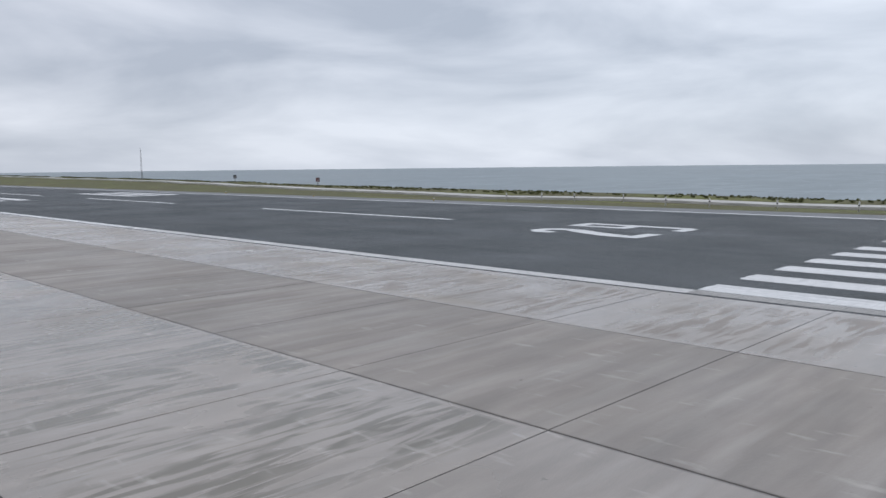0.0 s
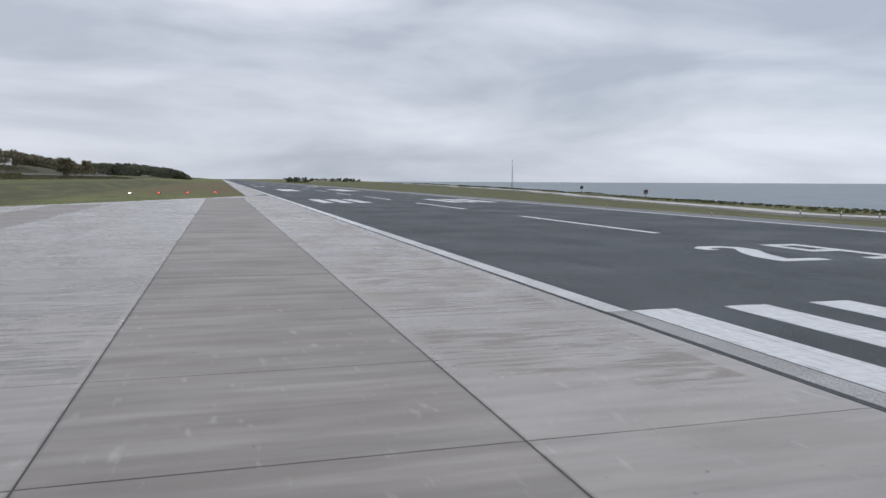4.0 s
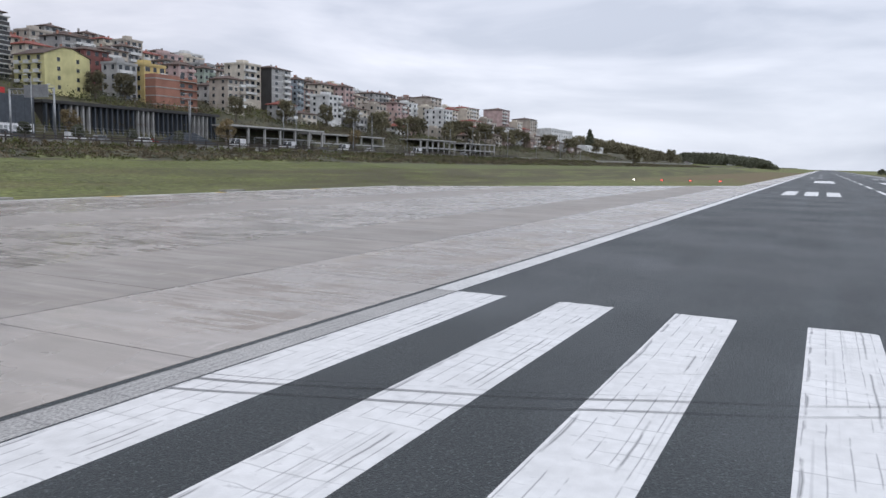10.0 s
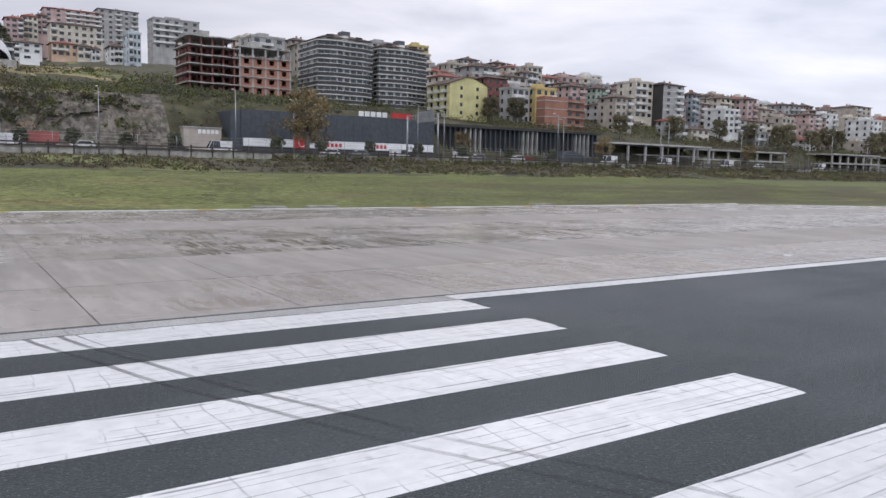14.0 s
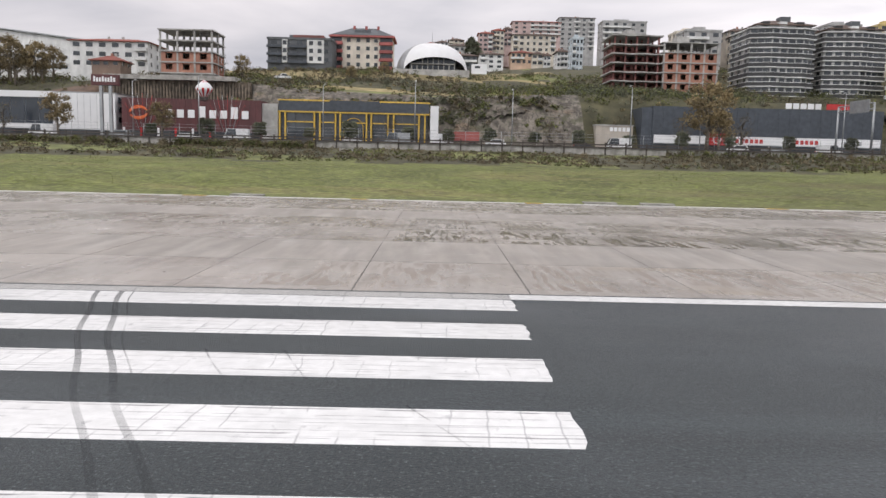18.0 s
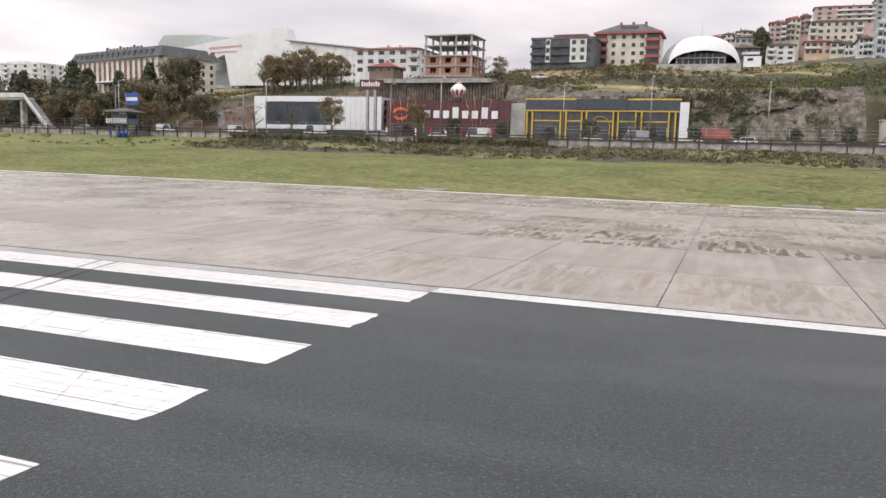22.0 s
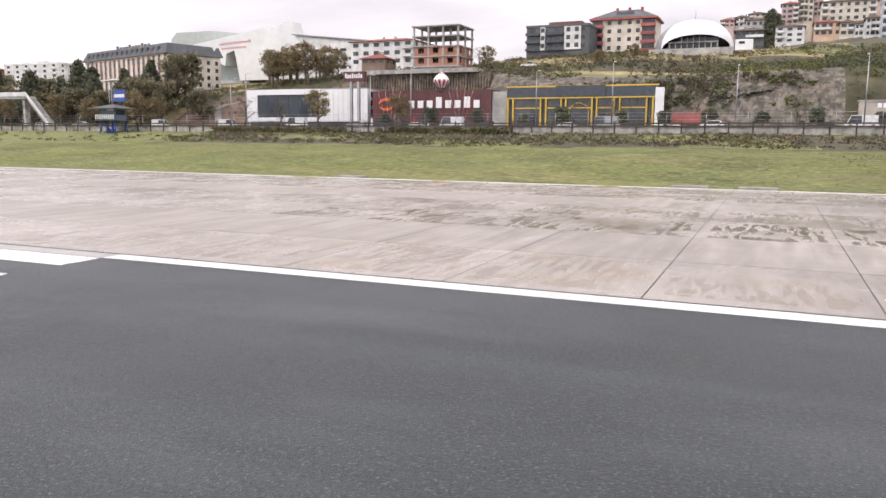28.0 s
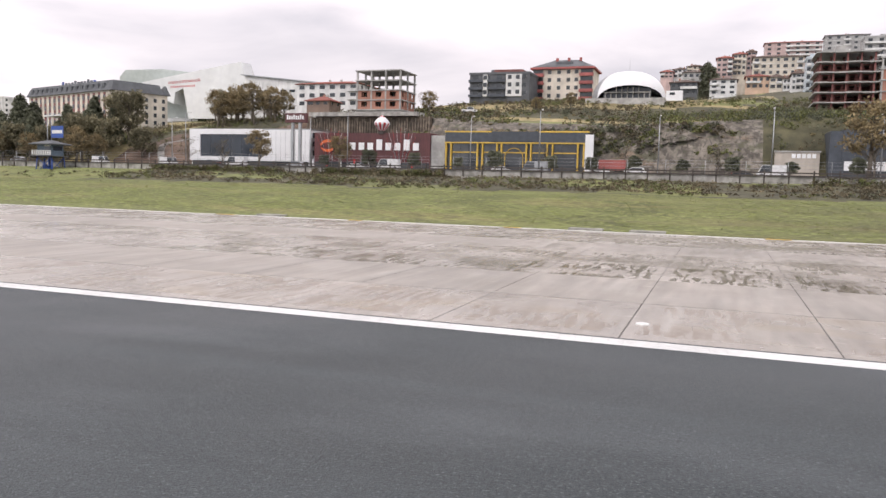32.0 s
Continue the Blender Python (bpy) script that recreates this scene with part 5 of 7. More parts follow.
# ---------------------------------------------------------------- large singular buildings
def frame_building(name, label, x0, x1, y, d, z0, floors, fh, bays, bricked, curvy=False, open_top=1):
    """An unfinished building: columns, slabs, brick infill with holes where windows will come."""
    u = thing(name, label, "building", at=((x0 + x1) / 2, y, z0))
    w = (x1 - x0) / 2
    for f in range(floors + 1):
        bm = bmesh.new()
        over = 0.9 if curvy and f else 0.25
        if curvy and f:
            k = 24
            outl = [(-w - over, d)] + [(-w - over + (2 * w + 2 * over) * i / k, -over - 0.45 * math.sin(i / k * 4 * math.pi)) for i in range(k + 1)] + [(w + over, d)]
            prism(bm, outl, f * fh - 0.16, f * fh + 0.18)
            bmesh.ops.recalc_face_normals(bm, faces=bm.faces[:])
        else:
            box(bm, -w - over, w + over, -over, d + over, f * fh - 0.2, f * fh + 0.12)
        part("floor_slab", bm, GREYC, u, "bare concrete floor slab")
    bm = bmesh.new()
    box(bm, -0.25, 0.25, -0.25, 0.25, 0, fh - 0.3)
    col_me = mesh_of("column", bm, MAROON_RENDER if curvy else GREYC)
    for f in range(floors):
        for b in range(bays + 1):
            for yy in (0.3, d * 0.5, d - 0.3):
                share("column", col_me, u, (-w + 0.3 + (2 * w - 0.6) * b / bays, yy, f * fh + 0.12))
    bw = (2 * w - 0.6) / bays
    for f in range(floors):
        if f < bricked[0] or f >= bricked[1]:
            continue
        for b in range(bays):
            if curvy and (b * 7 + f * 5) % 3 == 0:
                continue
            xa = -w + 0.3 + bw * b + 0.25
            xb = xa + bw - 0.5
            bm = bmesh.new()
            o = 0.28 * (xb - xa)
            za, zb = f * fh + 0.12, (f + 1) * fh - 0.2
            ya = 2.6 if curvy else 0.15
            box(bm, xa, xa + o, ya, ya + 0.25, za, zb)
            box(bm, xb - o, xb, ya, ya + 0.25, za, zb)
            box(bm, xa + o, xb - o, ya, ya + 0.25, za, za + 0.8)
            box(bm, xa + o, xb - o, ya, ya + 0.25, zb - 0.35, zb)
            part("brick_infill", bm, MAROON_RENDER if curvy else BRICKM, u, "dark red infill wall" if curvy else "orange hollow brick infill wall")
        for sx in (-1, 1):
            bm = bmesh.new()
            n = 3
            dw = (d - 0.6) / n
            for i in range(n):
                ya = 0.55 + dw * i
                yb = ya + dw - 0.5
                za, zb = f * fh + 0.12, (f + 1) * fh - 0.2
                xx = sx * (w - 0.28)
                o = 0.3 * (yb - ya)
                box(bm, xx - 0.12, xx + 0.12, ya, ya + o, za, zb)
                box(bm, xx - 0.12, xx + 0.12, yb - o, yb, za, zb)
                box(bm, xx - 0.12, xx + 0.12, ya + o, yb - o, za, za + 0.8)
            part("brick_side", bm, MAROON_RENDER if curvy else BRICKM, u, "dark red side wall" if curvy else "orange hollow brick side wall")
        part("back_wall", boxed(-w + 0.3, w - 0.3, d * 0.62, d * 0.62 + 0.2, f * fh + 0.12, (f + 1) * fh - 0.2), MAROON_RENDER if curvy else BRICKM, u)
    part("base_wall", boxed(-w, w, 0.5, d, -6, -0.2), GREYC, u)
    if open_top:
        part("stair_head", boxed(-w * 0.35, w * 0.1, d * 0.35, d * 0.7, floors * fh + 0.12, floors * fh + 2.6), GREYC, u)
    return u


frame_building("unfinished_block", "unfinished apartment block with wavy concrete slabs and dark red infill", 50.4, 64.4, 215, 15, 23.4, 7, 2.72, 4, (0, 6), True)
frame_building("unfinished_block", "unfinished orange brick apartment block with open top floor", 65.6, 82.6, 215, 15, 22.8, 6, 3.0, 4, (1, 5))
frame_building("unfinished_house", "unfinished concrete frame house with two brick floors", -80.4, -65.5, 195, 12, 26.0, 4, 2.95, 3, (0, 2), False, 0)
bm = bmesh.new()
box(bm, -96, -54, 191.4, 192.4, 6.5, 23.5)
for k in range(48):
    tube(bm, (-95 + 0.86 * k, 191.1, 6.5), (-95 + 0.86 * k, 191.1, 22.6 + 0.8 * math.sin(k * 2.3)), 0.34, 0.3, 8)
tagged(part("terrace_wall", bm, PILES), "concrete terrace slab on a bored pile retaining wall", "wall", kind="structure")


tagged(part("terrace_slab", boxed(-94, -58, 189.9, 196, 23.6, 24.8, 0.05), WALLC), "pale concrete terrace slab under the unfinished house", "terrace", kind="structure")


def striped_block(x0, x1, y, d, z0, z1, floors, face):
    """A block whose faceted front runs in white slab edges, charcoal parapets and bands of windows, floor over floor."""
    u = thing("striped_block", "grey apartment block with charcoal and white bands on each floor", "apartment block", "striped blocks", at=((x0 + x1) / 2, y, z0))
    w = (x1 - x0) / 2
    fh = (z1 - z0) / floors

    def ring(out):
        front = [(-w - out, face[0] - out)] + [(w * t, v - out) for t, v in zip((-0.42, 0.12, 0.58), face[1:4])] + [(w + out, face[4] - out)]
        return front + [(w + out, d), (-w - out, d)]

    def layer(name, out, za, zb, material, label=""):
        bm = bmesh.new()
        prism(bm, ring(out), za, zb)
        bmesh.ops.recalc_face_normals(bm, faces=bm.faces[:])
        return part(name, bm, material, u, label)

    layer("base_wall", -0.1, -5, 0, GREY_RENDER)
    pts = ring(-0.2)[:5]
    for f in range(floors):
        z = f * fh
        layer("floor_slab", 0.38, z - 0.12, z + 0.16, WHITE_RENDER, "white slab edge")
        layer("parapet", 0.25, z + 0.16, z + 1.3, PARAPET, "charcoal parapet band")
        layer("sill_band", 0.33, z + 1.3, z + 1.45, WHITE_RENDER, "white sill line")
        layer("wall", -0.2, z + 1.45, z + fh - 0.12, GREY_RENDER)
        for (xa, ya), (xb, yb) in zip(pts, pts[1:]):
            n = max(2, round(math.hypot(xb - xa, yb - ya) / 2.4))
            for k in range(n):
                t = (k + 0.5) / n
                share("window", WIDE, u, (xa + (xb - xa) * t, ya + (yb - ya) * t, z + 1.48), (0.9, 1, 0.76), math.atan2(yb - ya, xb - xa))
        for k in range(3):
            share("window", WIN, u, (-w + 0.2, face[0] + (d - face[0]) * (k + 0.5) / 3, z + 1.48), (1.5, 1, 0.8), radians(-90))
    top = z1 - z0
    layer("top_slab", 0.55, top - 0.1, top + 0.2, WHITE_RENDER)
    bm = bmesh.new()
    hip_roof(bm, -w * 0.8, w * 0.86, 2.6, d - 1.5, top + 1.3, 2.4, 1.0)
    part("attic_wall", boxed(-w * 0.8, w * 0.86, 2.6, d - 1.5, top + 0.2, top + 1.2), GREY_RENDER, u)
    rf = part("roof", bm, ROOF_B, u, "dark brown hipped roof")
    for k in range(3):
        xa = -w * 0.66 + w * 0.52 * k
        part("dormer", boxed(xa, xa + 2.2, 2.0, d * 0.4, top + 0.9, top + 2.2, 0.03), WHITE_RENDER if k % 2 else CARBON, rf)
    part("stair_head", boxed(w * 0.1, w * 0.4, d * 0.4, d * 0.6, top + 1.2, top + 4.6, 0.03), SLATE_RENDER, rf)
    return u


striped_block(91.5, 111.5, 212, 18, 19.5, 45.4, 9, (2.4, 0.2, 1.1, 0.9, 3.0))
striped_block(114.8, 134.0, 214, 18, 19.5, 45.0, 9, (1.6, 0.4, 0.0, 1.4, 2.2))

# dark tall house with one blank charcoal wall
dk = apt(262.0, 276.0, 218, 28.0, 46.3, 6, 2, GREY_RENDER, "hip", "grey apartment house with a blank charcoal end wall", depth=11)
part("end_wall", boxed(-7.12, -7.0, -0.02, 11.0, -3, 17.2), CARBON, dk, "blank charcoal end wall")

# lemon house with its gable to the runway
u = thing("gable_house", "lemon yellow house with a plain stepped gable wall", "house", at=(142.5, 201, 22.6))
bm = bmesh.new()
wallprism(bm, [(-8, -4), (8, -4), (8, 11.2), (1.5, 13.6), (-1.5, 13.6), (-8, 11.4)], 0, 14)
part("wall", bm, LEMON_RENDER, u)
bm = bmesh.new()
for sx in (-1, 1):
    wallprism(bm, [(sx * 8.5, 11.05), (sx * 1.4, 13.75), (sx * 1.4, 13.95), (sx * 8.5, 11.25)], -0.3, 14.3)
box(bm, -1.5, 1.5, -0.3, 14.3, 13.62, 13.82)
part("roof", bm, ROOF_B, u)
for f in range(4):
    for x in (-3.2, 3.6):
        share("window", WIN, u, (x, 0, f * 2.8 + 0.9), (0.75, 1, 0.8))
    for k in range(3):
        share("window", WIN, u, (-8, 2.5 + 4.4 * k, f * 2.8 + 0.9), (1, 1, 1), radians(-90))
        bm = bmesh.new()
        box(bm, -9.2, -8.0, 1.2 + 4.4 * k, 3.8 + 4.4 * k, f * 2.8 - 0.1, f * 2.8 + 0.05)
        box(bm, -9.2, -9.1, 1.2 + 4.4 * k, 3.8 + 4.4 * k, f * 2.8 + 0.05, f * 2.8 + 0.95)
        part("balcony", bm, WHITE_RENDER, u)
# brick faced house in front of the pink one
u = thing("brick_house", "bare orange brick house with pale concrete bands and open balconies", "house", at=(187.5, 201, 22.0))
part("wall", boxed(-10, 10, 0, 12, -4, 10.5), BRICKM, u)
for f in range(4):
    part("floor_band", boxed(-10.1, 10.1, -0.12, -0.0, f * 3.0 - 0.2, f * 3.0 + 0.15), GREYC, u)
    part("side_band", boxed(-10.12, -10.0, 0.0, 12.0, f * 3.0 - 0.2, f * 3.0 + 0.15), GREYC, u)
    for x in (2.5, 6.5):
        share("window", WIDE, u, (x, 0, f * 3.0 + 0.8), (1, 1, 0.9))
    part("balcony", boxed(1.0, 9.8, -1.4, -0.12, f * 3.0 - 0.2, f * 3.0 + 0.0), GREYC, u)


# ---------------------------------------------------------------- roadside showrooms
u = thing("screen_showroom", "white roadside showroom with a large dark glass front", "showroom", at=(-104, 172, 7.0))
part("wall", boxed(-20.0, 20.4, 0.6, 16, 0, 11.2), WHITE, u)
bm = bmesh.new()
box(bm, -20.3, -16.6, 0, 0.6, 2.2, 11.4)
box(bm, 5.0, 20.6, 0, 0.6, 2.2, 11.0)
box(bm, -16.6, 5.0, 0, 0.6, 9.9, 11.4)
box(bm, -16.6, 5.0, 0, 0.6, 2.2, 3.4)
part("white_frame", bm, WHITE, u, "thick white front frame")
for k in range(6):
    part("pane", boxed(-16.6 + 3.6 * k + 0.06, -13.0 + 3.6 * k - 0.06, 0.42, 0.56, 3.4, 9.9), GLASS_B, u, "dark glass pane")
part("shopfront", boxed(-19.5, 20, 0.3, 0.58, 0.1, 2.1), GLASS, u)
for k in range(9):
    part("panel_seam", boxed(6.4 + 1.6 * k, 6.46 + 1.6 * k, -0.03, 0.0, 2.3, 10.9), STEEL, u)
for k, z in enumerate((4.0, 6.6, 9.0)):
    part("side_louvre", boxed(20.6, 20.72, 2.0, 5.5, z, z + 1.5), GLASS_B, u)
part("roof_edge", boxed(-20.2, 20.6, 0.5, 16.2, 11.2, 11.5), STEEL, u)

u = thing("totem_sign", "tall roadside sign with a dark red panel on grey posts", "sign", at=(-80.5, 160, 7.0))
for sx in (-1.1, 1.1):
    part("post", boxed(sx - 0.35, sx + 0.35, -0.35, 0.35, 0, 13.0, 0.04), STEEL, u)
part("panel", boxed(-3.2, 3.2, -0.6, 0.6, 12.2, 14.7, 0.08), MAROON, u)
for k in range(8):
    part("letter_bar", boxed(-2.6 + 0.66 * k, -2.15 + 0.66 * k, -0.66, -0.6, 13.0, 13.0 + (0.95 if k % 3 else 1.25)), WHITE, u, "white bar of the lettering")

u = thing("maroon_showroom", "dark maroon box showroom with orange ring emblem and white lettering bars", "showroom", at=(-60.5, 172, 7.0))
part("wall", boxed(-21.4, 13.6, 0.3, 18, 0, 10.4), MAROON, u)
part("side_wall", boxed(13.6, 17.6, 0.9, 18, 0, 9.8), GREYC, u, "plain grey side wall")
for k in range(24):
    part("cladding_panel", boxed(-21.4 + 1.458 * k + 0.02, -21.4 + 1.458 * (k + 1) - 0.02, 0.2, 0.3, 2.4, 10.3), MAROON, u)
part("shopfront", boxed(-21.2, 13.4, 0.2, 0.29, 0.1, 2.3), GLASS, u)
bm = bmesh.new()
k = 28
for sgn in (0, 1):
    ring_o, ring_i = [], []
    for i in range(k + 1):
        a = math.pi * (0.12 + 0.86 * i / k) + sgn * math.pi
        th = 0.35 + 0.75 * math.sin(math.pi * i / k)
        ring_o.append((2.35 * math.cos(a), 1.75 * math.sin(a)))
        ring_i.append(((2.35 - th) * math.cos(a), (1.75 - th * 0.72) * math.sin(a)))
    outl = ring_o + ring_i[::-1]
    va = [bm.verts.new((-17.1 + x, 0.0, 6.8 + z)) for x, z in outl]
    vb = [bm.verts.new((-17.1 + x, 0.19, 6.8 + z)) for x, z in outl]
    n = len(outl)
    for i in range(k):
        bm.faces.new([va[i], va[i + 1], va[n - 2 - i], va[n - 1 - i]])
    for i in range(n):
        bm.faces.new([va[i], va[(i + 1) % n], vb[(i + 1) % n], vb[i]])
bmesh.ops.recalc_face_normals(bm, faces=bm.faces[:])
part("emblem", bm, ORANGE, u, "orange split ring emblem")
# eight plain upright bars in place of the lettering
for k in range(8):
    tall = 2.9 if k in (3, 6) else 2.0
    part("letter_bar", boxed(-10.2 + 2.7 * k, -8.5 + 2.7 * k, 0.0, 0.19, 5.7, 5.7 + tall, 0.04), WHITE, u, "white bar of the lettering")
for c in (-16.0, 5.2):
    for k in range(9):
        a = radians(-52 + 13 * k)
        bm = bmesh.new()
        tube(bm, (c + 1.6 * math.sin(a), 0.1, 2.4), (c + 9.0 * math.sin(a) * 0.62, -0.25, 2.4 + 9.2 * math.cos(a * 0.8)), 0.035, 0.03, 5)
        part("fan_strut", bm, WHITE_RENDER if k % 2 else RED, u, "thin strut fanning out over the front")
for k in range(8):
    bm = bmesh.new()
    box(bm, -19 + 4.2 * k, -18.5 + 4.2 * k, -5.2, -5.1, 0, 2.9)
    part("flag_banner", bm, RED if k % 2 else WHITE, u)

u = thing("balloon_model", "white and red striped balloon ornament above the showroom roof", "ornament", at=(-61.3, 172.6, 17.35))
bm = bmesh.new()
seg, rings = 20, 12
prof = []
for i in range(rings + 1):
    t = i / rings
    r = 2.15 * math.sin(math.pi * (0.12 + 0.88 * t) * 0.999) if t > 0.35 else 0.75 + 1.25 * (t / 0.35)
    prof.append((max(r, 0.05), 0.6 + 4.3 * t))
vs = [[bm.verts.new((r * math.cos(2 * math.pi * j / seg), r * math.sin(2 * math.pi * j / seg), z)) for j in range(seg)] for r, z in prof]
for i in range(rings):
    for j in range(seg):
        f = bm.faces.new([vs[i][j], vs[i][(j + 1) % seg], vs[i + 1][(j + 1) % seg], vs[i + 1][j]])
        f.smooth = True
        f.material_index = 1 if (j % 2 and (i < 6 or i > 9)) else 0
bm.faces.new(vs[0][::-1])
part("envelope", bm, (WHITE, RED), u, "white envelope with red stripes")
part("base", boxed(-0.8, 0.8, -0.8, 0.8, -0.2, 0.6, 0.05), DARKST, u)
part("bracket", boxed(-0.2, 0.2, -0.2, 0.2, -2.0, -0.2), STEEL, u)

u = thing("glass_showroom", "single storey glass showroom with yellow frames and dark blue fascia", "showroom", at=(-23.7, 172, 7.0))
part("wall", boxed(-18.6, 18.4, 0.7, 15, 0, 10.3), SLATE, u)
part("fascia", boxed(-18.8, 18.9, 0.0, 0.7, 8.1, 10.6), SLATE, u, "dark slate blue fascia")
part("fascia_step", boxed(-6.0, 6.5, -0.25, -0.003, 8.3, 10.9), SLATE, u)
for z0, z1 in ((10.6, 10.95), (7.75, 8.1)):
    part("yellow_rail", boxed(-19.0, 19.1, -0.12, 0.72, z0, z1, 0.03), YELLOW, u)
for xa in (-18.6, -17.2, -9.9, -8.5, -4.6, -3.4, 3.2, 4.4, 8.6, 10.0, 16.4, 17.9):
    part("yellow_post", boxed(xa - 0.2, xa + 0.2, -0.05, 0.7, 0.2, 7.75, 0.03), YELLOW, u)
panes = [(-16.9, -10.2), (-8.2, -4.9), (4.7, 8.3), (10.3, 16.1), (-3.1, 2.9)]
for xa, xb in panes:
    n = max(2, int((xb - xa) / 1.9))
    for i in range(n):
        part("pane", boxed(xa + (xb - xa) * i / n + 0.05, xa + (xb - xa) * (i + 1) / n - 0.05, 0.5, 0.69, 0.4, 7.7), GLASS, u)
    part("transom", boxed(xa, xb, 0.3, 0.5, 5.3, 5.6), YELLOW, u)
bm = bmesh.new()
for i in range(14):
    a0, a1 = math.pi * i / 14, math.pi * (i + 1) / 14
    tube(bm, (2.4 * math.cos(a0), 0.1, 4.2 + 2.4 * math.sin(a0)), (2.4 * math.cos(a1), 0.1, 4.2 + 2.4 * math.sin(a1)), 0.1, 0.1, 6)
for sx in (-2.4, 2.4):
    tube(bm, (sx, 0.1, 0.2), (sx, 0.1, 4.2), 0.1, 0.1, 6)
part("entrance_arch", bm, YELLOW, u, "yellow entrance arch")
part("white_banner", boxed(19.3, 21.3, -6.5, -6.2, 0.4, 9.7, 0.04), WHITE, u, "tall white end panel")
part("kiosk", boxed(20.5, 24.5, -3, 0.5, 0, 3.2, 0.05), WHITE, u, "small white kiosk")

u = thing("beige_shed", "low beige roadside building with a white sign strip", "building", at=(43.4, 178, 7.0))
part("wall", boxed(-4.8, 4.8, 0, 8, 0, 6.6), BEIGE_RENDER, u)
part("roof_edge", boxed(-5.0, 5.0, -0.2, 8.2, 6.6, 6.9), GREYC, u)
for k in range(5):
    part("sign_bar", boxed(-1.2 + 1.1 * k, -0.4 + 1.1 * k, -0.1, -0.002, 5.2, 6.2), WHITE, u, "white sign bar")

u = thing("grey_showroom", "long dark grey car showroom with a white shop band", "showroom", at=(80, 175, 7.0))
part("wall", boxed(-27.5, 32, 0.4, 22, 0, 11.8), SLATE, u)
part("corner_block", boxed(-30.2, -27.5, 0.6, 14, 0, 11.4), SLATE, u)
for k in range(22):
    part("cladding_panel", boxed(-27.5 + 2.7 * k + 0.02, -27.5 + 2.7 * (k + 1) - 0.02, 0.25, 0.4, 4.6, 11.7), SLATE, u)
part("white_band", boxed(-27, 31.5, 0.05, 0.4, 2.4, 4.5), WHITE, u, "white shop band")
part("shopfront", boxed(-27, 31.5, 0.2, 0.39, 0.1, 2.3), GLASS, u)
part("emblem_panel", boxed(-13.0, -8.6, -0.1, 0.05, 2.2, 5.2, 0.03), RED, u, "red panel with pale ring")
bm = bmesh.new()
for i in range(18):
    a0, a1 = 2 * math.pi * i / 18, 2 * math.pi * (i + 1) / 18
    tube(bm, (-10.8 + math.cos(a0), -0.14, 3.7 + math.sin(a0)), (-10.8 + math.cos(a1), -0.14, 3.7 + math.sin(a1)), 0.12, 0.12, 5)
part("ring_emblem", bm, WHITE, u)
for x0, n, m in ((-6.0, 6, RED), (9.5, 5, RED), (22.0, 4, STEEL)):
    for k in range(n):
        part("letter_bar", boxed(x0 + 1.25 * k, x0 + 1.25 * k + 0.85, -0.02, 0.05, 2.9, 3.9), m, u, "bar of the lettering")
for k in range(5):
    part("roof_letter_bar", boxed(6.5 + 1.9 * k, 8.0 + 1.9 * k, 0.3, 0.5, 11.9, 13.3), WHITE, u, "white rooftop lettering bar")
part("roof_letter_panel", boxed(17, 24, 0.3, 0.5, 11.9, 13.3), RED, u)

u = thing("louvre_building", "long dark building with vertical louvres along the road", "building", at=(151, 180, 7.0))
part("wall", boxed(-33, 33, 0.6, 16, 0, 10.6), CARBON, u)
part("roof_slab", boxed(-34, 34, -1.2, 17, 10.6, 11.5, 0.05), CARBON, u)
bm = bmesh.new()
box(bm, -0.2, 0.2, -0.6, 0.55, 2.8, 10.5, 0, 0.02)
lv = mesh_of("louvre", bm, SLATE)
lv2 = lv.copy()
lv2.materials.clear()
lv2.materials.append(GREY_RENDER)
for k in range(34):
    share("louvre", (lv, lv2, lv)[(k // 4) % 3], u, (-32.5 + 1.97 * k, 0, 0))
bm = bmesh.new()
wallprism(bm, [(5, 0), (26, 0), (26, 1.2), (15.5, 4.6), (5, 1.2)], -7, -0.7)
part("porch", bm, SLATE, u, "dark gabled porch")

for j, (x0, x1, y, fl, sh) in enumerate(((183, 238, 172, 1, 8.2), (240, 300, 180, 2, 3.9), (330, 372, 176, 2, 4.2), (385, 430, 176, 2, 4.0))):
    u = thing("concrete_frame", "open concrete frame of an unfinished roadside hall", "building", "concrete frames", at=((x0 + x1) / 2, y, 7.0))
    w = (x1 - x0) / 2
    for f in range(1, fl + 1):
        part("floor_slab", boxed(-w, w, 0, 14, f * sh - 0.6, f * sh, 0.04), GREYC, u)
    bm = bmesh.new()
    box(bm, -0.35, 0.35, -0.35, 0.35, 0, sh - 0.7)
    cm = mesh_of("column", bm, GREYC)
    for f in range(fl):
        for k in range(7):
            for yy in (0.8, 13.0):
                share("column", cm, u, (-w + 0.6 + (2 * w - 1.2) * k / 6, yy, f * sh))
    if j == 0:
        part("mezzanine_beam", boxed(-w + 18, w - 2, 4, 4.5, 4.0, 4.5), GREYC, u)
    part("back_wall", boxed(-w, w, 13.5, 13.9, 0, fl * sh), CARBON if j else GREYC, u)

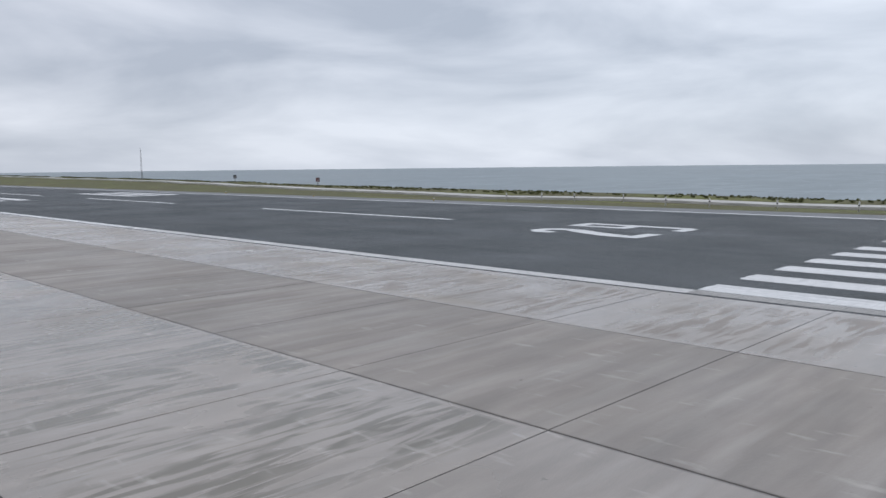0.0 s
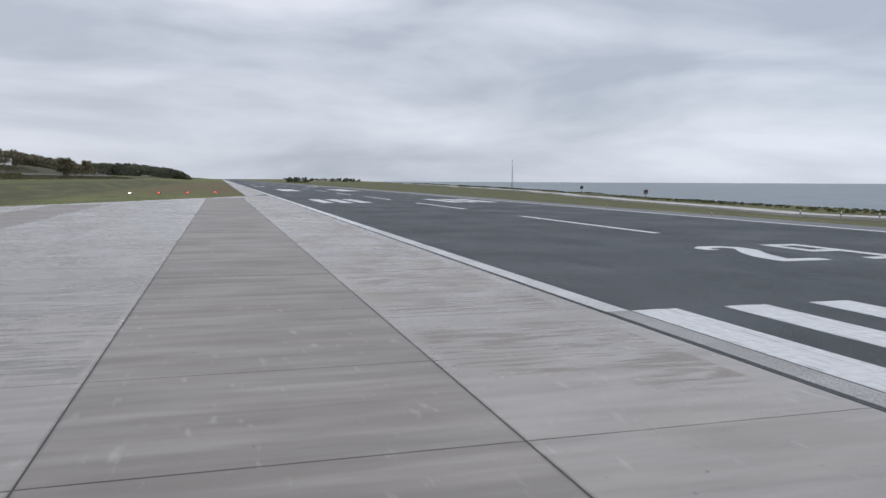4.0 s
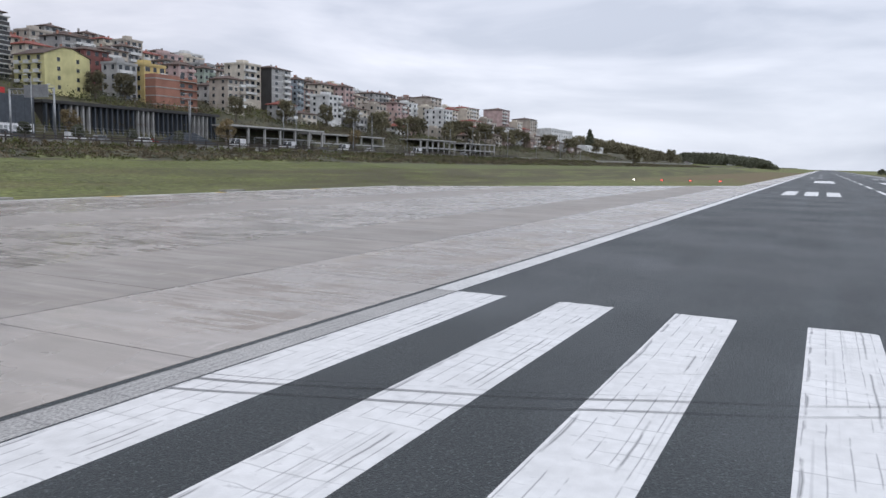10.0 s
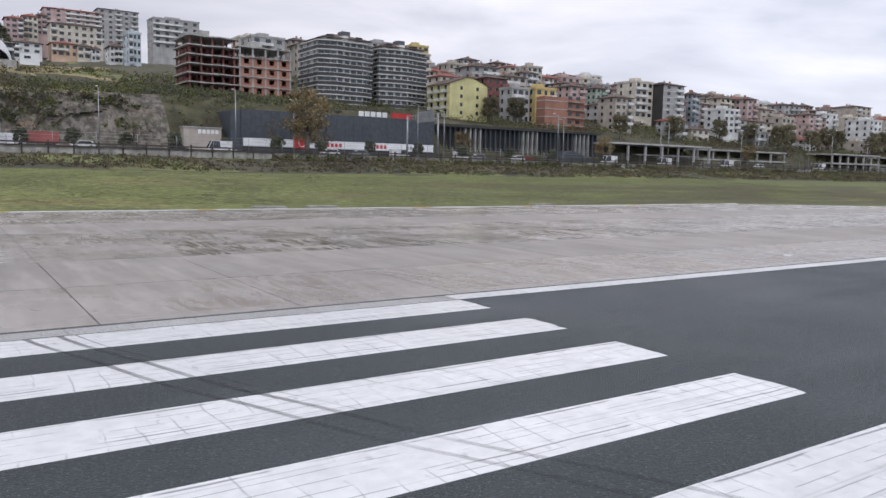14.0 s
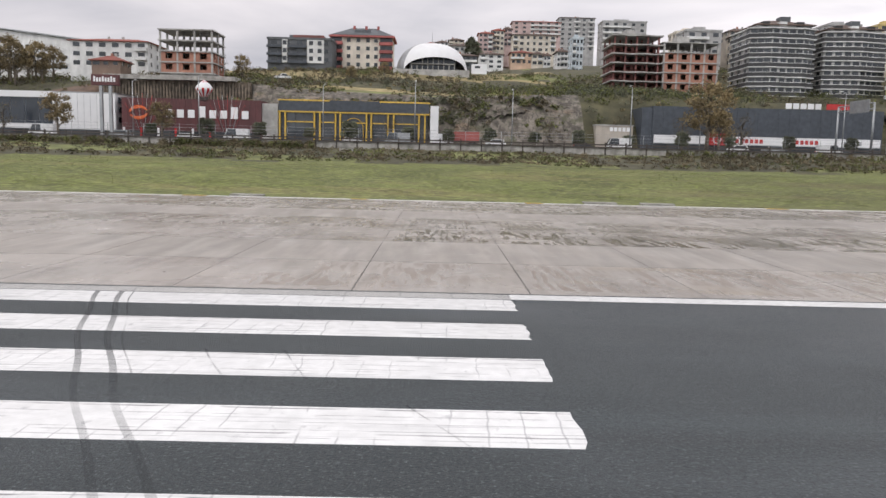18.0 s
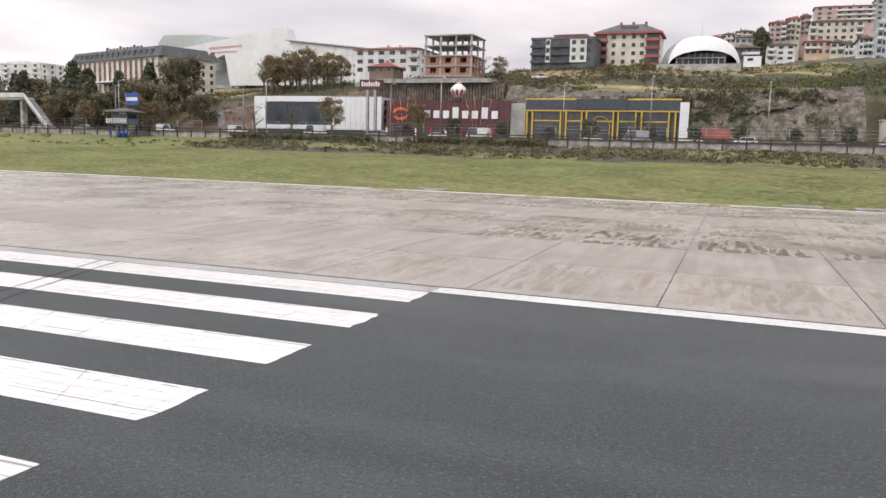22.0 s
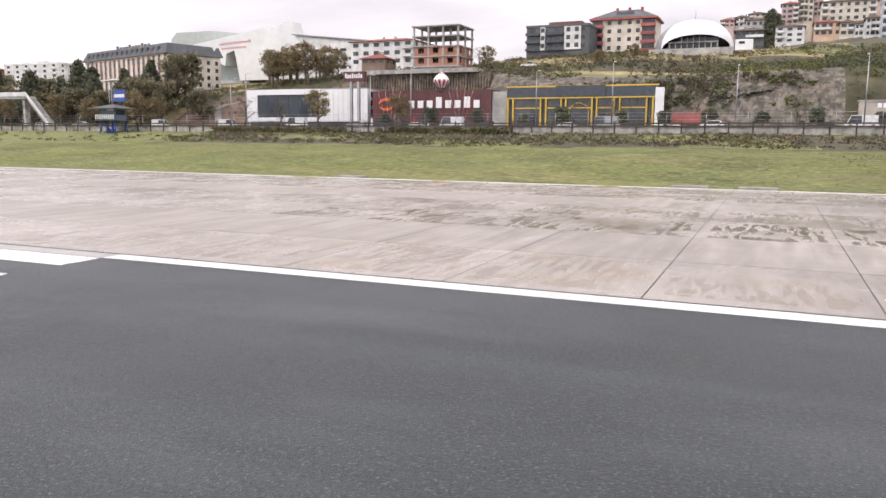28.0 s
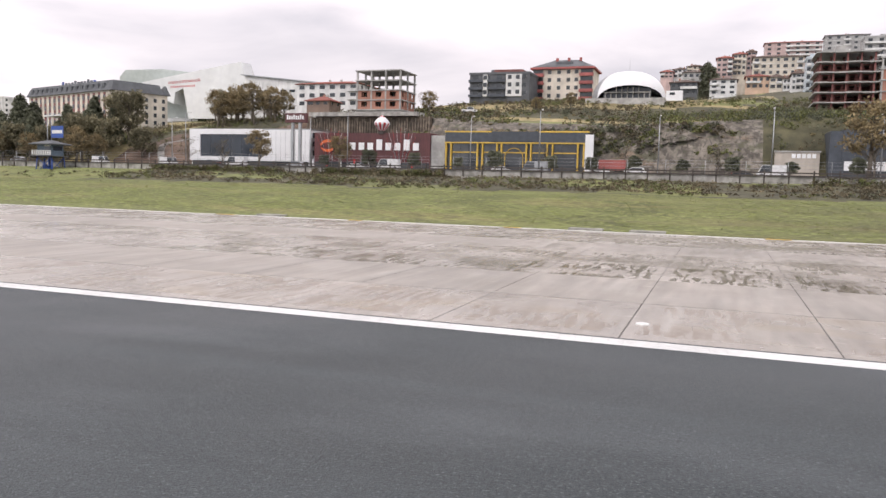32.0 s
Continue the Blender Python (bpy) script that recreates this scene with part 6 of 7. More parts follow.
u = thing("sign_gantry", "grey steel sign gantry over the carriageway", "gantry", at=(85, 138, 7.0))
for yy in (-6, 8):
    bm = bmesh.new()
    tube(bm, (0, yy, 0), (0, yy, 10.5), 0.25, 0.2, 8)
    part("pole", bm, STEEL, u)
bm = bmesh.new()
for z in (9.2, 10.4):
    tube(bm, (0, -6, z), (0, 8, z), 0.12, 0.12, 6)
for k in range(10):
    tube(bm, (0, -6 + 1.4 * k, 9.2), (0, -5.3 + 1.4 * k, 10.4), 0.06, 0.06, 5)
part("truss", bm, STEEL, u)
part("sign_panel", boxed(-0.25, -0.12, -4.5, 3.0, 8.6, 11.2, 0.03), STEEL, u, "sign panel seen from behind")

# ---------------------------------------------------------------- hilltop: red house, dome hall
u = thing("red_house", "cream house with red corner balconies and a dark hipped roof", "house", at=(-31.5, 270, 36.5))
part("wall", boxed(-11.2, 11.2, 0, 15, -4, 11.4), BRIGHT_CREAM, u)
for sx, wd in ((-1, 4.4), (1, 5.2)):
    xa, xb = (-11.6, -11.6 + wd) if sx < 0 else (11.6 - wd, 11.6)
    for f in range(4):
        part("corner_balcony", boxed(xa, xb, -1.3, -0.01, f * 2.95 - 0.15, f * 2.95 + 1.0, 0.04), REDWALL, u, "red corner balcony")
        part("loggia", boxed(xa + 0.3, xb - 0.3, -0.06, -0.004, f * 2.95 + 1.0, f * 2.95 + 2.7), GLASS, u)
for f in range(4):
    for x in (-5.0, -1.4, 2.2, 5.2):
        share("window", WIN, u, (x, 0, f * 2.95 + 0.9), (0.95, 1, 0.95))
part("red_cornice", boxed(-12.2, 12.2, -1.6, 15.6, 11.4, 12.1, 0.04), REDWALL, u)
bm = bmesh.new()
hip_roof(bm, -10.8, 10.8, 0, 15, 12.35, 3.6, 0.6)
rf = part("roof", bm, SLATE_RENDER, u)
for x in (-4, 0.5, 5):
    part("chimney", boxed(x, x + 0.9, 6, 7, 13.5, 16.6, 0.03), REDWALL, rf)
part("dormer", boxed(-3, 3, 2.0, 6, 13, 14.6, 0.04), SLATE_RENDER, rf)

u = thing("dome_hall", "white shell dome hall with a dark arched glass front", "hall", at=(-5.2, 244, 34.0))
n, m = 72, 14
R, Hh = 12.7, 10.3


def shell_point(j, i):
    ang = 2 * math.pi * j / n
    away = abs(ang - 1.56 * math.pi) / (0.33 * math.pi)
    low = math.asin(0.43 * math.sqrt(1 - away ** 2)) if away < 1 else 0.0
    ph = low + (math.pi / 2 - low) * min(i / m, 0.998)
    rr = math.cos(ph) ** 0.8
    return Vector((R * rr * math.cos(ang), 12 + R * 0.95 * rr * math.sin(ang), Hh * math.sin(ph)))


centre = Vector((0, 12, -4))
for name, js, material, label in (("shell", list(range(44, 73)) + list(range(0, 26)), WHITE, "smooth white shell roof"), ("flank", range(26, 44), STEEL, "grey metal flank of the dome")):
    bm = bmesh.new()
    for j in js:
        for i in range(m):
            q = [shell_point(j, i), shell_point(j + 1, i), shell_point(j + 1, i + 1), shell_point(j, i + 1)]
            bm.faces.new([bm.verts.new(p) for p in q]).smooth = True
    bmesh.ops.remove_doubles(bm, verts=bm.verts[:], dist=0.002)
    bmesh.ops.recalc_face_normals(bm, faces=bm.faces[:])
    part(name, bm, material, u, label)
part("glass_front", boxed(-7.6, 8.2, 5.2, 5.5, 0, 4.6), GLASS_B, u, "dark glazed front")
part("gallery_slab", boxed(-7.4, 8.2, 3.4, 5.15, 2.2, 2.55), WALLC, u, "pale gallery slab in the arch")
for k in range(9):
    part("mullion", boxed(-6.9 + 1.85 * k - 0.16, -6.9 + 1.85 * k + 0.16, 3.6, 3.9, 0, 4.2 if abs(k - 4) < 3 else 2.2), WALLC, u)
part("plinth", boxed(-13, 13, 0.2, 25, -5, 0.1), GREYC, u)
bm = bmesh.new()
tube(bm, (0, 12, Hh - 0.2), (0, 12, Hh + 4.6), 0.08, 0.03, 6)
part("spire", bm, STEEL, u)
u = thing("site_cabin", "small white site cabin on the hilltop", "cabin", at=(11, 241, 33.6))
part("body", boxed(-2.6, 2.6, 0, 2.4, -1.0, 2.3, 0.06), WHITE, u)
part("window", boxed(-1.5, 0.2, -0.05, 0.0, 0.9, 1.7), GLASS, u)

# ---------------------------------------------------------------- hotel and sports hall
u = thing("hotel", "cream hotel with brown window strips and a dark mansard roof", "hotel", at=(-209, 230, 22.0))
hm = Matrix.Rotation(radians(-17), 4, "Z")
u.matrix_world = Matrix.Translation((-209, 230, 22.0)) @ hm
part("wall", boxed(-68, 0, 0, 22, -3, 16.2), CREAM_RENDER, u)
part("east_wing", boxed(0, 2.5, 1, 25, -3, 16.2), CREAM_RENDER, u)
for k in range(16):
    x = -66 + 4.1 * k
    part("window_strip", boxed(x, x + 1.7, -0.14, -0.01, 3.0, 15.6), MAROON_RENDER, u, "brown vertical window strip")
    for f in range(4):
        share("window", WIN, u, (x + 0.85, -0.15, 3.5 + 3.1 * f), (1.0, 1, 1.2))
for k in range(6):
    for f in range(4):
        share("window", WIN, u, (2.5, 3 + 4.0 * k, 3.5 + 3.1 * f), (1.0, 1, 1.1), radians(90))
bm = bmesh.new()
for (xa, xb, ya, yb) in ((-69, 3.3, -0.9, 23), (-2, 3.4, 23.05, 26)):
    lo = [bm.verts.new(p) for p in ((xa, ya, 16.2), (xb, ya, 16.2), (xb, yb, 16.2), (xa, yb, 16.2))]
    hi = [bm.verts.new(p) for p in ((xa + 1.8, ya + 1.8, 20.4), (xb - 1.8, ya + 1.8, 20.4), (xb - 1.8, yb - 1.2, 20.4), (xa + 1.8, yb - 1.2, 20.4))]
    for q in ((0, 1, 5, 4), (1, 2, 6, 5), (2, 3, 7, 6), (3, 0, 4, 7), (4, 5, 6, 7), (3, 2, 1, 0)):
        bm.faces.new([(lo + hi)[i] for i in q])
bmesh.ops.recalc_face_normals(bm, faces=bm.faces[:])
rf = part("roof", bm, SLATE_RENDER, u, "dark slate mansard roof")
for k in range(15):
    part("dormer", boxed(-65 + 4.3 * k, -63.2 + 4.3 * k, -0.6, 1.6, 17.2, 19.2, 0.03), SLATE_RENDER, rf)
for k in range(11):
    part("roof_letter_bar", boxed(-50 + 2.7 * k, -48.3 + 2.7 * k, 6, 6.3, 20.6, 22.2 if k % 4 else 22.8), SLATE if k not in (0, 10) else BLUE, rf, "rooftop lettering bar")
part("entrance_canopy", boxed(-42, -22, -6, -0.2, 6.2, 6.8, 0.05), WHITE_RENDER, u)

u = thing("sports_hall", "large white sports hall with a slanted wedge facade", "hall", at=(-206, 315, 25.0))
bm = bmesh.new()
wallprism(bm, [(-60.7, 28.4), (1.1, 37.4), (4.6, 27), (5, 9), (-30.9, 9), (-34.2, 24.6), (-39.3, 22.8), (-40.2, 16.7), (-52, 21.7), (-60.8, 26.9)], 0, 9)
part("wedge_facade", bm, PANELS, u, "white slanted wedge facade")
bm = bmesh.new()
wallprism(bm, [(-84, 0), (4, 0), (4, 28), (-25, 33), (-55, 36.4), (-80, 36.6), (-84, 33)], 9.2, 60)
part("hall_body", bm, PALE_GREEN, u, "pale green hall body with curved roof")
part("lower_wall", boxed(-60, 30, 9.05, 30, -6, 10), WHITE_RENDER, u)
for k in range(4):
    bm = bmesh.new()
    tube(bm, (-30 + 4 * k, 4, 0), (-33 + 4.6 * k, 4, 13), 0.4, 0.4, 6)
    part("raking_column", bm, DARKST, u)
line = bpy.data.curves.new("line", "FONT")
line.body, line.size, line.extrude = "GENÇLİK VE SPOR BAKANLIĞI", 1.0, 0.04
tmp = bpy.data.objects.new("line", line)
letters = bpy.data.meshes.new_from_object(tmp)
bpy.data.objects.remove(tmp)
bpy.data.curves.remove(line)
letters.materials.clear()
letters.materials.append(RED)
wide = max(v.co.x for v in letters.vertices)
scale = 20.21 / wide
ob = new("lettering", letters)
ob.parent = u
ob.matrix_local = Matrix.Translation(((-43.72), -0.06, 27.09)) @ Matrix.Rotation(radians(-3.0), 4, "Y") @ Matrix.Rotation(radians(90), 4, "X") @ Matrix.Diagonal((scale, scale * 1.15, 1, 1))
tagged(ob, "red painted lettering")
for k in range(12):
    part("letter_bar", boxed((-43.72) + 1.7 + 20.21 * 0.065 * k, (-43.72) + 2.3 + 20.21 * 0.065 * k, -0.1, -0.02, 27.09 - 2.1 + 0.04 * k, 27.09 - 1.1 + 0.04 * k), RED, u, "red lettering bar")
bm = bmesh.new()
for z in (22, 29):
    tube(bm, (2, 4, z), (12, 12, z - 3), 0.35, 0.35, 6)
part("tip_truss", bm, WHITE, u)
bm = bmesh.new()
tube(bm, (-24, 20, 31), (-24, 20, 36.5), 0.9, 0.9, 10)
part("flue", bm, STEEL, u)

u = thing("long_hall", "long white hall with a sloping roof behind bare trees", "hall", at=(-176, 300, 36.0))
bm = bmesh.new()
wallprism(bm, [(-16, -6), (57, -6), (57, 9.1), (-16, 17.0)], 0, 20)
part("wall", bm, WHITE_RENDER, u)
bm = bmesh.new()
wallprism(bm, [(-18, 17.3), (59, 9.0), (59, 9.5), (-18, 17.8)], -1.0, 21)
part("roof", bm, STEEL, u)
for f in range(3):
    for k in range(15):
        if 0.8 + 4.0 * f < 14.0 - 0.108 * 4.6 * k - 2.5:
            share("window", WIDE, u, (-13 + 4.6 * k, 0, 0.8 + 4.0 * f), (1.5, 1, 0.9))

# ---------------------------------------------------------------- guard tower, footbridge
u = thing("guard_tower", "blue guard tower with a white-railed cabin and pitched roof", "tower", at=(-125.2, 121.5, 4.0))
for sx in (-2.2, 2.2):
    for sy in (-1.8, 1.8):
        bm = bmesh.new()
        tube(bm, (sx * 1.15, sy * 1.15, -0.4), (sx, sy, 4.2), 0.13, 0.13, 8)
        part("leg", bm, BLUE, u)
for sy in (-1.9, 1.9):
    for s in (-1, 1):
        bm = bmesh.new()
        tube(bm, (s * 2.4, sy, 0.2), (-s * 2.2, sy, 3.9), 0.09, 0.09, 6)
        part("brace", bm, BLUE, u)
for sx, lean in ((-1.3, 0.5), (-0.6, -0.3), (0.2, 0.45), (0.9, -0.4), (1.5, 0.2)):
    bm = bmesh.new()
    tube(bm, (sx, -1.2, -0.4), (sx + lean, -1.0, 3.6), 0.2, 0.14, 7)
    part("strut", bm, BLUE, u)
# blue sheeting hung round the stair, lower on one side
bm = bmesh.new()
grid = [[bm.verts.new((-1.6 + 0.32 * i, -0.9 + 0.22 * math.sin(1.9 * i) + 0.1 * math.sin(3.1 * k + i), 0.65 * k - 0.4 + 0.25 * math.sin(0.8 * i) * (k > 3))) for i in range(11)] for k in range(5)]
for k in range(4):
    for i in range(10):
        bm.faces.new([grid[k][i], grid[k][i + 1], grid[k + 1][i + 1], grid[k + 1][i]])
bmesh.ops.solidify(bm, geom=bm.faces[:], thickness=0.06)
part("sheeting", bm, BLUE, u, "creased blue sheeting round the stair")
part("platform", boxed(-3.0, 3.0, -2.7, 2.7, 4.1, 4.3, 0.03), SLATE_RENDER, u)
for z in (4.45, 4.95, 5.4):
    part("rail", boxed(-3.0, 3.0, -2.76, -2.7, z, z + 0.1), WHITEF, u, "white railing")
for k in range(9):
    part("rail_panel", boxed(-2.95 + 0.69 * k, -2.58 + 0.69 * k, -2.75, -2.71, 4.45, 5.45, 0.02), WHITEF, u, "white railing panel")
part("cabin", boxed(-2.2, 2.2, -1.8, 1.8, 4.3, 7.0, 0.04), TOWER_BLUE, u)
part("cabin_glass", boxed(0.2, 2.0, -1.86, -1.79, 5.5, 6.5), GLASS_B, u)
part("window_head", boxed(0.1, 2.1, -1.9, -1.79, 6.5, 6.75, 0.02), WHITEF, u)
part("side_glass", boxed(2.19, 2.26, -1.3, 1.3, 5.5, 6.5), GLASS_B, u)
bm = bmesh.new()
hip_roof(bm, -2.8, 2.8, -2.4, 2.4, 7.05, 0.9, 0.75)
part("roof", bm, SLATE_RENDER, u)
bm = bmesh.new()
tube(bm, (0.3, 0, 7.6), (0.3, 0, 11.4), 0.05, 0.04, 6)
part("flagpole", bm, STEEL, u)
bm = bmesh.new()
box(bm, 0.35, 4.1, -0.03, 0.03, 8.6, 11.4)
part("flag", bm, BLUE, u, "blue flag with a pale band")
part("flag_band", boxed(0.6, 3.8, -0.05, -0.031, 9.6, 10.4), WHITEF, u)

u = thing("footbridge", "pale concrete footbridge over the road with a stair", "footbridge", at=(-225, 146, 7.0))
part("deck", boxed(-45, 42, -1.6, 1.6, 8.2, 9.0, 0.05), WALLC, u)
part("parapet", boxed(-45, 42, -1.7, -1.6, 9.0, 10.2), WHITE_RENDER, u)
for x in (-40, -10, 18, 40):
    part("pier", boxed(x - 0.5, x + 0.5, -0.8, 0.8, 0, 8.2, 0.05), WALLC, u)
for k in range(18):
    part("step", boxed(42 + 0.45 * k, 42.45 + 0.45 * k, -1.4, 1.4, 8.4 - 0.47 * k - 0.5, 8.9 - 0.47 * k), WALLC, u)
bm = bmesh.new()
wallprism(bm, [(42, 10.2), (50.5, 1.4), (50.5, 0.4), (42, 9.0)], -1.62, -1.5)
part("stair_parapet", bm, WHITE_RENDER, u)


# ---------------------------------------------------------------- vehicles on the road
def vehicle(kind, x, y, paint, label, turn=0):
    if kind == "van":
        length, h, cab, roofl = 5.4, 2.35, 0.95, (-2.6, 1.75)
    elif kind == "pickup":
        length, h, cab, roofl = 5.0, 1.75, 0.95, (-0.7, 0.9)
    else:
        length, h, cab, roofl = 4.4, 1.46, 0.86, (-1.6, 0.75)
    u = thing("van" if kind == "van" else "car", label, "van" if kind == "van" else "car", "vehicles on the road", at=(x, y, 7.03))
    u.rotation_euler = (0, 0, radians(turn))
    hl = length / 2
    bm = bmesh.new()
    wallprism(bm, [(-hl, 0.35), (hl, 0.35), (hl, 0.75), (hl - 0.25, cab - 0.05), (roofl[1] + 0.75, cab), (-hl + 0.05, cab), (-hl, 0.8)], -0.86, 0.86)
    bmesh.ops.bevel(bm, geom=bm.edges[:], offset=0.05, segments=2, affect="EDGES")
    part("body", bm, paint, u)
    bm = bmesh.new()
    wallprism(bm, [(roofl[0] - 0.35 if kind == "car" else roofl[0], cab - 0.02), (roofl[1] + 0.72, cab - 0.02), (roofl[1], h), (roofl[0], h)], -0.78, 0.78)
    bmesh.ops.bevel(bm, geom=bm.edges[:], offset=0.06, segments=2, affect="EDGES")
    part("cabin", bm, paint, u)
    for sy in (-0.80, 0.80):
        n = 2 if kind != "van" else 1
        bm = bmesh.new()
        a = roofl[0] + (0.1 if kind != "van" else 2.6)
        wallprism(bm, [(a, cab + 0.06), (roofl[1] + 0.5, cab + 0.06), (roofl[1] - 0.02, h - 0.12), (a + 0.1, h - 0.12)], sy - 0.02, sy + 0.02)
        part("side_window", bm, GLASS, u)
    bm = bmesh.new()
    vs = [bm.verts.new(p) for p in ((roofl[1] + 0.74, -0.68, cab + 0.05), (roofl[1] + 0.74, 0.68, cab + 0.05), (roofl[1] + 0.06, 0.6, h - 0.08), (roofl[1] + 0.06, -0.6, h - 0.08))]
    f = bm.faces.new(vs)
    bmesh.ops.solidify(bm, geom=[f], thickness=0.03)
    part("windscreen", bm, GLASS, u)
    for sx in (-hl + 0.85, hl - 0.85):
        for sy in (-0.78, 0.78):
            bm = bmesh.new()
            tube(bm, (sx, sy - 0.1, 0.33), (sx, sy + 0.1, 0.33), 0.33, 0.33, 14)
            wh = part("wheel", bm, TYRE, u)
            bm = bmesh.new()
            tube(bm, (sx, sy - 0.115, 0.33), (sx, sy + 0.115, 0.33), 0.19, 0.19, 10)
            part("rim", bm, STEEL, wh)
    for sy in (-0.6, 0.6):
        part("headlight", boxed(hl - 0.06, hl + 0.02, sy - 0.16, sy + 0.16, 0.62, 0.76, 0.02), WHITEF, u)
        part("tail_light", boxed(-hl - 0.02, -hl + 0.05, sy - 0.14, sy + 0.14, 0.7, 0.9, 0.02), RED, u)
    return u


CARW = mat("white_car_paint", (0.70, 0.70, 0.70), None, 2, 0.25, soil=0.1)
CARS = mat("silver_car_paint", (0.36, 0.37, 0.38), None, 2, 0.25, 0.5, soil=0.1)
CARD = mat("dark_car_paint", (0.045, 0.05, 0.06), None, 2, 0.25, soil=0.1)
CARR = mat("red_car_paint", (0.40, 0.03, 0.03), None, 2, 0.25, soil=0.1)
PAINTS = {"white": CARW, "silver": CARS, "dark grey": CARD, "red": CARR}
for i, (kind, x, y, c) in enumerate((("car", 10, 143, "white"), ("van", -45, 141, "white"), ("car", -60, 155, "white"), ("car", -70, 142, "silver"),
                                     ("car", -22, 154, "white"), ("van", -118, 155, "white"), ("car", -95, 143, "dark grey"), ("van", -143, 156, "white"),
                                     ("car", 62, 142, "white"), ("car", 70, 143, "silver"), ("car", 31, 154, "dark grey"), ("van", 88, 155, "white"),
                                     ("car", 104, 142, "silver"), ("car", 118, 143, "white"), ("car", 132, 155, "red"), ("van", 152, 142, "white"),
                                     ("car", 190, 155, "white"), ("car", 214, 156, "silver"), ("car", 226, 143, "white"), ("van", 262, 142, "white"),
                                     ("car", 285, 156, "white"), ("car", 310, 143, "silver"), ("car", -160, 143, "silver"), ("car", -190, 155, "white"), ("van", 36, 141, "white"), ("van", 108, 155, "white"),
                                     ("van", 176, 142, "white"), ("van", -86, 141, "white"), ("van", -11, 142, "silver"), ("van", 207, 142, "white"))):
    vehicle(kind, x, y, PAINTS[c], f"{c} {'van' if kind == 'van' else 'car'} on the road behind the fence", 180 if y < 148 else 0)
vehicle("pickup", -49.8, 214, CARW, "white pickup standing on the grassy slope", 20).location.z = ground_z(-49.8, 214) + 0.1
u = thing("lorry", "small lorry with a dark red box body on the road", "lorry", "vehicles on the road", at=(3.5, 152.5, 7.03))
part("box_body", boxed(-2.4, 3.4, -1.1, 1.1, 0.9, 3.2, 0.06), REDWALL, u, "dark red box body")
part("cab", boxed(-4.4, -2.5, -1.0, 1.0, 0.55, 2.5, 0.12), CARW, u)
part("cab_window", boxed(-4.45, -4.38, -0.85, 0.85, 1.5, 2.3), GLASS, u)
for sx in (-3.5, 1.4, 2.4):
    for sy in (-0.95, 0.95):
        bm = bmesh.new()
        tube(bm, (sx, sy - 0.12, 0.45), (sx, sy + 0.12, 0.45), 0.45, 0.45, 14)
        part("wheel", bm, TYRE, u)

# ---------------------------------------------------------------- the cut rock face behind the showrooms
def cliff_top(x):
    return float(np.interp(x, [-62, -40, -8, 4, 13, 26, 33, 38, 41, 50], [18.5, 19.0, 19.9, 20.7, 21.2, 20.9, 18.0, 12.5, 8.5, 6.8]))


xs = np.arange(-62, 51, 0.7)
rows = 30
verts, faces = [], []
for x in xs:
    top = cliff_top(x) + 0.9 * noise.noise(Vector((x * 0.25, 3, 0)))
    for k in range(rows + 1):
        t = k / rows
        z = 6.6 + (top - 6.6) * t
        y = 178.6 + 9.5 * t ** 1.25
        big = noise.noise(Vector((x * 0.11, z * 0.09, 4))) * 2.0
        slab_cut = noise.cell(Vector((x * 0.22 + z * 0.12, z * 0.3 - x * 0.05, 1))) * 1.1
        fine = noise.ridged_multi_fractal(Vector((x * 0.4, z * 0.5, 2)), 1.0, 2.1, 4, 1.0, 2.0) * 0.5
        fade = min(1.0, 4 * (1 - t))
        verts.append((x + 0.3 * noise.noise(Vector((x, z, 9))), y - (big + slab_cut + fine) * fade, z))
for i in range(len(xs) - 1):
    for k in range(rows):
        a = i * (rows + 1) + k
        faces.append((a, a + rows + 1, a + rows + 2, a + 1))
me = bpy.data.meshes.new("rock_face")
me.from_pydata(verts, [], faces)
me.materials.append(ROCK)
tagged(new("rock_face", me), "fractured grey-brown cut rock face behind the road", "rock face", kind="structure")

# ---------------------------------------------------------------- planting
pine = tree("conifer_tree", "dark green conifer beside the road", 15, 4.4, LEAF_D, 1, "cone", 115, 0.45, (-186, 182, 7))
broad = tree("broadleaf_tree", "green-brown broadleaf tree on the slope", 11, 4.8, LEAF_G, 2, "round", 115, 0.38, (-150, 181, 8))
autumn = tree("autumn_tree", "autumn tree with thin yellow-brown leaves", 10, 3.8, LEAF_Y, 3, "round", 100, 0.26, (-92, 160, 7))
bare = tree("thin_tree", "thin tree with few brown leaves", 9, 3.4, SHRUB, 4, "round", 17, 0.17, (-120, 166, 7))
clip_ = tree("clipped_tree", "small dark clipped tree on the median", 3.9, 1.7, LEAF_D, 5, "round", 170, 0.17, (-42, 149, 7.2))


def set_on(ob, places):
    for i, (x, y, s) in enumerate(places):
        z = 7.0 if 126 < y < 177.6 else ground_z(x, y) - 0.2
        s *= 1.12 if ob.name.startswith("conifer") and x < -160 else (1.18 if ob.name.startswith("broad") and x < -160 else 1.0)
        random.seed(900 + i)
        copy_thing(ob, pose(x, y, z, 0, 0, random.uniform(0, 360)) @ Matrix.Diagonal((s, s, s * random.uniform(0.9, 1.1), 1)))


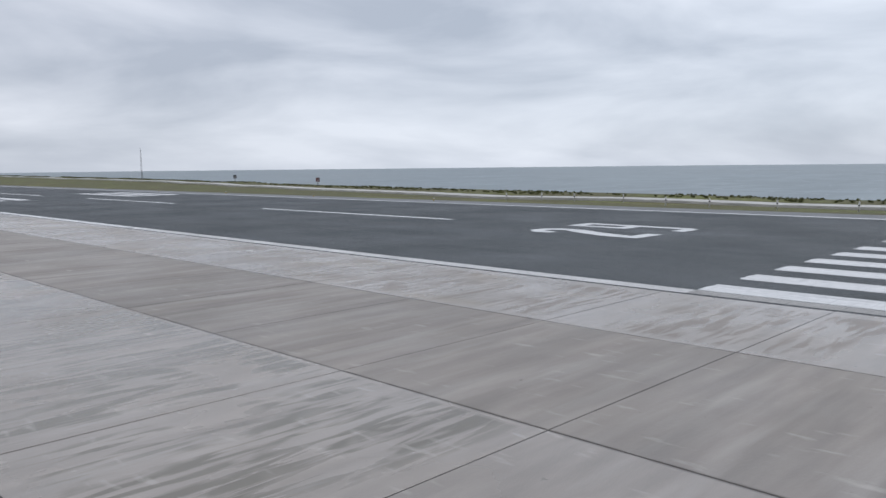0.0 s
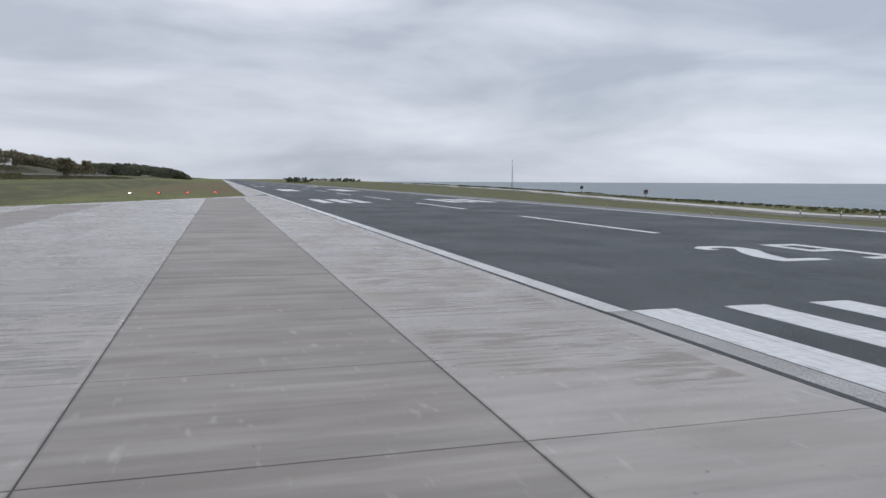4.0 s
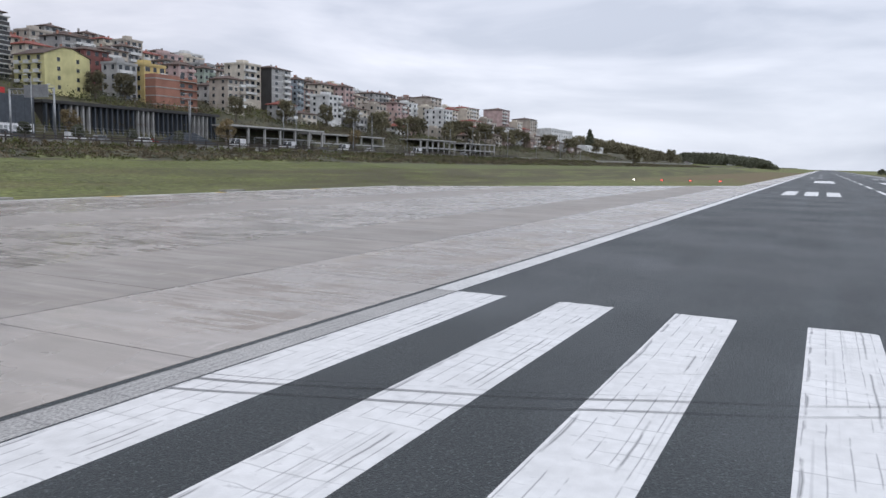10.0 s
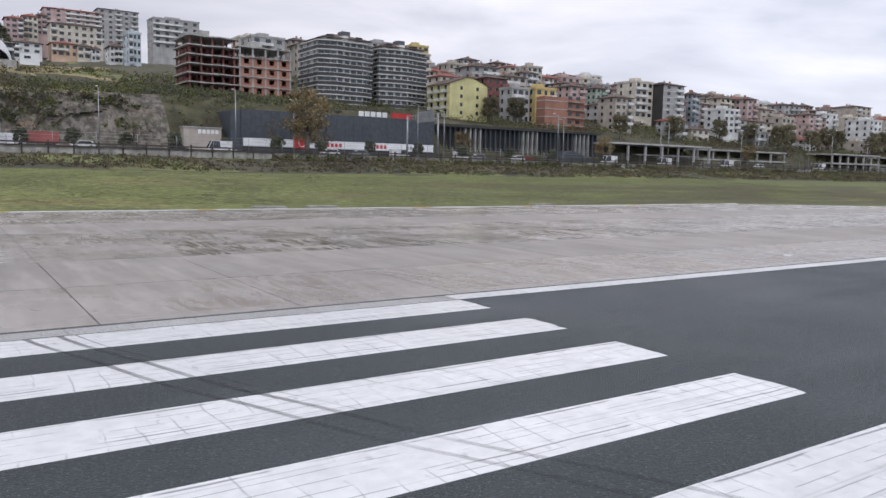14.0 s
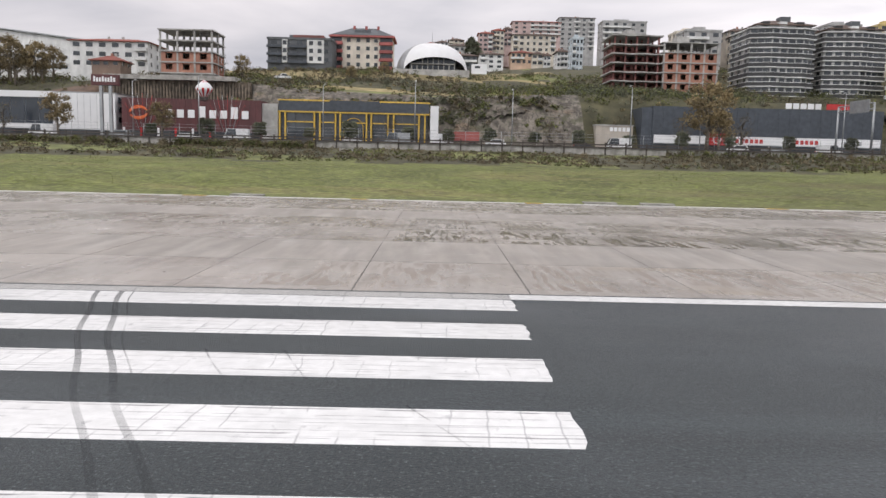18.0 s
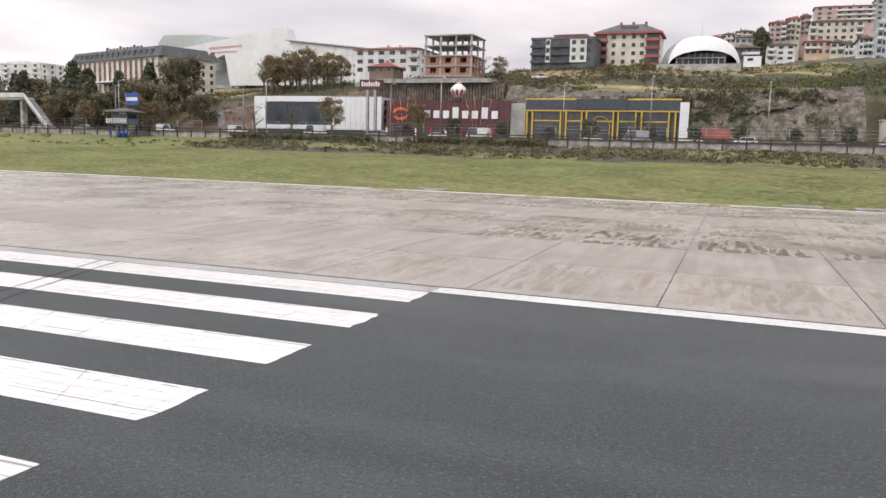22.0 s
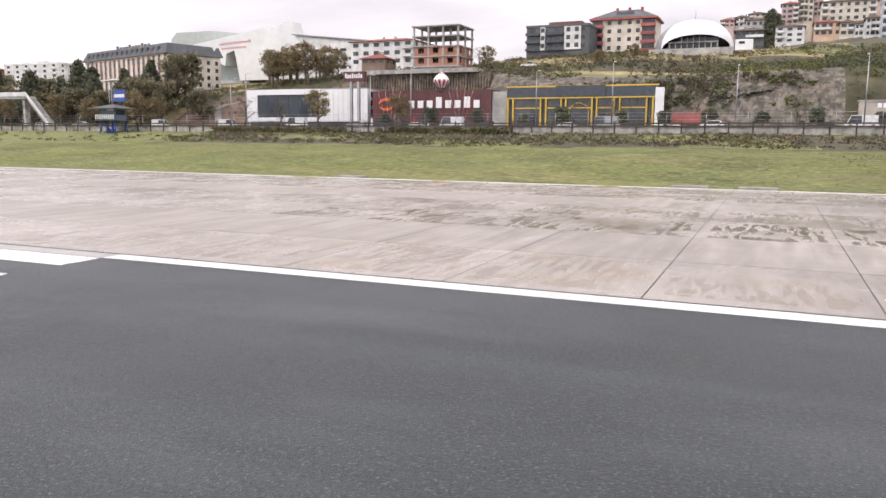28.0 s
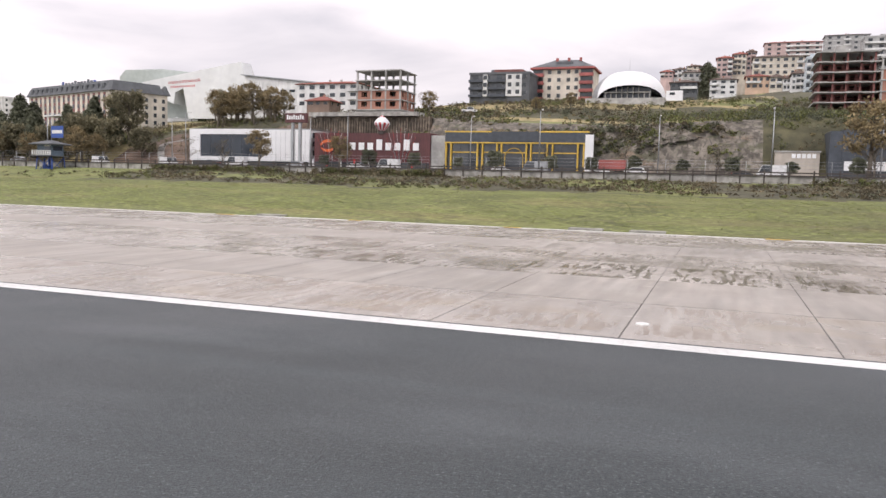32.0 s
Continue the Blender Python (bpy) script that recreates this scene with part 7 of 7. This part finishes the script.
set_on(pine, [(-200, 185, 1.1), (-175, 184, 0.9), (-212, 190, 1.15), (-232, 186, 0.9), (-168, 188, 0.75), (-246, 196, 1.0), (-262, 184, 1.1), (-205, 205, 1.0),
              (14, 442, 1.3), (16, 441, 1.6), (19, 443, 1.4), (840, 230, 1.5), (862, 236, 1.3), (-222, 178, 1.2), (-192, 178, 1.0), (-180, 192, 1.0), (-208, 179, 0.95),
              (-242, 180, 1.25), (-252, 182, 1.1), (-270, 186, 1.3), (-286, 180, 1.2), (-214, 198, 1.0)])
set_on(broad, [(-165, 180, 1.1), (-180, 180, 0.9), (-224, 180, 1.0), (-238, 179, 1.1), (-255, 179, 1.2),
               (-275, 180, 1.2), (-290, 184, 1.1), (-195, 200, 1.0), (-300, 192, 1.2),  (-320, 190, 1.2), (-345, 195, 1.2), (-330, 205, 1.1),
               (150, 198, 0.8), (163, 200, 0.9), (206, 190, 0.8), (248, 199, 0.9), (318, 196, 1.0), (330, 200, 1.1), (345, 196, 1.0), (400, 195, 1.0), (415, 200, 1.2),
               (440, 196, 1.1), (470, 200, 1.2), (500, 195, 1.2), (530, 202, 1.3), (560, 205, 1.2), (600, 200, 1.2), (630, 205, 1.3), (660, 200, 1.2), (690, 206, 1.2),
               (-172, 178, 1.15), (-186, 177.8, 1.0), (-200, 178, 1.1), (-215, 178, 1.0), (-232, 192, 1.2), (-165, 192, 1.3), (-176, 200, 1.2),
               (-180, 268, 1.1), (-265, 200, 1.2), (-285, 205, 1.2), (-310, 180, 1.1), (-325, 178, 1.2),
               (-340, 182, 1.2), (-360, 186, 1.2), 
               (282, 202, 0.9), (306, 203, 0.9), (365, 200, 1.1), (385, 206, 1.0), (430, 204, 1.1), (455, 208, 1.2), (485, 210, 1.1), (515, 208, 1.2), (512, 107, 1.3), (1075, 180, 1.7), (545, 112, 0.6), (600, 116, 0.7), (640, 118, 0.8), (690, 205, 1.0), (760, 200, 1.1), (800, 200, 1.0)])
set_on(autumn, [(-67.5, 160, 0.9), (51, 130, 1.38), (66.5, 166, 1.0), (176, 168, 0.9), (120, 172, 0.8),  (-162, 174, 1.0), (-152, 224, 1.25), (-145, 226, 1.35), (-138, 225, 1.4), (-131, 227, 1.25), (-125, 226, 1.1), (-149, 231, 1.3),
                (-60, 205, 0.7), (-30, 222, 0.5), (-20, 228, 0.5), (270, 178, 0.9), (-168, 172, 1.1), (-205, 174, 1.1), (-228, 174, 1.0), (-280, 174, 1.1),
                (-188, 172, 1.0), (-305, 172, 1.0), (-132, 232, 0.6)])
set_on(bare, [(-108, 166, 1.0), (-128, 225, 1.1), (-135, 222, 1.2), (-142, 226, 1.1), (-150, 224, 1.2), (-14, 165, 0.8), (26, 174, 0.9), (72, 166, 1.2),
              (58, 168, 1.0), (-68, 208, 0.8), (455, 186, 1.2), (520, 188, 1.2), (580, 186, 1.2), (-156, 230, 1.2), (-148, 234, 1.1), (-162, 236, 1.2), (-196, 284, 1.4), (-190, 286, 1.5), (-184, 283, 1.4), (-178, 286, 1.5), (-171, 284, 1.4), (-166, 280, 1.3), (-159, 268, 1.3), (-152, 262, 1.3), (-84, 240, 0.9),
              (-78, 246, 0.9), (-140, 240, 1.1), (-170, 250, 1.2), (-122, 252, 1.0), (-112, 250, 0.9), (-145, 252, 1.2), (5, 168, 0.9), (310, 186, 1.1), (440, 184, 1.1), (620, 190, 1.2), (660, 192, 1.2)])
set_on(clip_, [(x, 149, s) for x, s in ((-31, 0.85), (-22, 1.25), (-9, 0.95), (0, 0.9), (9, 0.95), (19, 0.9), (29, 0.95), (40, 0.9), (52, 1.0), (63, 0.9), (-54, 1.2), (76, 0.9),
                                        (90, 0.9), (104, 1.0), (-66, 0.8), (120, 0.9), (136, 0.9))])


def stuff(name, blobs, count, size, squash, material, seed, label, category="scrub"):
    tagged(new(name, leaf_mesh(name, blobs, count, size, squash, material, seed)), label, category, kind="stuff")


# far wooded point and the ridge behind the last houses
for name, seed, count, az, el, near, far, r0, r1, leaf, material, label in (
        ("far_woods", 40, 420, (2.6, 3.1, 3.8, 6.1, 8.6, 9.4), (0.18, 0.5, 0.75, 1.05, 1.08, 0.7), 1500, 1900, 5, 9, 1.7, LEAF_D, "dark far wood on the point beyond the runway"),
        # the ridge's paler leaf colour stands in for distance haze
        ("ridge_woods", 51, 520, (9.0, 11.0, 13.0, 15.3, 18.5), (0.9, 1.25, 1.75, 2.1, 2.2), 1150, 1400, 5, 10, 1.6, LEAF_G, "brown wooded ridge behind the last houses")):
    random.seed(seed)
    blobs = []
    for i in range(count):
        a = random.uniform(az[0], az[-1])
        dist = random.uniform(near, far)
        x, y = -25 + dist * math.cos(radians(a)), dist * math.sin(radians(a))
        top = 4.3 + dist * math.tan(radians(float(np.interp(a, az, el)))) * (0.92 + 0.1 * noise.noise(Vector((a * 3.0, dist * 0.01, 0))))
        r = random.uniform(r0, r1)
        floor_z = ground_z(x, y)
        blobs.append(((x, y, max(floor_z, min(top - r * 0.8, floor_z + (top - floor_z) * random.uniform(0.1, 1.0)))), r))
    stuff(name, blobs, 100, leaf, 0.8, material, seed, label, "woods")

random.seed(52)
blobs = [((random.uniform(850, 925), random.uniform(-86, -62), random.uniform(0.5, 5.0)), random.uniform(1.4, 2.8)) for i in range(34)]
blobs += [((random.uniform(1080, 1250), random.uniform(-190, -150), random.uniform(0.5, 4.0)), random.uniform(1.4, 2.6)) for i in range(40)]
stuff("far_trees", blobs, 70, 0.7, 0.8, LEAF_D, 52, "dark low trees beyond the runway's seaward side", "woods")

# scrub on the bank below the wall: brown brambles, then green tufts at its foot
for name, seed, count, ya, yb, cut, r0, r1, material, label in (
        ("bank_scrub", 41, 7000, 105, 124.6, -0.35, 0.4, 1.1, SHRUB, "brown bramble scrub on the bank below the road"),
        ("green_scrub", 42, 4200, 103, 124.5, -0.05, 0.35, 1.0, SHRUB_G, "green bramble tufts on the bank below the road"),
        ("dark_scrub", 39, 1500, 106, 124.5, 0.05, 0.4, 1.1, LEAF_D, "dark evergreen bramble patches on the bank")):
    random.seed(seed)
    blobs = []
    for i in range(count):
        x = -230 + 630 * random.random() if i % 4 else random.uniform(400, 900)
        y = random.uniform(ya, yb)
        if noise.noise(Vector((x * 0.05, y * 0.12, seed))) < cut or (x < -98 and i % 9) or (-136 < x < -114 and y > 116):
            continue
        r = random.uniform(r0, r1) * (1.25 if y > 120 and not -26 < x < 42 else 1.0)
        blobs.append(((x, y, ground_z(x, y) + 0.1 * r), r))
    for i in range(1300):
        x = random.uniform(-98, -26) if i % 3 == 0 else random.uniform(42, 480)
        y = random.uniform(124.2, 125.6)
        if name != "dark_scrub" and noise.noise(Vector((x * 0.06, 0, seed))) > -0.25 and x > -98:
            blobs.append(((x, y, random.uniform(5.5, 6.6)), random.uniform(0.5, 0.9)))
    stuff(name, blobs, 27, 0.2, 0.6, material, seed, label)

# shrubs over the hillside
for name, seed, count, material, label, cut in (
        ("hill_scrub", 43, 9000, SHRUB, "brown scrub bushes over the hillside", -0.1), ("hill_bushes", 44, 7000, SHRUB_G, "green bushes over the hillside", -0.1),
        ("dark_bushes", 45, 5000, LEAF_D, "dark evergreen bushes over the hillside", 0.05), ("dry_tufts", 50, 2200, STRAW, "straw-coloured dry grass over the hillside", 0.05)):
    random.seed(seed)
    blobs = []
    for i in range(count):
        x = random.uniform(-330, 420) if i % 4 else random.uniform(420, 800)
        y = random.uniform(180, 262)
        if noise.noise(Vector((x * 0.03, y * 0.05, seed))) < cut or (-62 < x < 44 and y < 188.5) or (-165 < x < -90 and y < 222 and i % 7):
            continue
        if name == "dry_tufts" and x > 60:
            continue
        r = random.uniform(0.6, 1.7) * (1.25 if name == "dark_bushes" else 1.0) * (0.55 if name == "dry_tufts" else 1.0) * (1.5 if x > 48 or x < -112 else 1.0) * (1.5 if x > 140 and y < 202 else 1.0)
        blobs.append(((x, y, ground_z(x, y) + r * 0.3), r))
    if name in ("hill_bushes", "dark_bushes"):
        for i in range(520):
            x, y = random.uniform(4, 92), random.uniform(180, 222)
            if noise.noise(Vector((x * 0.08, y * 0.1, seed))) > -0.2 and (x > 38 or y > 190) and not (x > 44 and y < 190):
                blobs.append(((x, y, ground_z(x, y) + 0.6), random.uniform(1.2, 2.4)))
    if name != "dry_tufts":
        for i in range(420):
            x = random.uniform(-60, 46)
            t = random.uniform(0.25, 1.0) ** 0.6
            bare_rock = 12 < x < 37 and t < 0.85
            if noise.noise(Vector((x * 0.12, t * 3, seed))) < (0.2 if bare_rock else -0.12):
                continue
            blobs.append(((x, 177.6 + 9.0 * t ** 1.25, 6.6 + (cliff_top(x) - 6.6) * t), random.uniform(0.4, 0.8 if bare_rock else 1.3)))
    stuff(name, blobs, 27, 0.33, 0.7, material, seed, label)

# short grass between the apron and the bank
rs = np.random.RandomState(46)
k = 85000
clump = rs.randint(0, 9000, k)
cx, cy = rs.uniform(-120, 150, 9000), rs.uniform(54.8, 104, 9000)
p = np.column_stack([cx[clump] + rs.normal(0, 1.5, k), np.clip(cy[clump] + rs.normal(0, 0.7, k), 54.5, 106), np.zeros(k)])
p[:, 2] = [ground_z(x, y) + 0.012 for x, y, z in p]
ang = rs.uniform(0, 2 * np.pi, k)
lie = rs.uniform(0, 1, k) < 0.88
a = np.column_stack([np.cos(ang), np.sin(ang), np.where(lie, rs.uniform(-0.07, 0.07, k), rs.uniform(0.1, 0.45, k))])
b = np.column_stack([-np.sin(ang), np.cos(ang), rs.uniform(-0.14, 0.14, k)])
s = rs.uniform(0.06, 0.2, (k, 1))
v = np.stack([p + s * a, p + 0.5 * s * b, p - s * a, p - 0.5 * s * b], axis=1).reshape(-1, 3)
me = bpy.data.meshes.new("short_grass")
me.from_pydata(v.tolist(), [], np.arange(4 * k).reshape(-1, 4).tolist())
me.materials.append(TUFT)
tagged(new("short_grass", me), "short rough grass between the apron and the bank", "grass", kind="stuff")

# low scrub along the shore
random.seed(48)
blobs = []
for i in range(3600):
    x = random.uniform(-60, 700)
    y = bank_y(x) + random.uniform(-3, 4.5)
    if noise.noise(Vector((x * 0.03, y * 0.1, 2))) < -0.1:
        continue
    blobs.append(((x, y, ground_z(x, y) + 0.05), random.uniform(0.12, 0.22) * (1 + x / 280)))
stuff("shore_scrub", blobs, 20, 0.15, 0.5, SHRUB_G, 48, "low green scrub along the top of the shore bank")

# earth path up the slope beside the showroom
bm = bmesh.new()
last = None
for k in range(25):
    t = k / 24
    x, y = -140 - 10.5 * math.sin(min(t, 0.75) / 0.75 * 1.7) + 9 * max(0, t - 0.45), 178.3 + 26 * t
    z = max(ground_z(x - 1, y), ground_z(x + 1, y)) + 0.12
    cur = [bm.verts.new((x - 1.4, y, z)), bm.verts.new((x + 1.4, y, z))]
    if last:
        bm.faces.new([last[0], last[1], cur[1], cur[0]])
    last = cur
bmesh.ops.solidify(bm, geom=bm.faces[:], thickness=0.5)
tagged(part("slope_path", bm, WALLC), "pale gravel path winding up the earth slope", "path", kind="structure")

# far buildings at the runway's end
random.seed(49)
for i in range(16):
    x = random.uniform(1200, 1900)
    y = random.uniform(-190, -90) if i < 8 else random.uniform(95, 240)
    w, d, h = random.uniform(9, 24), random.uniform(8, 14), random.uniform(2.5, 4.2)
    u = thing("far_building", "small pale building far off beyond the runway", "building", "far buildings", at=(x, y, ground_z(x, y) - 0.3 if y > 0 else -0.1))
    part("wall", boxed(-w / 2, w / 2, -d / 2, d / 2, 0, h), WHITE_RENDER if i % 3 else BEIGE_RENDER, u)
    bm = bmesh.new()
    hip_roof(bm, -w / 2, w / 2, -d / 2, d / 2, h + 0.2, 1.8)
    part("roof", bm, ROOF_B if i % 2 else STEEL, u)

# ---------------------------------------------------------------- concrete apron, slab by slab
def apron_x(y):
    """Where the apron ends towards the far end, for a line y metres from the runway edge."""
    return float(np.interp(y, [1, 8, 30, 53.5], [182, 172, 132, 90]))


bm = bmesh.new()
prism(bm, [(-150, 1.115), (192, 1.115), (176, 6.0), (132, 30), (90, 53.6), (-150, 53.6)], -0.3, -0.008)
apron = tagged(part("apron", bm, JOINT), "weathered pale concrete apron with dark joints", "apron", kind="structure")
bm = bmesh.new()
box(bm, 172, 3000, 1.12, 7.0, -0.3, -0.03)
tagged(part("far_shoulder", bm, CONCRETE), "pale concrete shoulder along the runway", "shoulder", kind="structure")
Y_LINES = LANES
SLAB = {}


def slab_mesh(w, d, tone):
    key = (round(w, 2), round(d, 2), tone)
    if key not in SLAB:
        bm = bmesh.new()
        box(bm, 0.018, w - 0.018, 0.02, d - 0.02, -0.05, 0.0)
        top = [e for e in bm.edges if all(v.co.z > -0.01 for v in e.verts)]
        bmesh.ops.bevel(bm, geom=top, offset=0.006, segments=1, affect="EDGES")
        SLAB[key] = mesh_of("slab", bm, CONCRETE_G if tone else CONCRETE)
    return SLAB[key]


random.seed(60)
far_v, far_f = [], []
for j in range(len(Y_LINES) - 1):
    y0, y1 = Y_LINES[j], Y_LINES[j + 1]
    i = -25
    while True:
        x0 = SLAB_X + SLAB_STEP * i
        if x0 + SLAB_STEP > apron_x(y1):
            break
        z = random.uniform(-0.004, 0.004)
        if -42 < x0 < 150:
            share("slab", slab_mesh(SLAB_STEP, y1 - y0, j in (1, 4)), apron, (x0, y0, z))
        else:
            b = len(far_v)
            far_v += [(x0 + 0.014, y0 + 0.014, 0), (x0 + SLAB_STEP - 0.014, y0 + 0.014, 0), (x0 + SLAB_STEP - 0.014, y1 - 0.014, 0), (x0 + 0.014, y1 - 0.014, 0)]
            far_v += [(x, y, -0.05) for x, y, _ in far_v[b:b + 4]]
            far_f += [(b, b + 1, b + 2, b + 3)] + [(b + k, b + 4 + k, b + 4 + (k + 1) % 4, b + (k + 1) % 4) for k in range(4)]
        i += 1
    # tapered end piece
    b = len(far_v)
    xe = x0
    far_v += [(xe + 0.014, y0 + 0.014, 0), (apron_x(y0), y0 + 0.014, 0), (apron_x(y1), y1 - 0.014, 0), (xe + 0.014, y1 - 0.014, 0)]
    far_f.append((b, b + 1, b + 2, b + 3))
me = bpy.data.meshes.new("outer_slabs")
me.from_pydata(far_v, [], far_f)
me.materials.append(CONCRETE)
o = tagged(new("outer_slabs", me), kind="stuff")
o.parent = apron
bm = bmesh.new()
box(bm, -150, 90, 53.55, 54.3, -0.2, 0.03, 0, 0.02)
kerb = tagged(part("apron_kerb", bm, SHORE_PATH), "low pale kerb between apron and grass", "kerb", kind="structure")
bm = bmesh.new()
tube(bm, (24.9, 3.75, -0.02), (24.9, 3.75, 0.04), 0.24, 0.2, 20)
tagged(part("inset_cover", bm, WHITEF), "small round pale cover set in the concrete", "cover")

for x, wd in ((-28, 2.4), (-11, 1.6), (6.5, 1.8), (31, 2.2), (47, 1.4), (66, 2.0)):
    part("yellow_dash", boxed(x, x + wd, 53.4, 54.32, 0.032, 0.04), YELLOW, kerb, "faded yellow paint on the kerb")
for x in (-22, 14.5, 20.5, 52):
    bm = bmesh.new()
    box(bm, x - 1.7, x + 1.7, 55.2, 56.6, -0.4, ground_z(x, 56) + 0.16, 0, 0.05)
    tagged(part("drain_cover", bm, WALLC), "pale concrete drain cover in the grass edge", "cover", "drain covers")
